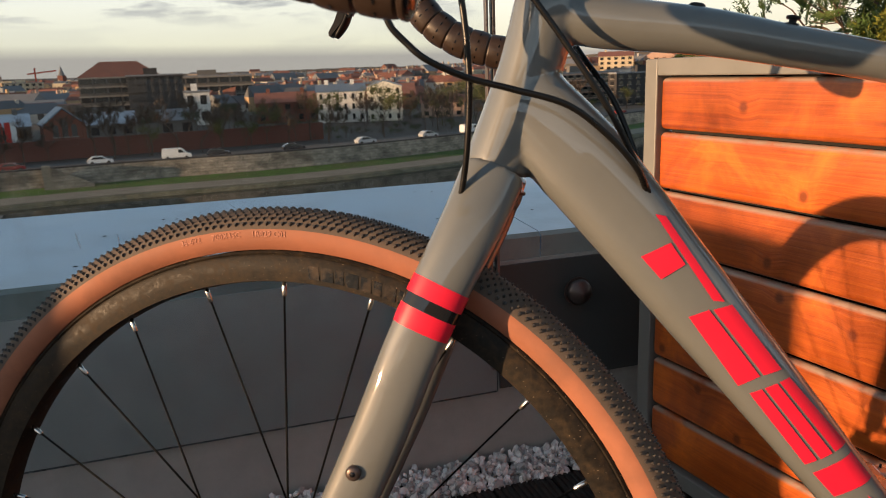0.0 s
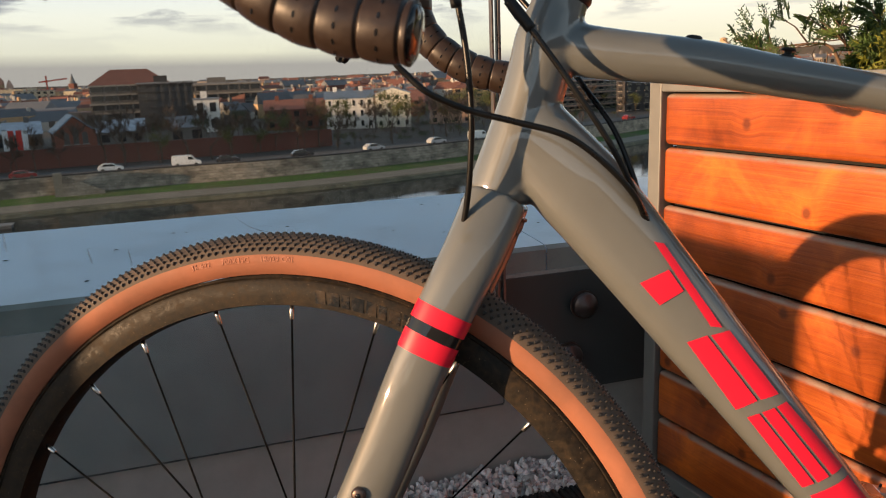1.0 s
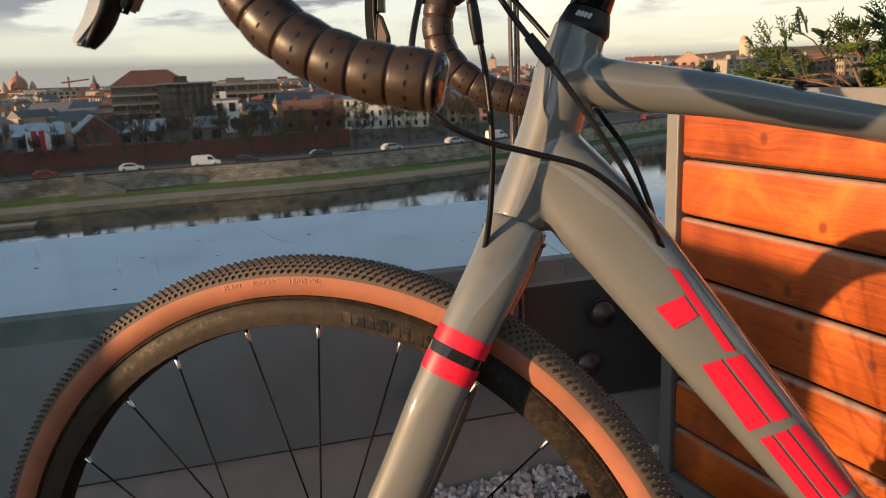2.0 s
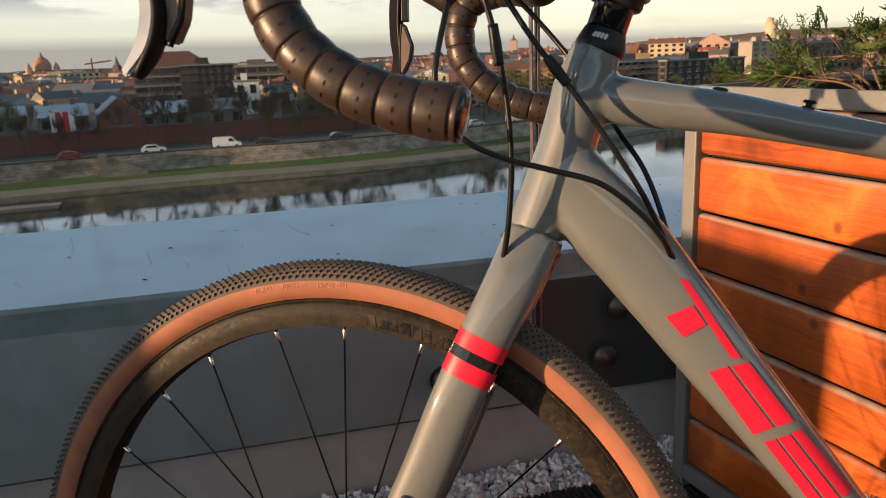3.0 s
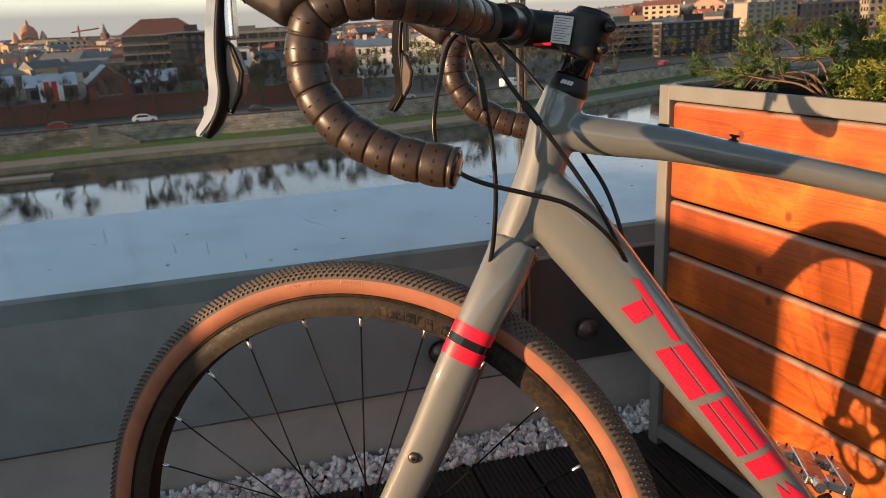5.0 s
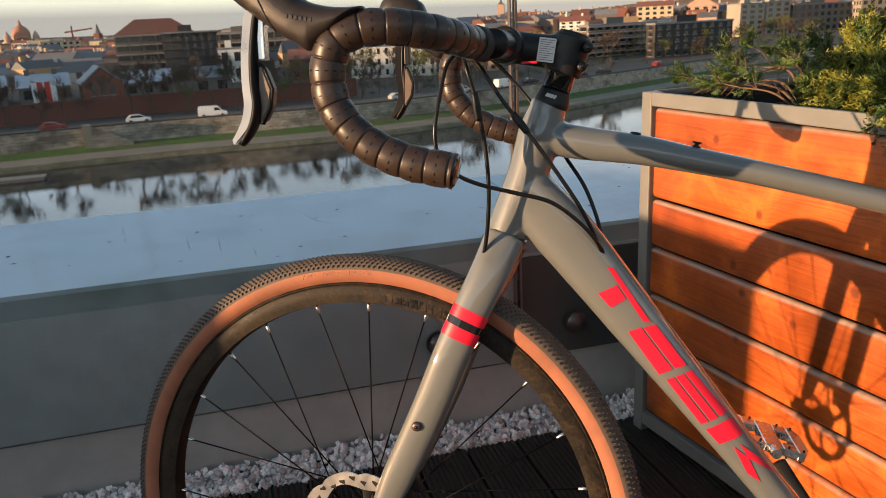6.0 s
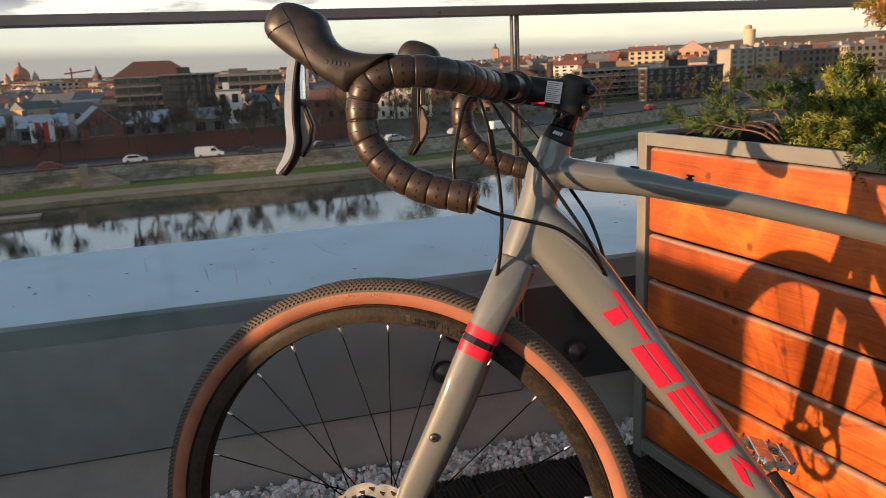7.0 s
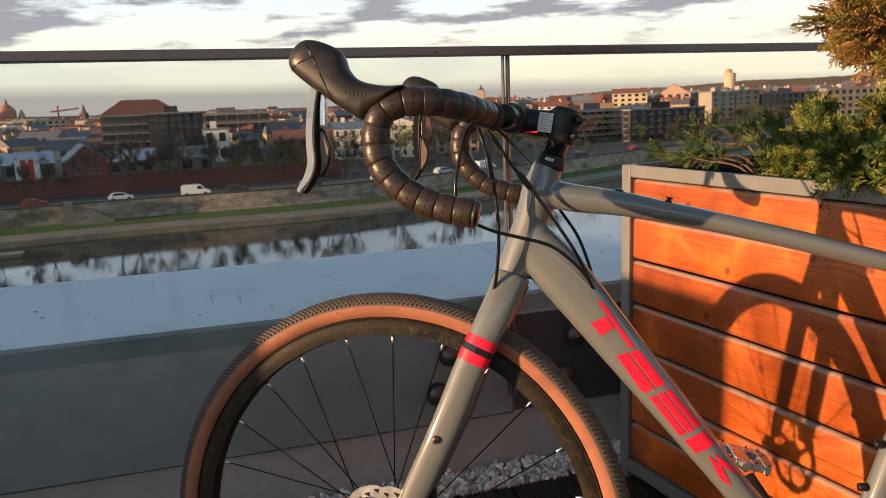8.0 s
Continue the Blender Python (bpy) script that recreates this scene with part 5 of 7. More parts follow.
part("chainring", lathe(bmesh.new(), [(0.055, 0.044), (0.088, 0.044), (0.088, 0.047), (0.055, 0.047), (0.055, 0.044)], 48, "Y", BB), BLACK_METAL, bike, "black chainring")
part("seat_post", sweep(bmesh.new(), [(0.7805, 0, 0.785), (0.8215, 0, 0.91)], 0.0136, 20, ref=Y), BLACK_METAL, bike, "black seat post")
part("saddle", tube([(0.70, 0, 0.945), (0.76, 0, 0.948), (0.84, 0, 0.944), (0.92, 0, 0.950), (0.97, 0, 0.955)], [(0.014, 0.012), (0.022, 0.020), (0.045, 0.024), (0.070, 0.024), (0.060, 0.014)], 24, 6, ref=Y), BLACK_RUBBER, bike, "black saddle")

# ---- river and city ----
# laid out to fit the camera's view, then scaled up about the camera's position
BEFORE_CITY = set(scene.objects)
STREET, WATER_Z = -9.4, -12.4
WATER = material("river_water", (0.015, 0.02, 0.02), 0.03, vary=0.2, scale=0.05, rough_vary=0.01, bump=0.02, bump_scale=1.6, stretch=(1, 2.5, 1))


def lay_courses(m):
    """Darker joints between rough stone courses."""
    nt = m.node_tree
    bsdf = nt.nodes["Principled BSDF"]
    source = bsdf.inputs["Base Color"].links[0].from_socket
    tc, sep, com, run, brick, mix = [nt.nodes.new("ShaderNode" + k) for k in ("TexCoord", "SeparateXYZ", "CombineXYZ", "VectorMath", "TexBrick", "Mix")]
    run.operation = "DOT_PRODUCT"
    run.inputs[1].default_value = (0.80, 0.60, 0.0)
    mix.data_type, mix.blend_type = "RGBA", "MULTIPLY"
    mix.inputs["Factor"].default_value = 1.0
    brick.inputs["Scale"].default_value = 1.0
    brick.inputs["Brick Width"].default_value, brick.inputs["Row Height"].default_value, brick.inputs["Mortar Size"].default_value = 0.9, 0.36, 0.05
    for k, c in (("Color1", 1.0), ("Color2", 0.86), ("Mortar", 0.72)):
        brick.inputs[k].default_value = (c, c, c, 1)
    for a, b in ((tc.outputs["Object"], sep.inputs[0]), (tc.outputs["Object"], run.inputs[0]), (run.outputs["Value"], com.inputs["X"]), (sep.outputs["Z"], com.inputs["Y"]),
                 (com.outputs[0], brick.inputs["Vector"]), (source, mix.inputs["A"]), (brick.outputs["Color"], mix.inputs["B"]), (mix.outputs["Result"], bsdf.inputs["Base Color"])):
        nt.links.new(a, b)


GRASS = material("bank_grass", (0.050, 0.112, 0.016), 0.9, vary=0.4, scale=0.6, second=(0.11, 0.10, 0.045), second_scale=0.12, second_amount=0.75)
QUAY = material("quay_stone", (0.31, 0.27, 0.215), 0.85, vary=0.55, scale=0.9, stretch=(1, 1, 2), bump=0.6, bump_scale=2.0, second=(0.075, 0.068, 0.052), second_scale=0.22, second_amount=0.85)
lay_courses(QUAY)
GROUND = material("city_ground", (0.075, 0.062, 0.052), 0.9, vary=0.3, scale=0.08, second=(0.05, 0.055, 0.03), second_scale=0.02)
ROAD = material("asphalt", (0.085, 0.083, 0.08), 0.85, vary=0.15, scale=1.0)
REVETMENT = material("olive_revetment", (0.115, 0.108, 0.070), 0.9, vary=0.5, scale=0.9, bump=0.5, bump_scale=2.0, second=(0.05, 0.055, 0.028), second_scale=0.3, second_amount=0.7)
PATHWAY = material("gravel_path", (0.215, 0.195, 0.155), 0.9, vary=0.2, scale=0.5, second=(0.16, 0.14, 0.11), second_scale=0.3)

QUAY_LINE = [(-420, -160), (-240, -50), (-150, 12), (-105, 45), (-70, 71), (-52, 83.5), (-38, 91), (-26, 100), (-10, 117), (6, 139), (30, 172), (70, 215), (140, 275), (300, 390), (700, 640), (1500, 1100)]


def band(pts, offsets, mat, name, label, kind="structure"):
    """A strip along the quay line. offsets: (metres towards the water, height) of its edges."""
    line = curve_points([(x, y, 0) for x, y in pts], 6)
    bm = bmesh.new()
    rings = []
    for i, p in enumerate(line):
        tan = (line[min(i + 1, len(line) - 1)] - line[max(i - 1, 0)]).normalized()
        nrm = Vector((tan.y, -tan.x, 0))
        rings.append([bm.verts.new((p.x + nrm.x * d, p.y + nrm.y * d, z)) for d, z in offsets])
    for a, b in zip(rings, rings[1:]):
        for k in range(len(offsets) - 1):
            bm.faces.new((a[k], b[k], b[k + 1], a[k + 1]))
    bmesh.ops.recalc_face_normals(bm, faces=bm.faces)
    return part(name, bm, mat, None, label, kind=kind, smooth=False)


bm = bmesh.new()
bm.faces.new([bm.verts.new(p) for p in ((-1500, -600, WATER_Z), (2500, -600, WATER_Z), (2500, 2500, WATER_Z), (-1500, 2500, WATER_Z))])
part("water", bm, WATER, None, "calm dark river reflecting the evening sky", kind="structure", smooth=False)
ground_line = QUAY_LINE
band(ground_line, [(0.3, STREET), (-9, STREET), (-60, STREET - 0.02), (-400, STREET + 0.2), (-1600, STREET + 2), (-4200, STREET + 8)], GROUND, "ground", "dull city ground reaching the horizon")
band(ground_line, [(-1.5, STREET + 0.02), (-8.5, STREET + 0.02)], ROAD, "road", "asphalt riverside road")
band(ground_line, [(-0.25, STREET), (-0.25, STREET + 0.3), (0.25, STREET + 0.3), (0.3, STREET + 0.1), (0.6, STREET - 1.85)], QUAY, "wall_quay", "weathered stone quay wall")
band(ground_line, [(0.6, STREET - 1.80), (3.6, STREET - 2.22)], GRASS, "bank_grass", "short green grass on the river bank")
band(ground_line, [(3.6, STREET - 2.21), (6.6, STREET - 2.52)], PATHWAY, "path", "pale gravel towpath")
band(ground_line, [(6.6, STREET - 2.53), (7.3, STREET - 2.65), (8.1, WATER_Z - 0.3)], REVETMENT, "bank_slope", "dark stone revetment down to the water")


def facing(x, y):
    """The turn that sets a building's front towards the terrace."""
    return math.degrees(math.atan2(y + 1, x)) - 90


WALL_MATS = {}


def plaster(c):
    if c not in WALL_MATS:
        WALL_MATS[c] = material("plaster_%d" % len(WALL_MATS), c, 0.85, vary=0.12, scale=0.4, second=tuple(v * 0.7 for v in c), second_scale=0.12, second_amount=0.4)
    return WALL_MATS[c]


ROOF_RED = material("red_roof", (0.205, 0.083, 0.058), 0.8, vary=0.25, scale=0.8, island=0.35)
ROOF_PALE = material("pale_sheet_roof", (0.46, 0.50, 0.56), 0.5, vary=0.25, scale=0.5, second=(0.30, 0.33, 0.36), second_scale=0.3)
ROOF_GREY = material("grey_roof", (0.15, 0.155, 0.165), 0.6, vary=0.15, scale=0.4, island=0.35)
ROOF_BLUE = material("blue_grey_sheet_roof", (0.16, 0.20, 0.25), 0.5, vary=0.15, scale=0.4)
# paler than the near panes, with distance haze put into the colour
PANE_FAR = material("far_pane", (0.075, 0.068, 0.062), 0.3, vary=0.1)
PANE = material("dark_pane", (0.02, 0.022, 0.025), 0.12, vary=0.1)


def house(x, y, width, top, storeys, wall, roof="flat", roof_mat=None, depth=10.0, cols=None, turn=0.0, name="building", label="", base=STREET, roof_h=3.0, band_mat=None, win=0.5, side_cols=3, sill=None):
    """A building with recessed windows in rows, sills, cornice and roof."""
    h = thing(name, label or "far city building with rows of windows", "building", m=Matrix.Translation((x, y, base)) @ pose(0, 0, 0, 0, 0, facing(x, y) + turn))
    height = top - base
    wm = plaster(wall)
    part("wall", box(bmesh.new(), (-width / 2, 0, 0), (width / 2, depth, height)), wm, h, smooth=False)
    cols = cols or max(2, round(width / 3.2))
    sh = height / storeys
    pm = {}
    for fr, n, span in (("front", cols, width), ("left", side_cols, depth), ("right", side_cols, depth)):
        if not n:
            continue
        ww, wh = span / n * win, sh * 0.55
        me = mesh_of("window", box(box(bmesh.new(), (-ww / 2, -0.06, 0), (ww / 2, 0.10, wh)), (-ww / 2 - 0.15, -0.18, -0.16), (ww / 2 + 0.15, 0.02, -0.02), mat=1), [PANE, plaster(sill or wall)], smooth=False)
        for s in range(storeys):
            for c in range(n):
                u = -span / 2 + span * (c + 0.5) / n
                z = s * sh + sh * 0.28
                mm = {"front": pose(u, 0, z), "left": pose(-width / 2, depth / 2 + u, z, 0, 0, -90), "right": pose(width / 2, depth / 2 + u, z, 0, 0, 90)}[fr]
                part("window", me, None, h, m=mm)
    if band_mat:
        for s in range(1, storeys + 1):
            part("floor_slab", box(bmesh.new(), (-width / 2 - 0.3, -0.6, s * sh - 0.35), (width / 2 + 0.3, -0.02, s * sh)), band_mat, h, smooth=False)
    if roof == "gable":
        bm = prism(bmesh.new(), [(-0.4, height), (depth / 2, height + roof_h), (depth + 0.4, height)], -width / 2 - 0.3, width / 2 + 0.3, "X")
        part("roof", bm, roof_mat or ROOF_RED, h, smooth=False)
        for k in (-0.3, 0.25):
            part("chimney", box(bmesh.new(), (k * width - 0.4, depth * 0.45, height), (k * width + 0.4, depth * 0.6, height + roof_h + 0.8)), wm, h, smooth=False)
    elif roof == "front":
        bm = prism(bmesh.new(), [(-width / 2 - 0.3, height), (0, height + roof_h), (width / 2 + 0.3, height)], -0.3, depth, "Y")
        part("roof", bm, roof_mat or ROOF_RED, h, smooth=False)
        part("gable", prism(bmesh.new(), [(-width / 2, height - 0.02), (0, height + roof_h - 0.3), (width / 2, height - 0.02)], -0.34, -0.305, "Y"), wm, h, smooth=False)
    elif roof == "hip":
        bm = bmesh.new()
        k = min(width, depth) * 0.35
        lo = [bm.verts.new(p) for p in ((-width / 2 - 0.3, -0.3, height), (width / 2 + 0.3, -0.3, height), (width / 2 + 0.3, depth + 0.3, height), (-width / 2 - 0.3, depth + 0.3, height))]
        hi = [bm.verts.new(p) for p in ((-width / 2 + k, k, height + roof_h), (width / 2 - k, k, height + roof_h), (width / 2 - k, depth - k, height + roof_h), (-width / 2 + k, depth - k, height + roof_h))]
        bm.faces.new(hi)
        for i in range(4):
            bm.faces.new((lo[i], lo[(i + 1) % 4], hi[(i + 1) % 4], hi[i]))
        part("roof", bm, roof_mat or ROOF_RED, h, smooth=False)
    else:
        part("roof", box(bmesh.new(), (-width / 2 - 0.2, -0.2, height), (width / 2 + 0.2, depth, height + 0.35)), roof_mat or ROOF_GREY, h, smooth=False)
        part("roof_hut", box(bmesh.new(), (-width * 0.2, depth * 0.3, height + 0.35), (width * 0.05, depth * 0.6, height + 1.8)), wm, h, smooth=False)
    return h


CREAM, WHITE, GREY, BRICK, DARK, OCHRE, PINK = (0.52, 0.43, 0.30), (0.74, 0.71, 0.66), (0.13, 0.122, 0.112), (0.145, 0.052, 0.037), (0.035, 0.033, 0.034), (0.44, 0.29, 0.16), (0.45, 0.30, 0.23)
SLAB = (0.26, 0.235, 0.205)
house(-103.4, 170.1, 18.2, 1.3, 5, GREY, "hip", ROOF_RED, 14, 6, name="building", label="concrete building shell with a red mansard roof", roof_h=3.6, band_mat=plaster(SLAB), win=0.86)
house(-91.8, 165.3, 12.0, 1.2, 6, DARK, "flat", None, 12, 5, name="building", label="dark scaffolded building beside the red-roofed one", win=0.6, band_mat=plaster(DARK))
house(-97.4, 207.3, 21.2, 0.6, 4, GREY, "flat", None, 14, 7, label="grey modern block with terraces", band_mat=plaster(SLAB), win=0.8)
house(-75.2, 151.4, 5.2, -2.6, 2, WHITE, "flat", None, 6, 2, label="small white cube-like block on a roof terrace")


def arched_hall(x, y):
    """A gabled brick front with three tall arched windows, corner piers and a stepped cornice."""
    c = (0.20, 0.066, 0.040)
    h = thing("brick_hall", "red brick hall with a pointed gable and three arched windows", "building", m=Matrix.Translation((x, y, STREET)) @ pose(0, 0, 0, 0, 0, facing(x, y) + 6))
    part("wall", prism(bmesh.new(), [(-3.1, 0), (3.1, 0), (3.1, 2.9), (0, 5.5), (-3.1, 2.9)], 0, 9, "Y"), plaster(c), h, smooth=False)
    for s in (-1, 1):
        part("pier", box(bmesh.new(), (s * 3.0 - 0.28, -0.2, 0), (s * 3.0 + 0.28, 0.4, 3.3)), plaster(c), h, smooth=False)
        part("roof_slope", prism(bmesh.new(), [(s * 3.5, 2.72), (s * 3.5, 2.95), (0, 5.85), (0, 5.62)], -0.25, 9.2, "Y"), ROOF_BLUE, h, "blue-grey sheet roof slope", smooth=False)
    for u, top in ((-1.45, 2.5), (0.0, 3.3), (1.45, 2.5)):
        arch = [(u - 0.45, 0.9), (u + 0.45, 0.9)] + [(u + 0.45 * math.cos(a), top + 0.45 * math.sin(a)) for a in [math.pi * k / 8 for k in range(9)]]
        part("arched_window", prism(bmesh.new(), arch, -0.06, 0.05, "Y"), PANE_FAR, h, smooth=False)
        part("window_sill", box(bmesh.new(), (u - 0.6, -0.2, 0.72), (u + 0.6, 0.02, 0.88)), plaster(SLAB), h, smooth=False)


arched_hall(-83.5, 118.5)
house(-78.0, 123.5, 8.0, -6.9, 1, GREY, "gable", ROOF_PALE, 8, 3, label="low house with a pale sheet roof", roof_h=2.0)
house(-93.3, 116.3, 8.0, -6.6, 1, GREY, "gable", ROOF_PALE, 12, 3, label="low hall with a pale roof", roof_h=2.0)
house(-103.0, 112.0, 9.0, -6.4, 1, GREY, "gable", ROOF_PALE, 12, 3, label="low hall with a pale roof", roof_h=1.8)
house(-112.0, 104.0, 9.0, -6.5, 1, GREY, "gable", ROOF_PALE, 12, 3, label="low hall with a pale roof", roof_h=1.8)
house(-66.0, 124.5, 6.5, -6.6, 1, GREY, "gable", ROOF_GREY, 7, 2, label="low house with a blue-grey roof", roof_h=1.9)
house(-43.2, 149.0, 9.6, -3.3, 3, WHITE, "gable", ROOF_BLUE, 9, 6, label="white three-storey house with a blue-grey roof", roof_h=1.5, win=0.34, side_cols=2)
# the white house's wing is coloured cream for the sun on it
house(-34.6, 150.6, 7.0, -2.6, 4, (0.78, 0.72, 0.60), "front", ROOF_BLUE, 9, 4, label="four-storey wing with a pointed gable, sunlit cream put into its colour", roof_h=1.4, win=0.34, side_cols=2)
house(-56.0, 153.0, 13.0, -5.2, 2, BRICK, "gable", ROOF_RED, 9, 5, label="brown brick house with a dark red roof", roof_h=2.0, win=0.4)
house(-24.0, 158.0, 9.0, -6.4, 2, PINK, "gable", ROOF_RED, 8, 4, label="small pinkish house behind the trees", roof_h=1.6, win=0.4)
house(-47.0, 190.0, 22.0, -5.5, 3, BRICK, "gable", ROOF_RED, 12, 7, label="long brown brick block with a red roof", roof_h=2.6)
house(-25.0, 235.0, 20.0, -3.8, 4, OCHRE, "hip", ROOF_RED, 12, 6, label="ochre block of flats", roof_h=2.0)
house(6.6, 195.6, 21.6, -1.97, 5, GREY, "flat", None, 3.6, 9, turn=42, label="concrete block of flats with balconies", band_mat=plaster(PINK), win=0.6, side_cols=1, sill=CREAM)
house(22.4, 187.0, 23.0, -2.19, 5, DARK, "flat", None, 3.0, 9, turn=43, label="dark block of flats", win=0.4, side_cols=1, sill=(0.24, 0.22, 0.20))
house(53.5, 290.0, 12.0, 1.4, 6, (0.33, 0.29, 0.235), "flat", None, 6, 3, turn=50, label="slim tower block with a cream end wall", side_cols=0)
house(64.1, 300.0, 12.0, 1.7, 6, (0.33, 0.29, 0.235), "flat", None, 7, 3, turn=50, label="slim tower block with a cream end wall", side_cols=0)
house(82.0, 312.0, 30.0, 0.3, 4, GREY, "flat", None, 3, 9, turn=50, label="long grey block of flats", win=0.5)
house(108.0, 322.0, 26.0, 1.0, 4, (0.30, 0.26, 0.21), "flat", None, 4, 8, turn=44, label="long dull cream block of flats", win=0.5)
house(24.6, 348.2, 15.0, 2.6, 6, CREAM, "gable", ROOF_RED, 12, 5, label="cream tenement with a red roof", roof_h=2.2)
house(4.3, 349.1, 14.0, -1.5, 5, OCHRE, "gable", ROOF_RED, 12, 4, label="ochre tenement with a red roof", roof_h=2.4)
house(-9.0, 345.0, 13.0, -2.0, 5, WHITE, "gable", ROOF_RED, 12, 4, label="white tenement with a red roof", roof_h=2.4)
house(44.0, 352.0, 14.0, 1.6, 6, PINK, "front", ROOF_RED, 14, 4, label="tenement with a tall pinkish gable", roof_h=4.5)
house(-301.3, 397.9, 20.0, 0.2, 4, CREAM, "flat", None, 14, 6, label="cream block far off")
def scaffold(x, y, width, top, turn):
    """Poles and ledgers before a building's front."""
    s = thing("scaffold", "dark steel scaffold before the unfinished building", "scaffold", m=Matrix.Translation((x, y, STREET)) @ pose(0, 0, 0, 0, 0, turn))
    h = top - STREET
    for k in range(8):
        u = -width / 2 + width * k / 7
        part("pole", box(bmesh.new(), (u - 0.04, -1.3, 0), (u + 0.04, -1.2, h)), plaster((0.10, 0.092, 0.085)), s, smooth=False)
    for k in range(1, 7):
        part("ledger", box(bmesh.new(), (-width / 2, -1.3, h * k / 6 - 0.06), (width / 2, -0.7, h * k / 6)), plaster((0.10, 0.092, 0.085)), s, smooth=False)
    part("netting", box(bmesh.new(), (-width / 2, -0.66, 0), (width / 2, -0.64, h * 0.92)), plaster((0.045, 0.05, 0.055)), s, "dark blue-green netting", smooth=False)


scaffold(-91.8, 165.3, 12.0, 1.2, facing(-91.8, 165.3))


def banner(x, y, z, colours):
    """Cloth strips hanging side by side from a bar."""
    b = thing("banner", "upright white and red cloth banner by the halls", "banner", m=Matrix.Translation((x, y, z)) @ pose(0, 0, 0, 0, 0, facing(x, y)))
    part("pole", box(bmesh.new(), (-0.05, 0.04, STREET - z), (0.05, 0.14, 3.0)), plaster(GREY), b, smooth=False)
    for k, c in enumerate(colours):
        part("strip", box(bmesh.new(), (-0.75 + 0.75 * k, 0, 0), (0.0 + 0.75 * k, 0.03, 2.9)), plaster(c), b, smooth=False)


banner(-80.3, 98.5, -7.7, ((0.7, 0.7, 0.7), (0.5, 0.04, 0.03)))
banner(-78.9, 99.6, -7.7, ((0.5, 0.04, 0.03), (0.7, 0.7, 0.7)))
# piers and a dark cap along the quay wall
band(ground_line, [(-0.32, STREET + 0.3), (-0.32, STREET + 0.45), (0.30, STREET + 0.45), (0.30, STREET + 0.302)], plaster(DARK), "trim_quay", "dark cap and railing foot on the quay wall")


def quay_stairs(x, y):
    """A stone flight down the quay wall to the path, with a pier at its head."""
    s = thing("quay_stairs", "pale stone steps down the quay wall", "stairs", m=Matrix.Translation((x, y, STREET)) @ pose(0, 0, 0, 0, 0, 34.8))
    part("pier", box(bmesh.new(), (-0.9, -1.5, -2.1), (0.0, -0.32, 0.75)), PATHWAY, s, "pale stone pier", smooth=False)
    for k in range(10):
        part("step", box(bmesh.new(), (0.0 + 0.42 * k, -1.4, -2.1), (0.42 * (k + 1), -0.62, -0.19 * (k + 1))), PATHWAY, s, smooth=False)
    part("side_wall", prism(bmesh.new(), [(0, -2.1), (4.4, -2.1), (4.4, -1.6), (0.0, 0.55)], -1.62, -1.404, "Y"), QUAY, s, smooth=False)


quay_stairs(-58.4, 79.1)


def pontoon(x, y):
    p = thing("pontoon", "low grey pontoon moored on the river", "pontoon", m=Matrix.Translation((x, y, WATER_Z)) @ pose(0, 0, 0, 0, 0, 30))
    part("hull", box(bmesh.new(), (-5, -0.8, -0.3), (2.2, 0.8, 0.28)), plaster((0.10, 0.10, 0.10)), p, smooth=False)
    part("deck", box(bmesh.new(), (-5.1, -0.9, 0.28), (2.3, 0.9, 0.36)), plaster((0.20, 0.20, 0.195)), p, smooth=False)


pontoon(-56.4, 64.2)
# low brown wall along the road
band([(-150, 14), (-105, 49), (-75, 72), (-57, 86), (-42, 96), (-30, 106)], [(-9.2, STREET), (-9.2, STREET + 2.6), (-9.7, STREET + 2.6), (-9.7, STREET)], plaster(BRICK), "wall_roadside", "long dark red brick wall along the road")

# unseen tall blocks added upstream to keep the low sun off the near streets
for k, c in enumerate((112, 132, 152, 172)):
    house(-0.595 * c - 0.804 * 165, 0.804 * c - 0.595 * 165, 19.0, 15.0, 8, GREY, "flat", None, 12, 6, label="unseen tall grey block added upstream to shade the streets", turn=0)
rnd = random.Random(7)
PALETTE = [CREAM, (0.48, 0.45, 0.40), GREY, OCHRE, PINK, BRICK, (0.20, 0.17, 0.15)]


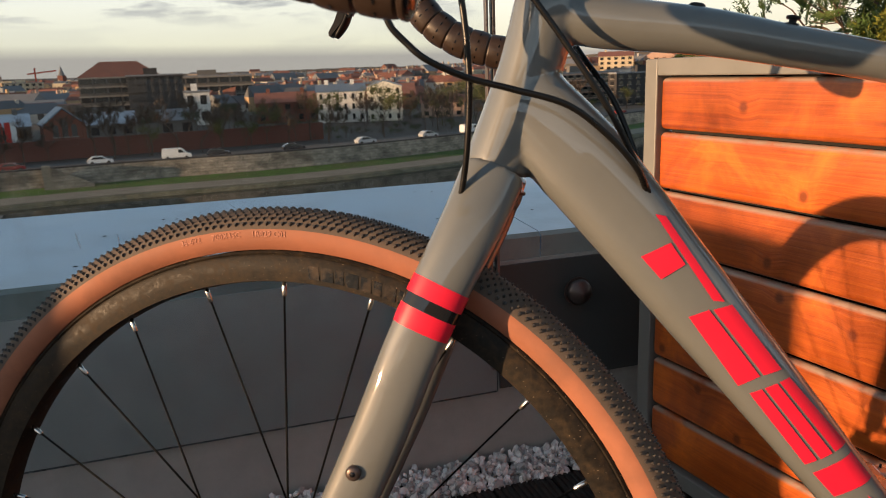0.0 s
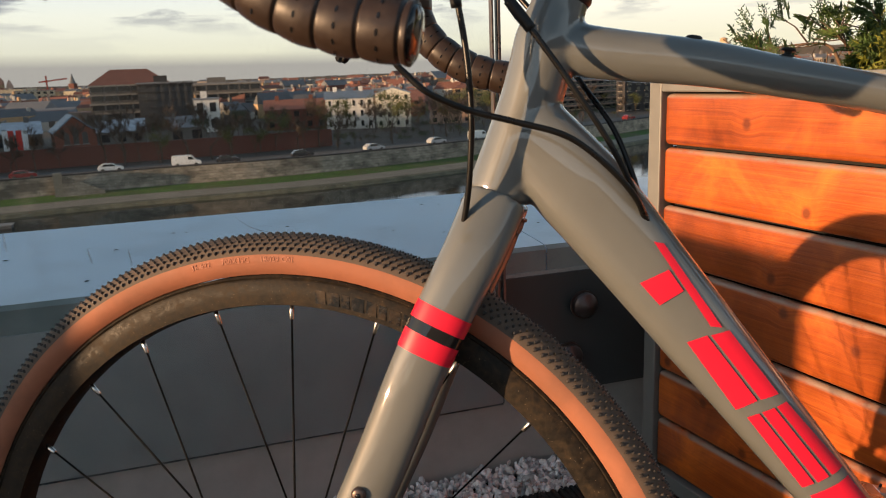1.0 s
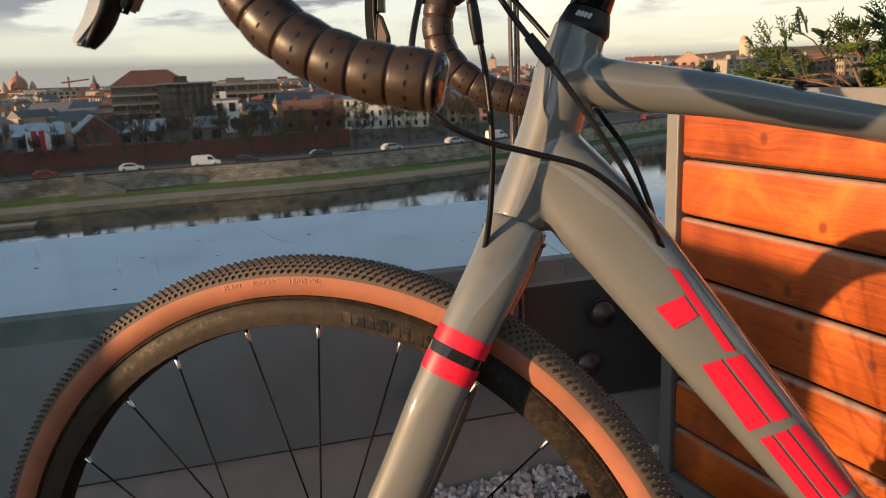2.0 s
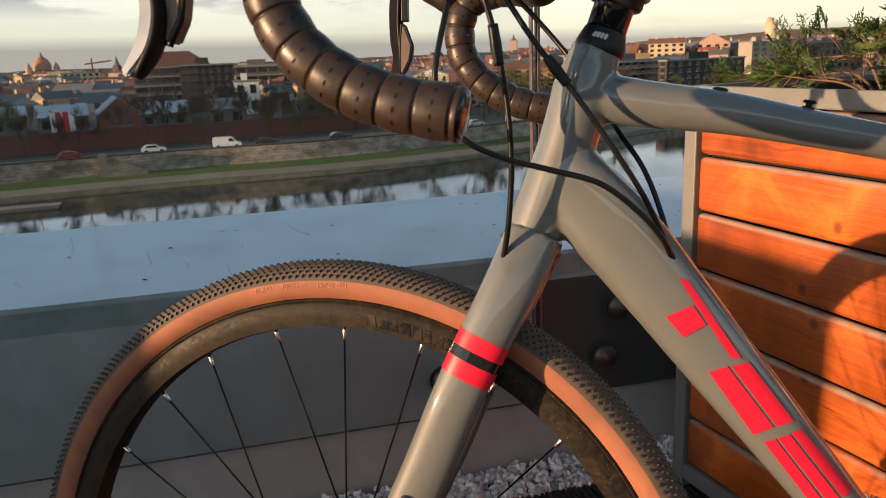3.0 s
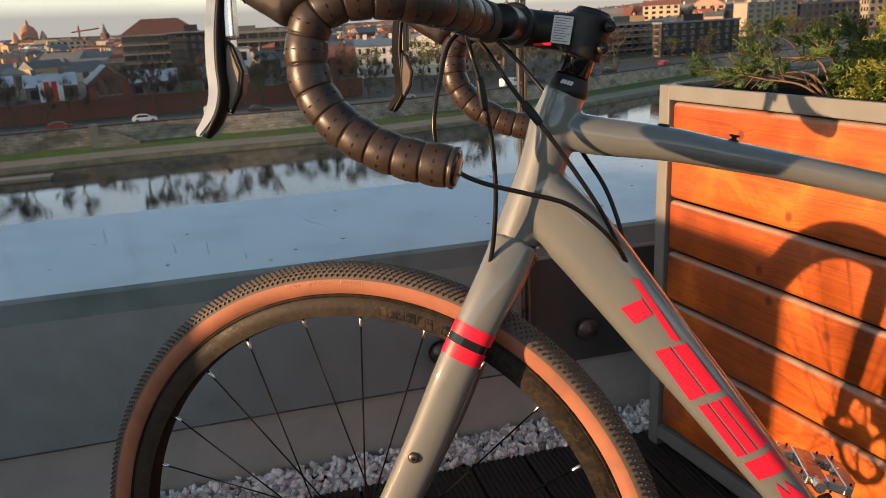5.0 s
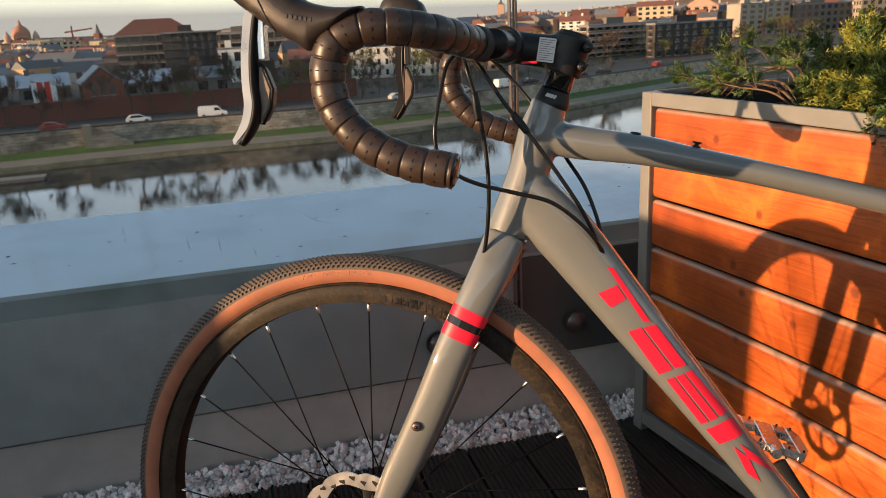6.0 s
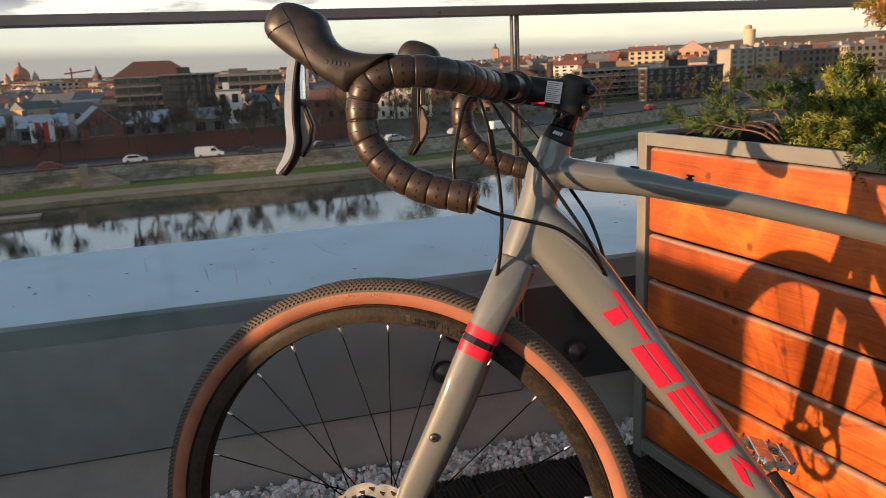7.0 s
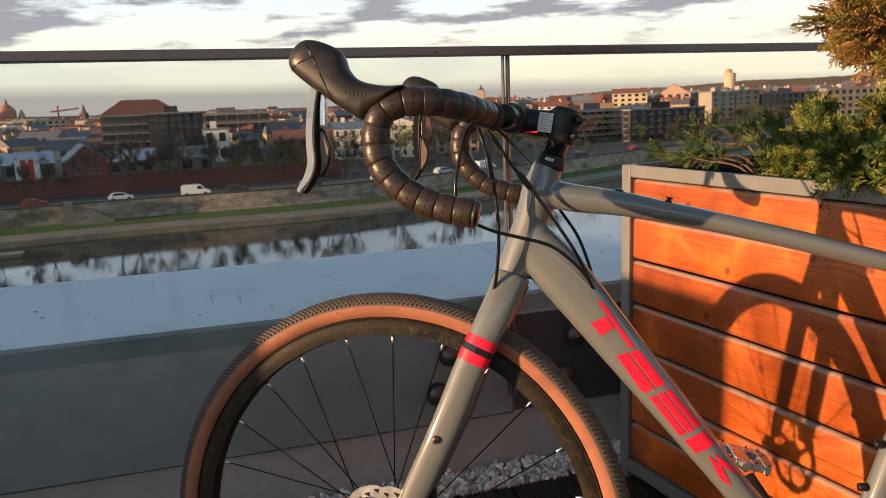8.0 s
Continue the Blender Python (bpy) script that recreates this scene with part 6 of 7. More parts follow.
def far_town():
    """The distant roofscape: hundreds of plain houses, joined."""
    groups = {}
    for n_house in range(2800):
        az = rnd.uniform(-48, 34)
        d = rnd.uniform(330, 1500)
        if n_house >= 2400:
            az, d = rnd.uniform(-48, -11), rnd.uniform(215, 330)
        elif n_house > 900:
            az, d = rnd.uniform(-14, 32), rnd.uniform(345, 640)
        elif n_house > 760:
            az, d = rnd.uniform(-46, -9), rnd.uniform(265, 345)
        x, y = d * math.sin(radians(az)), d * math.cos(radians(az))
        w, dp = (rnd.uniform(7, 20), rnd.uniform(8, 14)) if d > 620 else (rnd.uniform(5, 12), rnd.uniform(6, 10))
        top = -10.6 + rnd.uniform(7, 11) + (d - 330) * 0.0035 + (rnd.random() < 0.04) * rnd.uniform(1, 3.5)
        if az < -8:
            top -= 2.0
        if d < 330:
            top = -10.6 + rnd.uniform(3.0, 6.0)
        key = rnd.randrange(len(PALETTE))
        bm = groups.setdefault(key, bmesh.new())
        m = Matrix.Translation((x, y, STREET)) @ pose(0, 0, 0, 0, 0, facing(x, y) + rnd.uniform(-40, 40))
        h = top - STREET
        v = [bm.verts.new(m @ Vector(p)) for p in ((-w / 2, 0, 0), (w / 2, 0, 0), (w / 2, dp, 0), (-w / 2, dp, 0), (-w / 2, 0, h), (w / 2, 0, h), (w / 2, dp, h), (-w / 2, dp, h))]
        for q in ((0, 1, 5, 4), (1, 2, 6, 5), (2, 3, 7, 6), (3, 0, 4, 7)):
            bm.faces.new([v[i] for i in q])
        rh = rnd.uniform(1.2, 3.2) if rnd.random() < 0.65 else 0.05
        ra, rb = bm.verts.new(m @ Vector((-w / 2, dp / 2, h + rh))), bm.verts.new(m @ Vector((w / 2, dp / 2, h + rh)))
        rm = 1 if rnd.random() < 0.42 else 2
        # chimneys
        if rnd.random() < 0.6:
            cx = rnd.uniform(-w * 0.4, w * 0.4)
            cv = [bm.verts.new(m @ Vector((cx + a, dp / 2 + b, z))) for z in (h, h + rh + 1.1) for a, b in ((-0.4, -0.4), (0.4, -0.4), (0.4, 0.4), (-0.4, 0.4))]
            for q in ((0, 1, 5, 4), (1, 2, 6, 5), (2, 3, 7, 6), (3, 0, 4, 7), (4, 5, 6, 7)):
                bm.faces.new([cv[i] for i in q])
        for q in ((v[4], v[5], rb, ra), (v[6], v[7], ra, rb), (v[4], ra, v[7]), (v[5], v[6], rb)):
            bm.faces.new(q).material_index = rm
        # window bands
        n = max(2, int(w / 3))
        for s in range(max(1, int(h / 3.2))):
            for c in range(n):
                u0 = -w / 2 + w * (c + 0.28) / n
                u1 = -w / 2 + w * (c + 0.72) / n
                z0 = 0.9 + s * 3.2
                bm.faces.new([bm.verts.new(m @ Vector(p)) for p in ((u0, -0.05, z0), (u1, -0.05, z0), (u1, -0.05, z0 + 1.5), (u0, -0.05, z0 + 1.5))]).material_index = 3
    for key, bm in groups.items():
        part("far_houses", bm, [plaster(PALETTE[key]), ROOF_RED, ROOF_GREY, PANE_FAR], None, "distant roofs and house fronts of the city", kind="stuff", smooth=False, category="houses")


far_town()


def church():
    c = thing("domed_church", "far domed church above the roofs", "church", m=Matrix.Translation((-570.0, 695.0, -6)) @ pose(0, 0, 0, 0, 0, facing(-570, 695)))
    part("nave", box(bmesh.new(), (-17, 0, -6), (17, 25, 6)), plaster(PINK), c, smooth=False)
    part("drum", lathe(bmesh.new(), [(0, 6), (8.5, 6), (8.5, 13), (0, 13)], 20, "Z", (0, 10, 0)), plaster(OCHRE), c, smooth=False)
    part("dome", lathe(bmesh.new(), [(8.8, 13), (8.2, 17), (6.2, 20.5), (3, 23), (1.6, 24), (1.4, 26.5), (0, 29)], 20, "Z", (0, 10, 0)), plaster((0.42, 0.20, 0.13)), c)
    for x in (-13, 13):
        part("turret", lathe(bmesh.new(), [(0, 5), (3.2, 5), (3.2, 11), (3.4, 11.5), (2.4, 14), (0.3, 18), (0, 18)], 12, "Z", (x, 3, 0)), plaster(PINK), c, smooth=False)
    part("roof", prism(bmesh.new(), [(-17.5, 6), (0, 12), (17.5, 6)], 0.5, 25, "Y"), ROOF_RED, c, smooth=False)
    t = thing("church_spire", "far church spire above the roofs", "church", m=Matrix.Translation((-513.5, 738.0, -4)))
    part("tower", box(bmesh.new(), (-3.2, -3.2, -6), (3.2, 3.2, 10)), plaster(BRICK), t, smooth=False)
    part("spire", lathe(bmesh.new(), [(3.4, 10), (2.6, 12), (0.2, 20)], 8, "Z"), ROOF_GREY, t, smooth=False)
    o = thing("water_tower", "far round observation tower on the hill", "tower", m=Matrix.Translation((224.1, 1178.0, 0)))
    part("shaft", lathe(bmesh.new(), [(0, -10), (8, -10), (8.3, 30), (0, 30)], 20, "Z"), plaster(CREAM), o, smooth=False)
    part("cabin", lathe(bmesh.new(), [(4, 30), (5, 30), (5, 35), (0, 36)], 16, "Z", (-2, 0, 0)), plaster(OCHRE), o, smooth=False)
    t2 = thing("church_spire", "far slim church tower above the roofs", "church", m=Matrix.Translation((-95.0, 796.0, -4)))
    part("tower", box(bmesh.new(), (-3.5, -3.5, -6), (3.5, 3.5, 18)), plaster(PINK), t2, smooth=False)
    part("spire", lathe(bmesh.new(), [(3.8, 18), (1.5, 20), (0.2, 24)], 8, "Z"), ROOF_GREY, t2, smooth=False)
    CRANE = material("crane_red", (0.5, 0.06, 0.03), 0.5)
    k = thing("tower_crane", "red tower crane over the roofs", "crane", m=Matrix.Translation((-410.6, 565.8, -8)) @ pose(0, 0, 0, 0, 0, facing(-410, 565)))
    part("mast", box(bmesh.new(), (-5.6, -0.6, 0), (-4.4, 0.6, 19.5)), CRANE, k, smooth=False)
    part("jib", box(bmesh.new(), (-9, -0.4, 15.2), (12, 0.4, 16.3), m=pose(0, 0, 0, 0, -6, 0)), CRANE, k, smooth=False)


church()


def far_hill():
    bm = bmesh.new()
    pts = [(-1700, 1500), (-900, 1900), (-200, 2100), (250, 1700), (700, 1600), (1300, 1500), (2000, 1300)]
    line = curve_points([(x, y, 0) for x, y in pts], 60)
    prev = None
    for i, p in enumerate(line):
        h = 7 + 19 * max(0.0, min(1.0, (p.x + 150) / 500)) + 3 * noise.noise(Vector((p.x * 0.006, 0, 0))) + 2.2 * noise.noise(Vector((p.x * 0.03, 4, 0))) + 1.6 * noise.noise(Vector((p.x * 0.11, 9, 0)))
        row = [bm.verts.new((p.x, p.y, -12)), bm.verts.new((p.x, p.y + 60, h)), bm.verts.new((p.x, p.y + 900, h - 4))]
        if prev:
            for k in range(2):
                bm.faces.new((prev[k], row[k], row[k + 1], prev[k + 1]))
        prev = row
    part("backdrop_hill", bm, material("wooded_hill", (0.12, 0.095, 0.068), 0.95, vary=0.3, scale=0.05), None, "low wooded hill on the horizon", kind="structure")


far_hill()

# ---- planting ----
def leaf_material(name, base, tip):
    m = material(name, base, 0.6, vary=0.35, scale=8.0, island=0.45, second=tip, second_scale=14.0, second_amount=0.75)
    return m


# shaded green and sunlit yellow of the juniper, put into two leaf colours
JUNIPER = leaf_material("juniper_shaded_leaf", (0.045, 0.088, 0.018), (0.12, 0.17, 0.03))
JUNIPER_SUNLIT = leaf_material("juniper_sunlit_leaf", (0.19, 0.21, 0.03), (0.35, 0.33, 0.05))
THUJA_GREEN = leaf_material("thuja_green_leaf", (0.16, 0.14, 0.02), (0.30, 0.24, 0.03))
THUJA = leaf_material("thuja_leaf", (0.19, 0.105, 0.026), (0.33, 0.15, 0.045))
BARK = material("conifer_bark", (0.14, 0.085, 0.052), 0.85, vary=0.3, scale=60, bump=0.5, bump_scale=120)


def spray(verts, faces, origin, way, length, r, width=0.0022):
    """A twig of scale leaves: a thin stem with short overlapping leaflets on forked side shoots."""
    way = way.normalized()
    side = way.cross(Vector((r.uniform(-1, 1), r.uniform(-1, 1), r.uniform(-0.3, 1)))).normalized()
    nrm = side.cross(way)

    def shoot(o, w, ln, wd):
        s = w.cross(nrm).normalized()
        n = max(3, int(ln / 0.0046))
        for k in range(n):
            f = k / n
            p = o + w * (ln * f)
            lean = 0.45 if k % 2 else -0.45
            q = (w + s * lean + nrm * r.uniform(-0.35, 0.35)).normalized() * 0.0080
            a = s * wd * (1.1 - 0.5 * f)
            b = nrm * wd * 0.8
            i = len(verts)
            verts.extend([tuple(p - a), tuple(p + a + b), tuple(p + q)])
            faces.append((i, i + 1, i + 2))
            verts.extend([tuple(p + b), tuple(p - b), tuple(p + q * 1.05)])
            faces.append((i + 3, i + 4, i + 5))

    shoot(origin, way, length, width)
    m = r.randint(5, 8)
    for k in range(m):
        f = 0.15 + 0.75 * k / m
        sgn = 1 if k % 2 else -1
        w = (way * 0.75 + side * sgn * 0.7 + nrm * r.uniform(-0.3, 0.3)).normalized()
        shoot(origin + way * (length * f), w, length * 0.55 * (1 - 0.5 * f), width * 0.9)


def conifer(name, label, base, limbs, mats, r, twig=0.055, bare=0):
    """A shrub: bent woody limbs, bare side twigs, and small leafy sprays from each limb's leafy stretch on. limbs: points, radius, sprays, leafy from."""
    plant = thing(name, label, "shrub", m=Matrix.Translation(base))
    sets = [([], []) for _ in mats]
    for k, (pts, rad, count, leafy) in enumerate(limbs):
        line = curve_points(pts, 8)
        last = len(line) - 1
        part("limb", sweep(bmesh.new(), line, [0.62 * rad * (1 - 0.75 * i / last) for i in range(len(line))], 7), BARK, plant)
        wood = bmesh.new()
        for _ in range(bare):
            i = min(last - 1, int(r.uniform(0.15, 0.95) * last))
            tan = (line[i + 1] - line[i]).normalized()
            out = Vector((r.gauss(0, 1), r.gauss(0, 1), r.gauss(0.2, 0.7))).normalized()
            w = (tan * 0.7 + out * 0.8).normalized() * r.uniform(0.015, 0.045)
            bend = Vector((r.uniform(-1, 1), r.uniform(-1, 1), r.uniform(-0.5, 1))) * 0.008
            sweep(wood, [line[i], line[i] + w * 0.5 + bend, line[i] + w], [rad * 0.24, rad * 0.18, rad * 0.08], 4)
        if bare:
            part("twig", wood, BARK, plant, "thin bare brown twigs", kind="stuff")
        shoots = [(line[int(leafy * last):], 1.0)] if not bare else []
        if bare:
            # leafy side shoots on thin stalks
            stalks = bmesh.new()
            for _ in range(max(7, int(count * 0.16))):
                i = min(last - 1, int((leafy * 0.7 + (1 - leafy * 0.7) * r.random()) * last))
                tan = (line[i + 1] - line[i]).normalized()
                out = Vector((r.gauss(0, 1), r.gauss(0, 1), r.gauss(0.2, 0.6))).normalized()
                w = (tan * 0.8 + out * 0.8).normalized() * r.uniform(0.025, 0.075)
                mid = line[i] + w * 0.5 + Vector((r.uniform(-1, 1), r.uniform(-1, 1), r.uniform(0, 1))) * 0.006
                sweep(stalks, [line[i], mid, line[i] + w], [rad * 0.26, rad * 0.2, rad * 0.1], 4)
                shoots.append(([line[i], mid, line[i] + w], 1.0))
            part("stalk", stalks, BARK, plant, "thin leafy stalks", kind="stuff")
            shoots.append((line[int((leafy + 0.5 * (1 - leafy)) * last):], 1.0))
        for _ in range(int(count * (2.3 if bare else 1.5))):
            verts, faces = sets[(r.random() < 0.4) if bare == 0 else 0 if count < 50 or r.random() < 0.5 else 1]
            way, _w = shoots[r.randrange(len(shoots))]
            f = r.random() ** 0.7 * (len(way) - 1.001)
            i = int(f)
            p = way[i].lerp(way[i + 1], f - i)
            tan = (way[i + 1] - way[i]).normalized()
            out = Vector((r.gauss(0, 1), r.gauss(0, 1), r.gauss(0.15, 0.8))).normalized()
            off = out * r.uniform(0.0, 0.008 if bare else 0.028)
            at_p = PLANTER.inverted() @ (p + off + Vector(base))
            if at_p.z < 0.84 and at_p.y < 0.06 and at_p.x < 0.5 or (at_p.z < 0.80 and at_p.x < 0.04) or (at_p.z < 0.82 and at_p.y < 0.02 and abs(at_p.y) < 0.015):
                continue
            spray(verts, faces, p + off, tan * 0.9 + out * 0.7, twig * r.uniform(0.5, 1.2), r, 0.0022 if bare else 0.0026)
    for mat, (verts, faces) in zip(mats, sets):
        me = bpy.data.meshes.new("foliage")
        me.from_pydata(verts, [], faces)
        me.materials.append(mat)
        part("foliage", me, None, plant, "sprays of small scale leaves", kind="stuff")
    return plant


def in_planter(s, y, z):
    return PLANTER @ Vector((s, y, z))


r = random.Random(11)
JB = (0.275, 0.20, 0.745)
base = in_planter(*JB)


def from_base(*ways):
    return [tuple(in_planter(*w) - base) for w in (JB,) + ways]


limbs = []
for ways, rad, count, leafy in (
        (((0.235, 0.20, 0.815), (0.205, 0.20, 0.850), (0.120, 0.21, 0.852), (0.040, 0.22, 0.846)), 0.0060, 10, 0.82),
        (((0.170, 0.22, 0.808), (0.030, 0.24, 0.812), (-0.090, 0.25, 0.810), (-0.185, 0.26, 0.803)), 0.0055, 20, 0.70),
        (((0.180, 0.22, 0.820), (0.060, 0.24, 0.818), (-0.040, 0.25, 0.824)), 0.0050, 11, 0.76),
        (((0.220, 0.16, 0.805), (0.150, 0.13, 0.818), (0.090, 0.12, 0.826)), 0.0050, 9, 0.66),
        (((0.255, 0.20, 0.820), (0.240, 0.20, 0.850), (0.215, 0.20, 0.866)), 0.0050, 12, 0.76),
        (((0.280, 0.20, 0.817), (0.315, 0.20, 0.844), (0.290, 0.20, 0.889)), 0.0060, 24, 0.74),
        (((0.285, 0.20, 0.817), (0.325, 0.20, 0.844), (0.370, 0.20, 0.879), (0.365, 0.20, 0.919)), 0.0060, 60, 0.62),
        (((0.290, 0.26, 0.817), (0.310, 0.32, 0.834), (0.300, 0.36, 0.869)), 0.0050, 40, 0.60),
        (((0.310, 0.15, 0.800), (0.350, 0.12, 0.815), (0.400, 0.10, 0.816)), 0.0050, 14, 0.70),
        (((0.330, 0.20, 0.800), (0.400, 0.18, 0.818), (0.450, 0.15, 0.854)), 0.0060, 130, 0.40),
        (((0.330, 0.18, 0.790), (0.410, 0.12, 0.810), (0.470, 0.06, 0.817)), 0.0060, 120, 0.50),
        (((0.350, 0.20, 0.800), (0.460, 0.14, 0.824), (0.560, 0.07, 0.834)), 0.0060, 190, 0.35),
        (((0.360, 0.22, 0.800), (0.480, 0.20, 0.854), (0.560, 0.17, 0.904)), 0.0060, 200, 0.35),
        (((0.360, 0.25, 0.800), (0.450, 0.28, 0.844), (0.490, 0.30, 0.899)), 0.0060, 150, 0.35),
        (((0.360, 0.20, 0.790), (0.520, 0.08, 0.810), (0.640, 0.02, 0.815)), 0.0060, 180, 0.40),
        (((0.380, 0.20, 0.800), (0.560, 0.16, 0.834), (0.700, 0.08, 0.854)), 0.0060, 220, 0.35),
        (((0.380, 0.22, 0.800), (0.600, 0.20, 0.864), (0.760, 0.14, 0.904)), 0.0060, 220, 0.35),
        (((0.380, 0.22, 0.800), (0.640, 0.14, 0.817), (0.820, 0.05, 0.818)), 0.0060, 200, 0.40),
        (((0.420, 0.16, 0.800), (0.560, 0.06, 0.838), (0.640, -0.018, 0.838)), 0.0050, 90, 0.45),
        (((0.480, 0.14, 0.805), (0.660, 0.05, 0.845), (0.740, -0.022, 0.838)), 0.0050, 100, 0.45)):
    limbs.append((from_base(*ways), rad, count, leafy))
conifer("juniper", "sprawling green juniper with bare brown inner twigs in the planter", base, limbs, [JUNIPER, JUNIPER_SUNLIT], r, 0.042, 10)

base = in_planter(0.65, 0.30, 0.74)
limbs = []
for k in range(84):
    a = r.uniform(0, 2 * math.pi)
    h0 = r.uniform(0.13, 0.70)
    rr = float(np.interp(h0, [0.1, 0.22, 0.34, 0.5, 0.7], [0.14, 0.20, 0.250, 0.240, 0.18])) * r.uniform(0.80, 1.06)
    tip = Vector((rr * math.cos(a), rr * math.sin(a), h0 + r.uniform(-0.03, 0.07)))
    limbs.append(([(0, 0, h0 * 0.80), tuple(tip * 0.5 + Vector((0, 0, h0 * 0.46))), tuple(tip)], 0.0035, 62, 0.35))
limbs.append(([(0, 0, 0), (0.01, 0, 0.3), (0, 0.01, 0.8)], 0.016, 40, 0.5))
conifer("thuja", "upright thuja turning bronze and orange in the planter", base, limbs, [THUJA, THUJA_GREEN], r, 0.058, 0)

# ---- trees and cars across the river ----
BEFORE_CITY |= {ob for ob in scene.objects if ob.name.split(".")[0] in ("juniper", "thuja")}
TWIG = material("bare_twigs", (0.085, 0.062, 0.045), 0.9, vary=0.2, scale=0.5)
SPRING = material("thin_spring_leaf", (0.085, 0.095, 0.025), 0.8, vary=0.3, scale=0.3, island=0.4)
EVER = material("dark_leaf", (0.035, 0.05, 0.016), 0.8, vary=0.3, scale=0.3, island=0.4)


def tree_meshes(seed, height, leafy):
    """A trunk with forking limbs, and a loose crown of twigs or leaf clumps."""
    r = random.Random(seed)
    wood = bmesh.new()
    tips = []

    def limb(p, w, ln, rad, depth):
        q = p + w * ln
        midp = p.lerp(q, 0.5) + Vector((r.uniform(-0.08, 0.08), r.uniform(-0.08, 0.08), 0)) * ln
        sweep(wood, [p, midp, q], [rad, rad * 0.8, rad * 0.55], 5 if depth > 2 else 3, caps=False)
        if depth == 0:
            tips.append((q, w, ln))
            return
        for _ in range(r.choice((2, 3, 3))):
            d = (w + Vector((r.uniform(-0.8, 0.8), r.uniform(-0.8, 0.8), r.uniform(-0.15, 0.55)))).normalized()
            limb(q.lerp(p, r.uniform(0, 0.25)), d, ln * r.uniform(0.6, 0.82), rad * 0.55, depth - 1)
        tips.append((q, w, ln))

    limb(Vector((0, 0, 0)), Vector((0, 0, 1)), height * 0.27, height * 0.0125, 4)
    verts, faces = [], []
    for q, w, ln in tips:
        for _ in range(26 if leafy else 14):
            d = Vector((r.gauss(0, 1), r.gauss(0, 1), r.gauss(0.3, 0.8))).normalized()
            if leafy:
                c = q + d * r.uniform(0, 1.0) ** 0.6 * height * 0.115
                s1 = Vector((r.gauss(0, 1), r.gauss(0, 1), r.gauss(0, 1))).normalized() * height * 0.0085
                s2 = s1.cross(d).normalized() * height * 0.0085
                i = len(verts)
                verts.extend([tuple(c - s1), tuple(c + s2), tuple(c + s1), tuple(c - s2)])
                faces.append((i, i + 1, i + 2, i + 3))
            else:
                d = (d + w * 0.9).normalized()
                o = q - w * ln * r.uniform(0, 0.7)
                e = o + d * height * r.uniform(0.05, 0.15)
                s1 = d.cross(Vector((0.3, 0.2, 1))).normalized() * height * 0.0026
                i = len(verts)
                verts.extend([tuple(o - s1), tuple(o + s1), tuple(e)])
                faces.append((i, i + 1, i + 2))
    crown = bpy.data.meshes.new("crown")
    crown.from_pydata(verts, [], faces)
    return mesh_of("trunk", wood, TWIG), crown


TREES = []
for seed, leafy, mat in ((1, False, TWIG), (2, False, TWIG), (3, True, SPRING), (4, True, EVER)):
    trunk, crown = tree_meshes(seed, 8.0, leafy)
    crown.materials.append(mat)
    TREES.append((trunk, crown, {TWIG: "bare brown riverside tree", SPRING: "thin yellow-green riverside tree", EVER: "dark green tree by the river"}[mat]))


def tree(x, y, kind, size, z=STREET):
    trunk, crown, label = TREES[kind]
    t = thing("tree", label, "tree", "trees across the river", m=Matrix.Translation((x, y, z)) @ pose(0, 0, 0, 0, 0, r.uniform(0, 360)) @ Matrix.Scale(size / 8.0, 4))
    part("trunk", trunk, None, t)
    part("crown", crown, None, t)


quay = curve_points([(x, y, 0) for x, y in QUAY_LINE[2:13]], 10)


def along_quay(f, back):
    i = f * (len(quay) - 2)
    k = int(i)
    p = quay[k].lerp(quay[k + 1], i - k)
    t = (quay[k + 1] - quay[k]).normalized()
    return p + Vector((-t.y, t.x, 0)) * back, t


r = random.Random(77)
# trees on the verge before the brick wall
for x, y, kind, size in ((-70.8, 81.2, 0, 8.0), (-68.2, 83.3, 1, 5.5), (-65.9, 84.6, 1, 8.5), (-57.4, 90.6, 0, 8.2), (-53.6, 92.7, 2, 5.4), (-47.6, 95.9, 1, 7.5), (-45.5, 97.2, 0, 8.0), (-32.9, 105.9, 1, 7.5)):
    tree(x, y, kind, size)
r = random.Random(5)
for k in range(5):
    p, t = along_quay(r.uniform(0.10, 0.42), r.choice((9.9, 11, 14, 18, 24)))
    tree(p.x, p.y, r.choice((0, 1)), r.uniform(7, 11))
for k in range(52):
    f = 0.12 + 0.86 * (k + r.uniform(-0.4, 0.4)) / 52
    p, t = along_quay(max(0, min(1, f)), r.choice((9.9, 10.4, 12, 15, 19)))
    tree(p.x, p.y, r.choice((0, 1, 0, 1, 0, 2)), r.uniform(5.0, 11.0))
for k in range(75):
    f = r.random()
    p, t = along_quay(f, r.uniform(20, 110))
    tree(p.x, p.y, r.choice((0, 1, 0, 1, 3)), r.uniform(4.5, 8.0))
for k in range(95):
    f = r.uniform(0.60, 1.0)
    p, t = along_quay(f, r.uniform(9.5, 70))
    tree(p.x, p.y, r.choice((3, 0, 0, 1, 2)), r.uniform(4.5, 9.5))


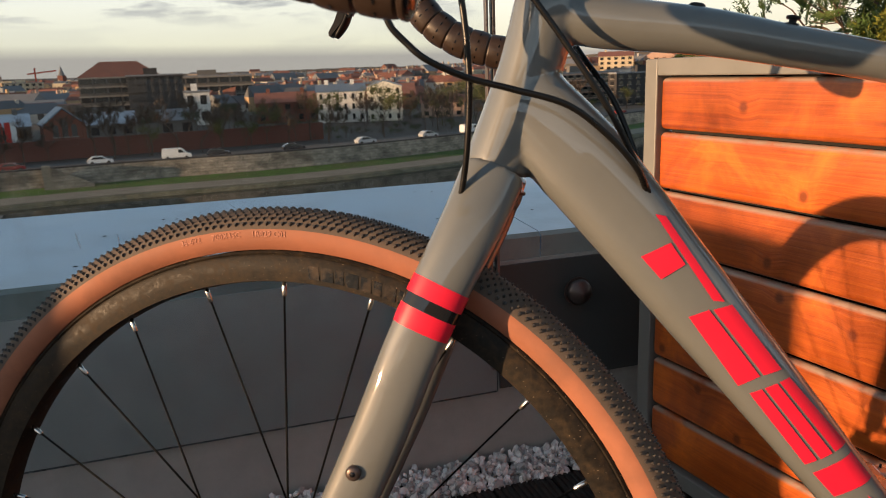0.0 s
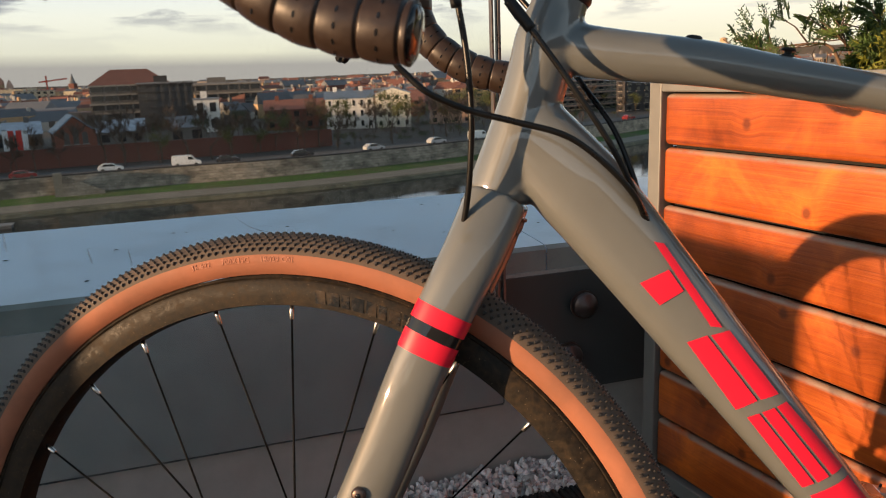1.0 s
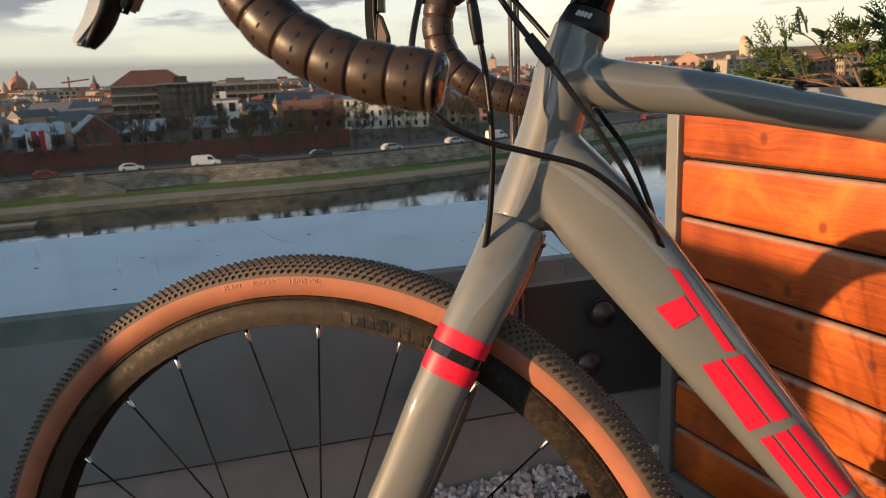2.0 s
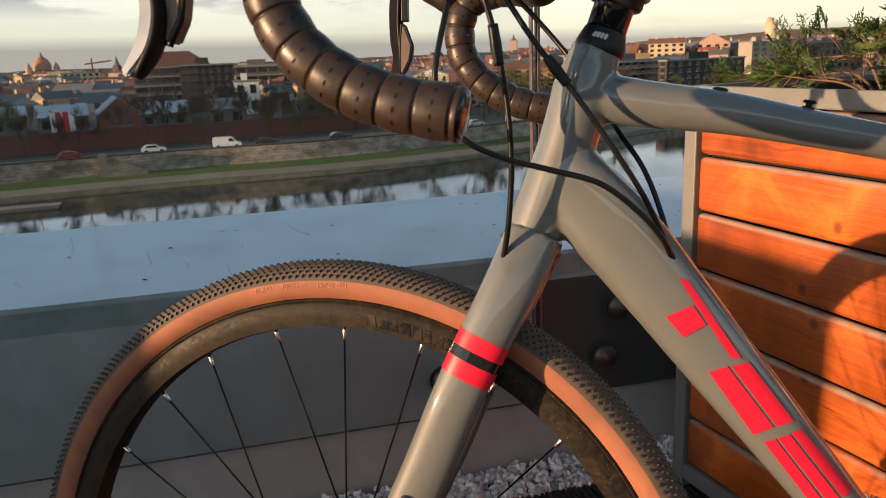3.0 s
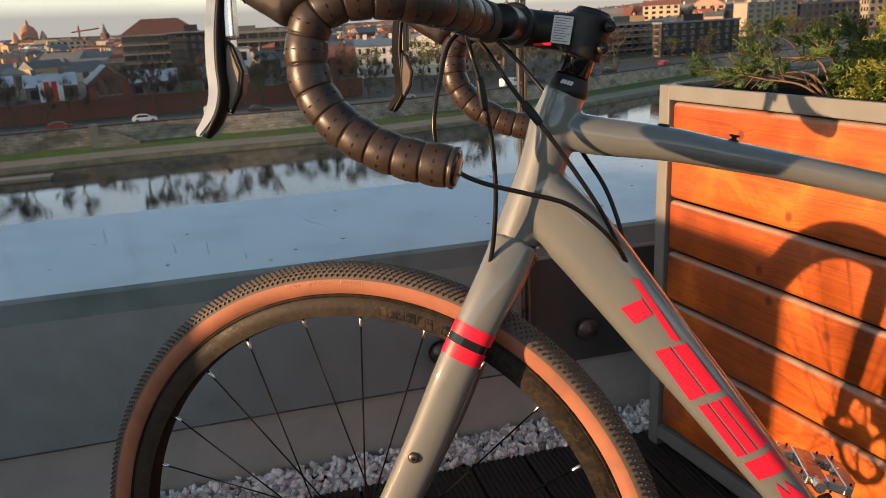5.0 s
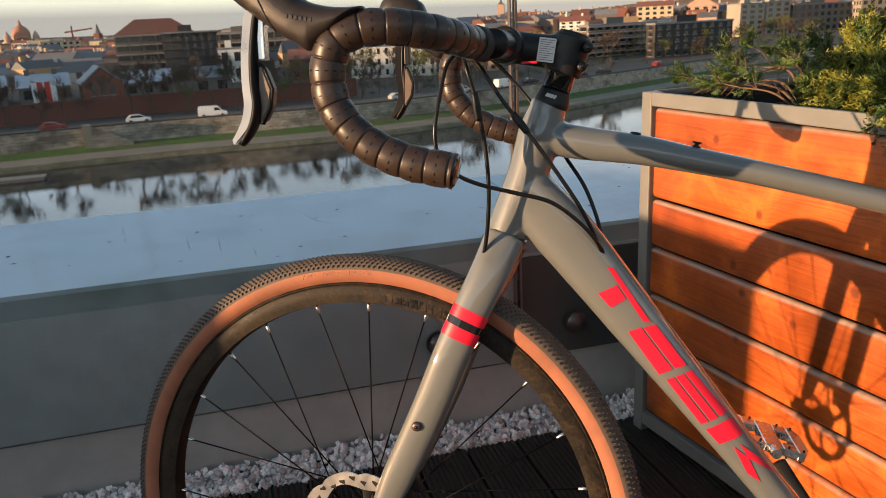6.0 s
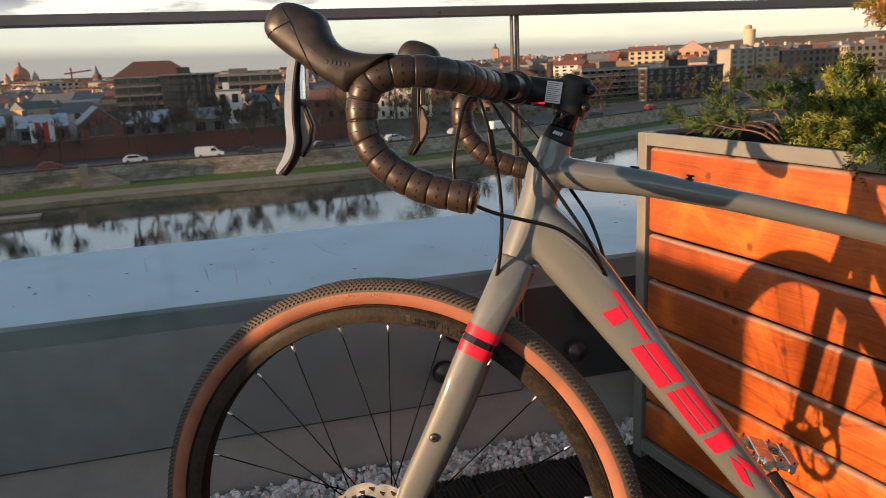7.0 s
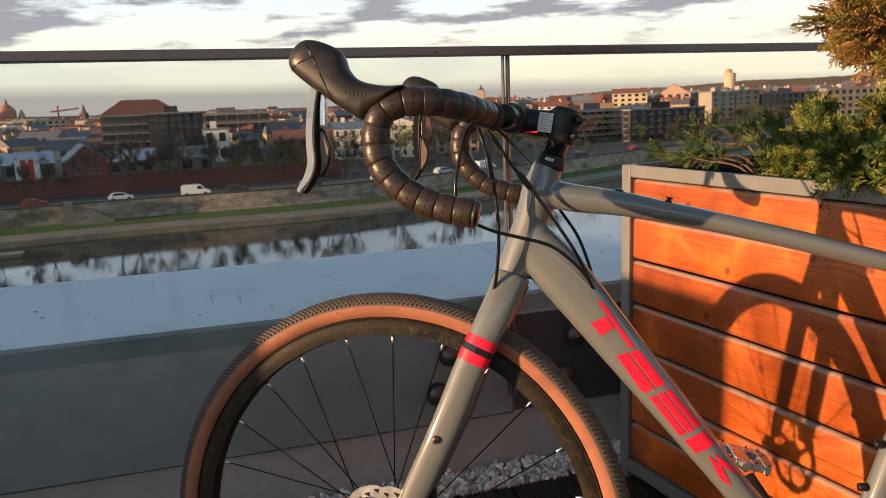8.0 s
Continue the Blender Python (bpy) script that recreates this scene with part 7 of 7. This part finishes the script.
def undergrowth(count):
    """Bushes and saplings behind the road, too many to count: one joined mesh."""
    kinds = []
    for _, crown, _ in TREES:
        co = np.array([v.co for v in crown.vertices])
        polys = np.array([tuple(p.vertices) for p in crown.polygons])[::3]
        kinds.append((co[polys].reshape(-1, 3), polys.shape[1]))
    verts, faces, slots = [], [], []
    total = 0
    for k in range(count):
        p, t = along_quay(r.uniform(0.50, 1.0), 9.6 + 38 * r.random() ** 1.6)
        kind = r.choice((3, 3, 0, 1, 2))
        size, a = r.uniform(2.0, 5.0) / 8, r.uniform(0, 6.28)
        rot = np.array([[math.cos(a), math.sin(a), 0], [-math.sin(a), math.cos(a), 0], [0, 0, 1]])
        co, n = kinds[kind]
        verts.append(co @ rot * size + np.array([p.x, p.y, STREET - 2.2 * size]))
        faces += [tuple(range(total + i, total + i + n)) for i in range(0, len(co), n)]
        slots += [(0, 0, 1, 2)[kind]] * (len(co) // n)
        total += len(co)
    me = bpy.data.meshes.new("riverside_bushes")
    me.from_pydata(np.concatenate(verts).tolist(), [], faces)
    for m in (TWIG, SPRING, EVER):
        me.materials.append(m)
    me.polygons.foreach_set("material_index", slots)
    part("riverside_bushes", me, None, None, "dark bushes and saplings behind the quay road", kind="stuff", category="bushes")


undergrowth(260)

CAR_PAINTS = [material("car_paint_%s" % n, c, 0.25, vary=0.04, coat=0.5) for n, c in (("white", (0.75, 0.75, 0.74)), ("silver", (0.45, 0.46, 0.47)), ("dark", (0.03, 0.03, 0.035)), ("red", (0.25, 0.03, 0.03)))]


def car_meshes(van):
    prof = ([(-2.5, 0.35), (-2.55, 1.0), (-2.45, 1.9), (-2.2, 2.0), (0.9, 1.98), (1.7, 1.15), (2.45, 0.95), (2.55, 0.4)] if van else
            [(-2.05, 0.35), (-2.1, 0.85), (-1.9, 0.98), (-1.35, 1.40), (-0.9, 1.46), (0.35, 1.44), (1.05, 0.98), (1.95, 0.85), (2.1, 0.6), (2.1, 0.35)])
    body = prism(bmesh.new(), prof, -0.85, 0.85, "Y")
    bmesh.ops.bevel(body, geom=list(body.edges), offset=0.06, segments=2, affect="EDGES")
    win = prism(bmesh.new(), [(0.3, 1.2), (0.3, 1.75), (0.85, 1.75), (1.4, 1.2)] if van else [(-1.45, 0.98), (-1.05, 1.36), (0.3, 1.36), (0.85, 0.98)], -0.87, 0.87, "Y")
    wh = lathe(bmesh.new(), [(0, -0.1), (0.2, -0.1), (0.32, -0.09), (0.32, 0.09), (0, 0.09)], 14, "Y")
    return body, mesh_of("side_glass", win, PANE, False), mesh_of("wheel", wh, BLACK_RUBBER), (1.6 if van else 1.3)


CARS = {}
for van in (False, True):
    body, win, wh, wb = car_meshes(van)
    base_me = mesh_of("body", body, CAR_PAINTS[0], False)
    CARS[van] = ([base_me] + [base_me.copy() for _ in CAR_PAINTS[1:]], win, wh, wb)
    for me, p in zip(CARS[van][0], CAR_PAINTS):
        me.materials.clear()
        me.materials.append(p)


def car(f, back, paint, van=False):
    p, t = along_quay(f, back)
    bodies, win, wh, wb = CARS[van]
    label = ("white delivery van parked by the quay" if van else ("white", "silver", "dark", "dark red")[paint] + " car parked along the quay wall")
    c = thing("van" if van else "car", label, "van" if van else "car", "vehicles on the quay road", m=Matrix.Translation((p.x, p.y, STREET + 0.03)) @ pose(0, 0, 0, 0, 0, math.degrees(math.atan2(t.y, t.x))))
    part("body", bodies[paint], None, c)
    part("side_glass", win, None, c)
    for x in (-wb, wb):
        for y in (-0.8, 0.8):
            part("wheel", wh, None, c, m=Matrix.Translation((x, y, 0.32)))


k = 0
f = 0.24
while f < 0.86:
    car(f, r.uniform(2.4, 3.2), 0 if k in (2, 7) else r.choice((0, 1, 2, 2, 2, 2, 3)), van=k in (2, 7))
    f += r.choice((0.024, 0.034, 0.05, 0.07))
    k += 1

# scaling from the camera's position leaves the view of the far bank unchanged
SPREAD, CAMERA_SPOT = 1.4, Vector((0.262, -0.75, 0.92))
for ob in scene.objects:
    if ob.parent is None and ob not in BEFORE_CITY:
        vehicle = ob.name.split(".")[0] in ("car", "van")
        away = CAMERA_SPOT + (ob.matrix_basis.translation - CAMERA_SPOT) * SPREAD
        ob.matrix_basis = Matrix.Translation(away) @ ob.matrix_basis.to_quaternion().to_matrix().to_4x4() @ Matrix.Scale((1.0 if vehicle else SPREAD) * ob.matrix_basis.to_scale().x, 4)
# ---- decking and pebbles ----
DECK_Z = -0.009


def deck():
    """Grooved boards laid square to the parapet."""
    width, gap, ribs = 0.122, 0.005, 10
    prof = []
    n = ribs
    rw = width / n
    for k in range(n):
        x = k * rw
        prof += [(x + 0.0015, 0.0), (x + rw * 0.62, 0.0), (x + rw * 0.70, -0.0035), (x + rw * 0.98, -0.0035)]
    prof = [(0.0, -0.004)] + prof + [(width, -0.004), (width, -0.024), (0.0, -0.024)]
    me = None
    for k in range(-9, 13):
        bm = prism(bmesh.new(), prof, -1.75, 0.655, "Y") if me is None else None
        if me is None:
            me = mesh_of("deck_board", bm, DECK, False)
        part("deck_board", me, None, floor_ob, m=pose(0.066 + k * (width + gap), 0, DECK_Z))


deck()


def pebbles():
    """Broken white stones, heaped against the parapet's foot."""
    r = random.Random(3)
    shapes = []
    for s in range(8):
        bm = bmesh.new()
        bmesh.ops.create_icosphere(bm, subdivisions=1, radius=1.0)
        for v in bm.verts:
            v.co *= r.uniform(0.62, 1.22)
            v.co = Vector((v.co.x * 1.25, v.co.y * 0.95, v.co.z * 0.75))
        shapes.append(bm)
    meshes = []
    for bm in shapes:
        me = mesh_of("pebble", bm.copy(), STONE, False)
        meshes.append(me)

    def place(layer):
        u = r.uniform(-1.25, 0.86)
        v = r.uniform(0.655, 0.752)
        heap = 0.012 * (v - 0.655) / 0.1
        return u, v, DECK_Z - 0.012 + layer * 0.009 + heap + r.uniform(-0.003, 0.004)

    bed = thing("pebble_strip", "strip of broken white stones between deck and parapet", "gravel", m=WALL)
    count = 0
    spots = []
    for i in range(4200):
        u, v, z = place(0 if i < 1500 else (1 if i < 3200 else 2))
        size = r.choice((r.uniform(0.0045, 0.008), r.uniform(0.006, 0.0115)))
        spots.append((u, v, z, size))
    spots.sort(key=lambda q: -q[2])
    joined = bmesh.new()
    rest_v, rest_f = [], []
    for u, v, z, size in spots:
        m4 = Matrix.Translation((u, v, z)) @ Euler((r.uniform(0, 6), r.uniform(0, 6), r.uniform(0, 6))).to_matrix().to_4x4() @ Matrix.Scale(size, 4)
        k = r.randrange(8)
        if count < 300 and -0.45 < u < 0.75:
            part("pebble", meshes[k], None, bed, m=m4)
            count += 1
        else:
            i0 = len(rest_v)
            idx = {}
            for vv in shapes[k].verts:
                idx[vv] = len(rest_v)
                rest_v.append(tuple(m4 @ vv.co))
            rest_f += [[idx[q] for q in f.verts] for f in shapes[k].faces]
    joined.free()
    me = bpy.data.meshes.new("pebble_bed")
    me.from_pydata(rest_v, [], rest_f)
    me.materials.append(STONE_STUFF)
    part("pebble_bed", me, None, bed, kind="stuff")


pebbles()
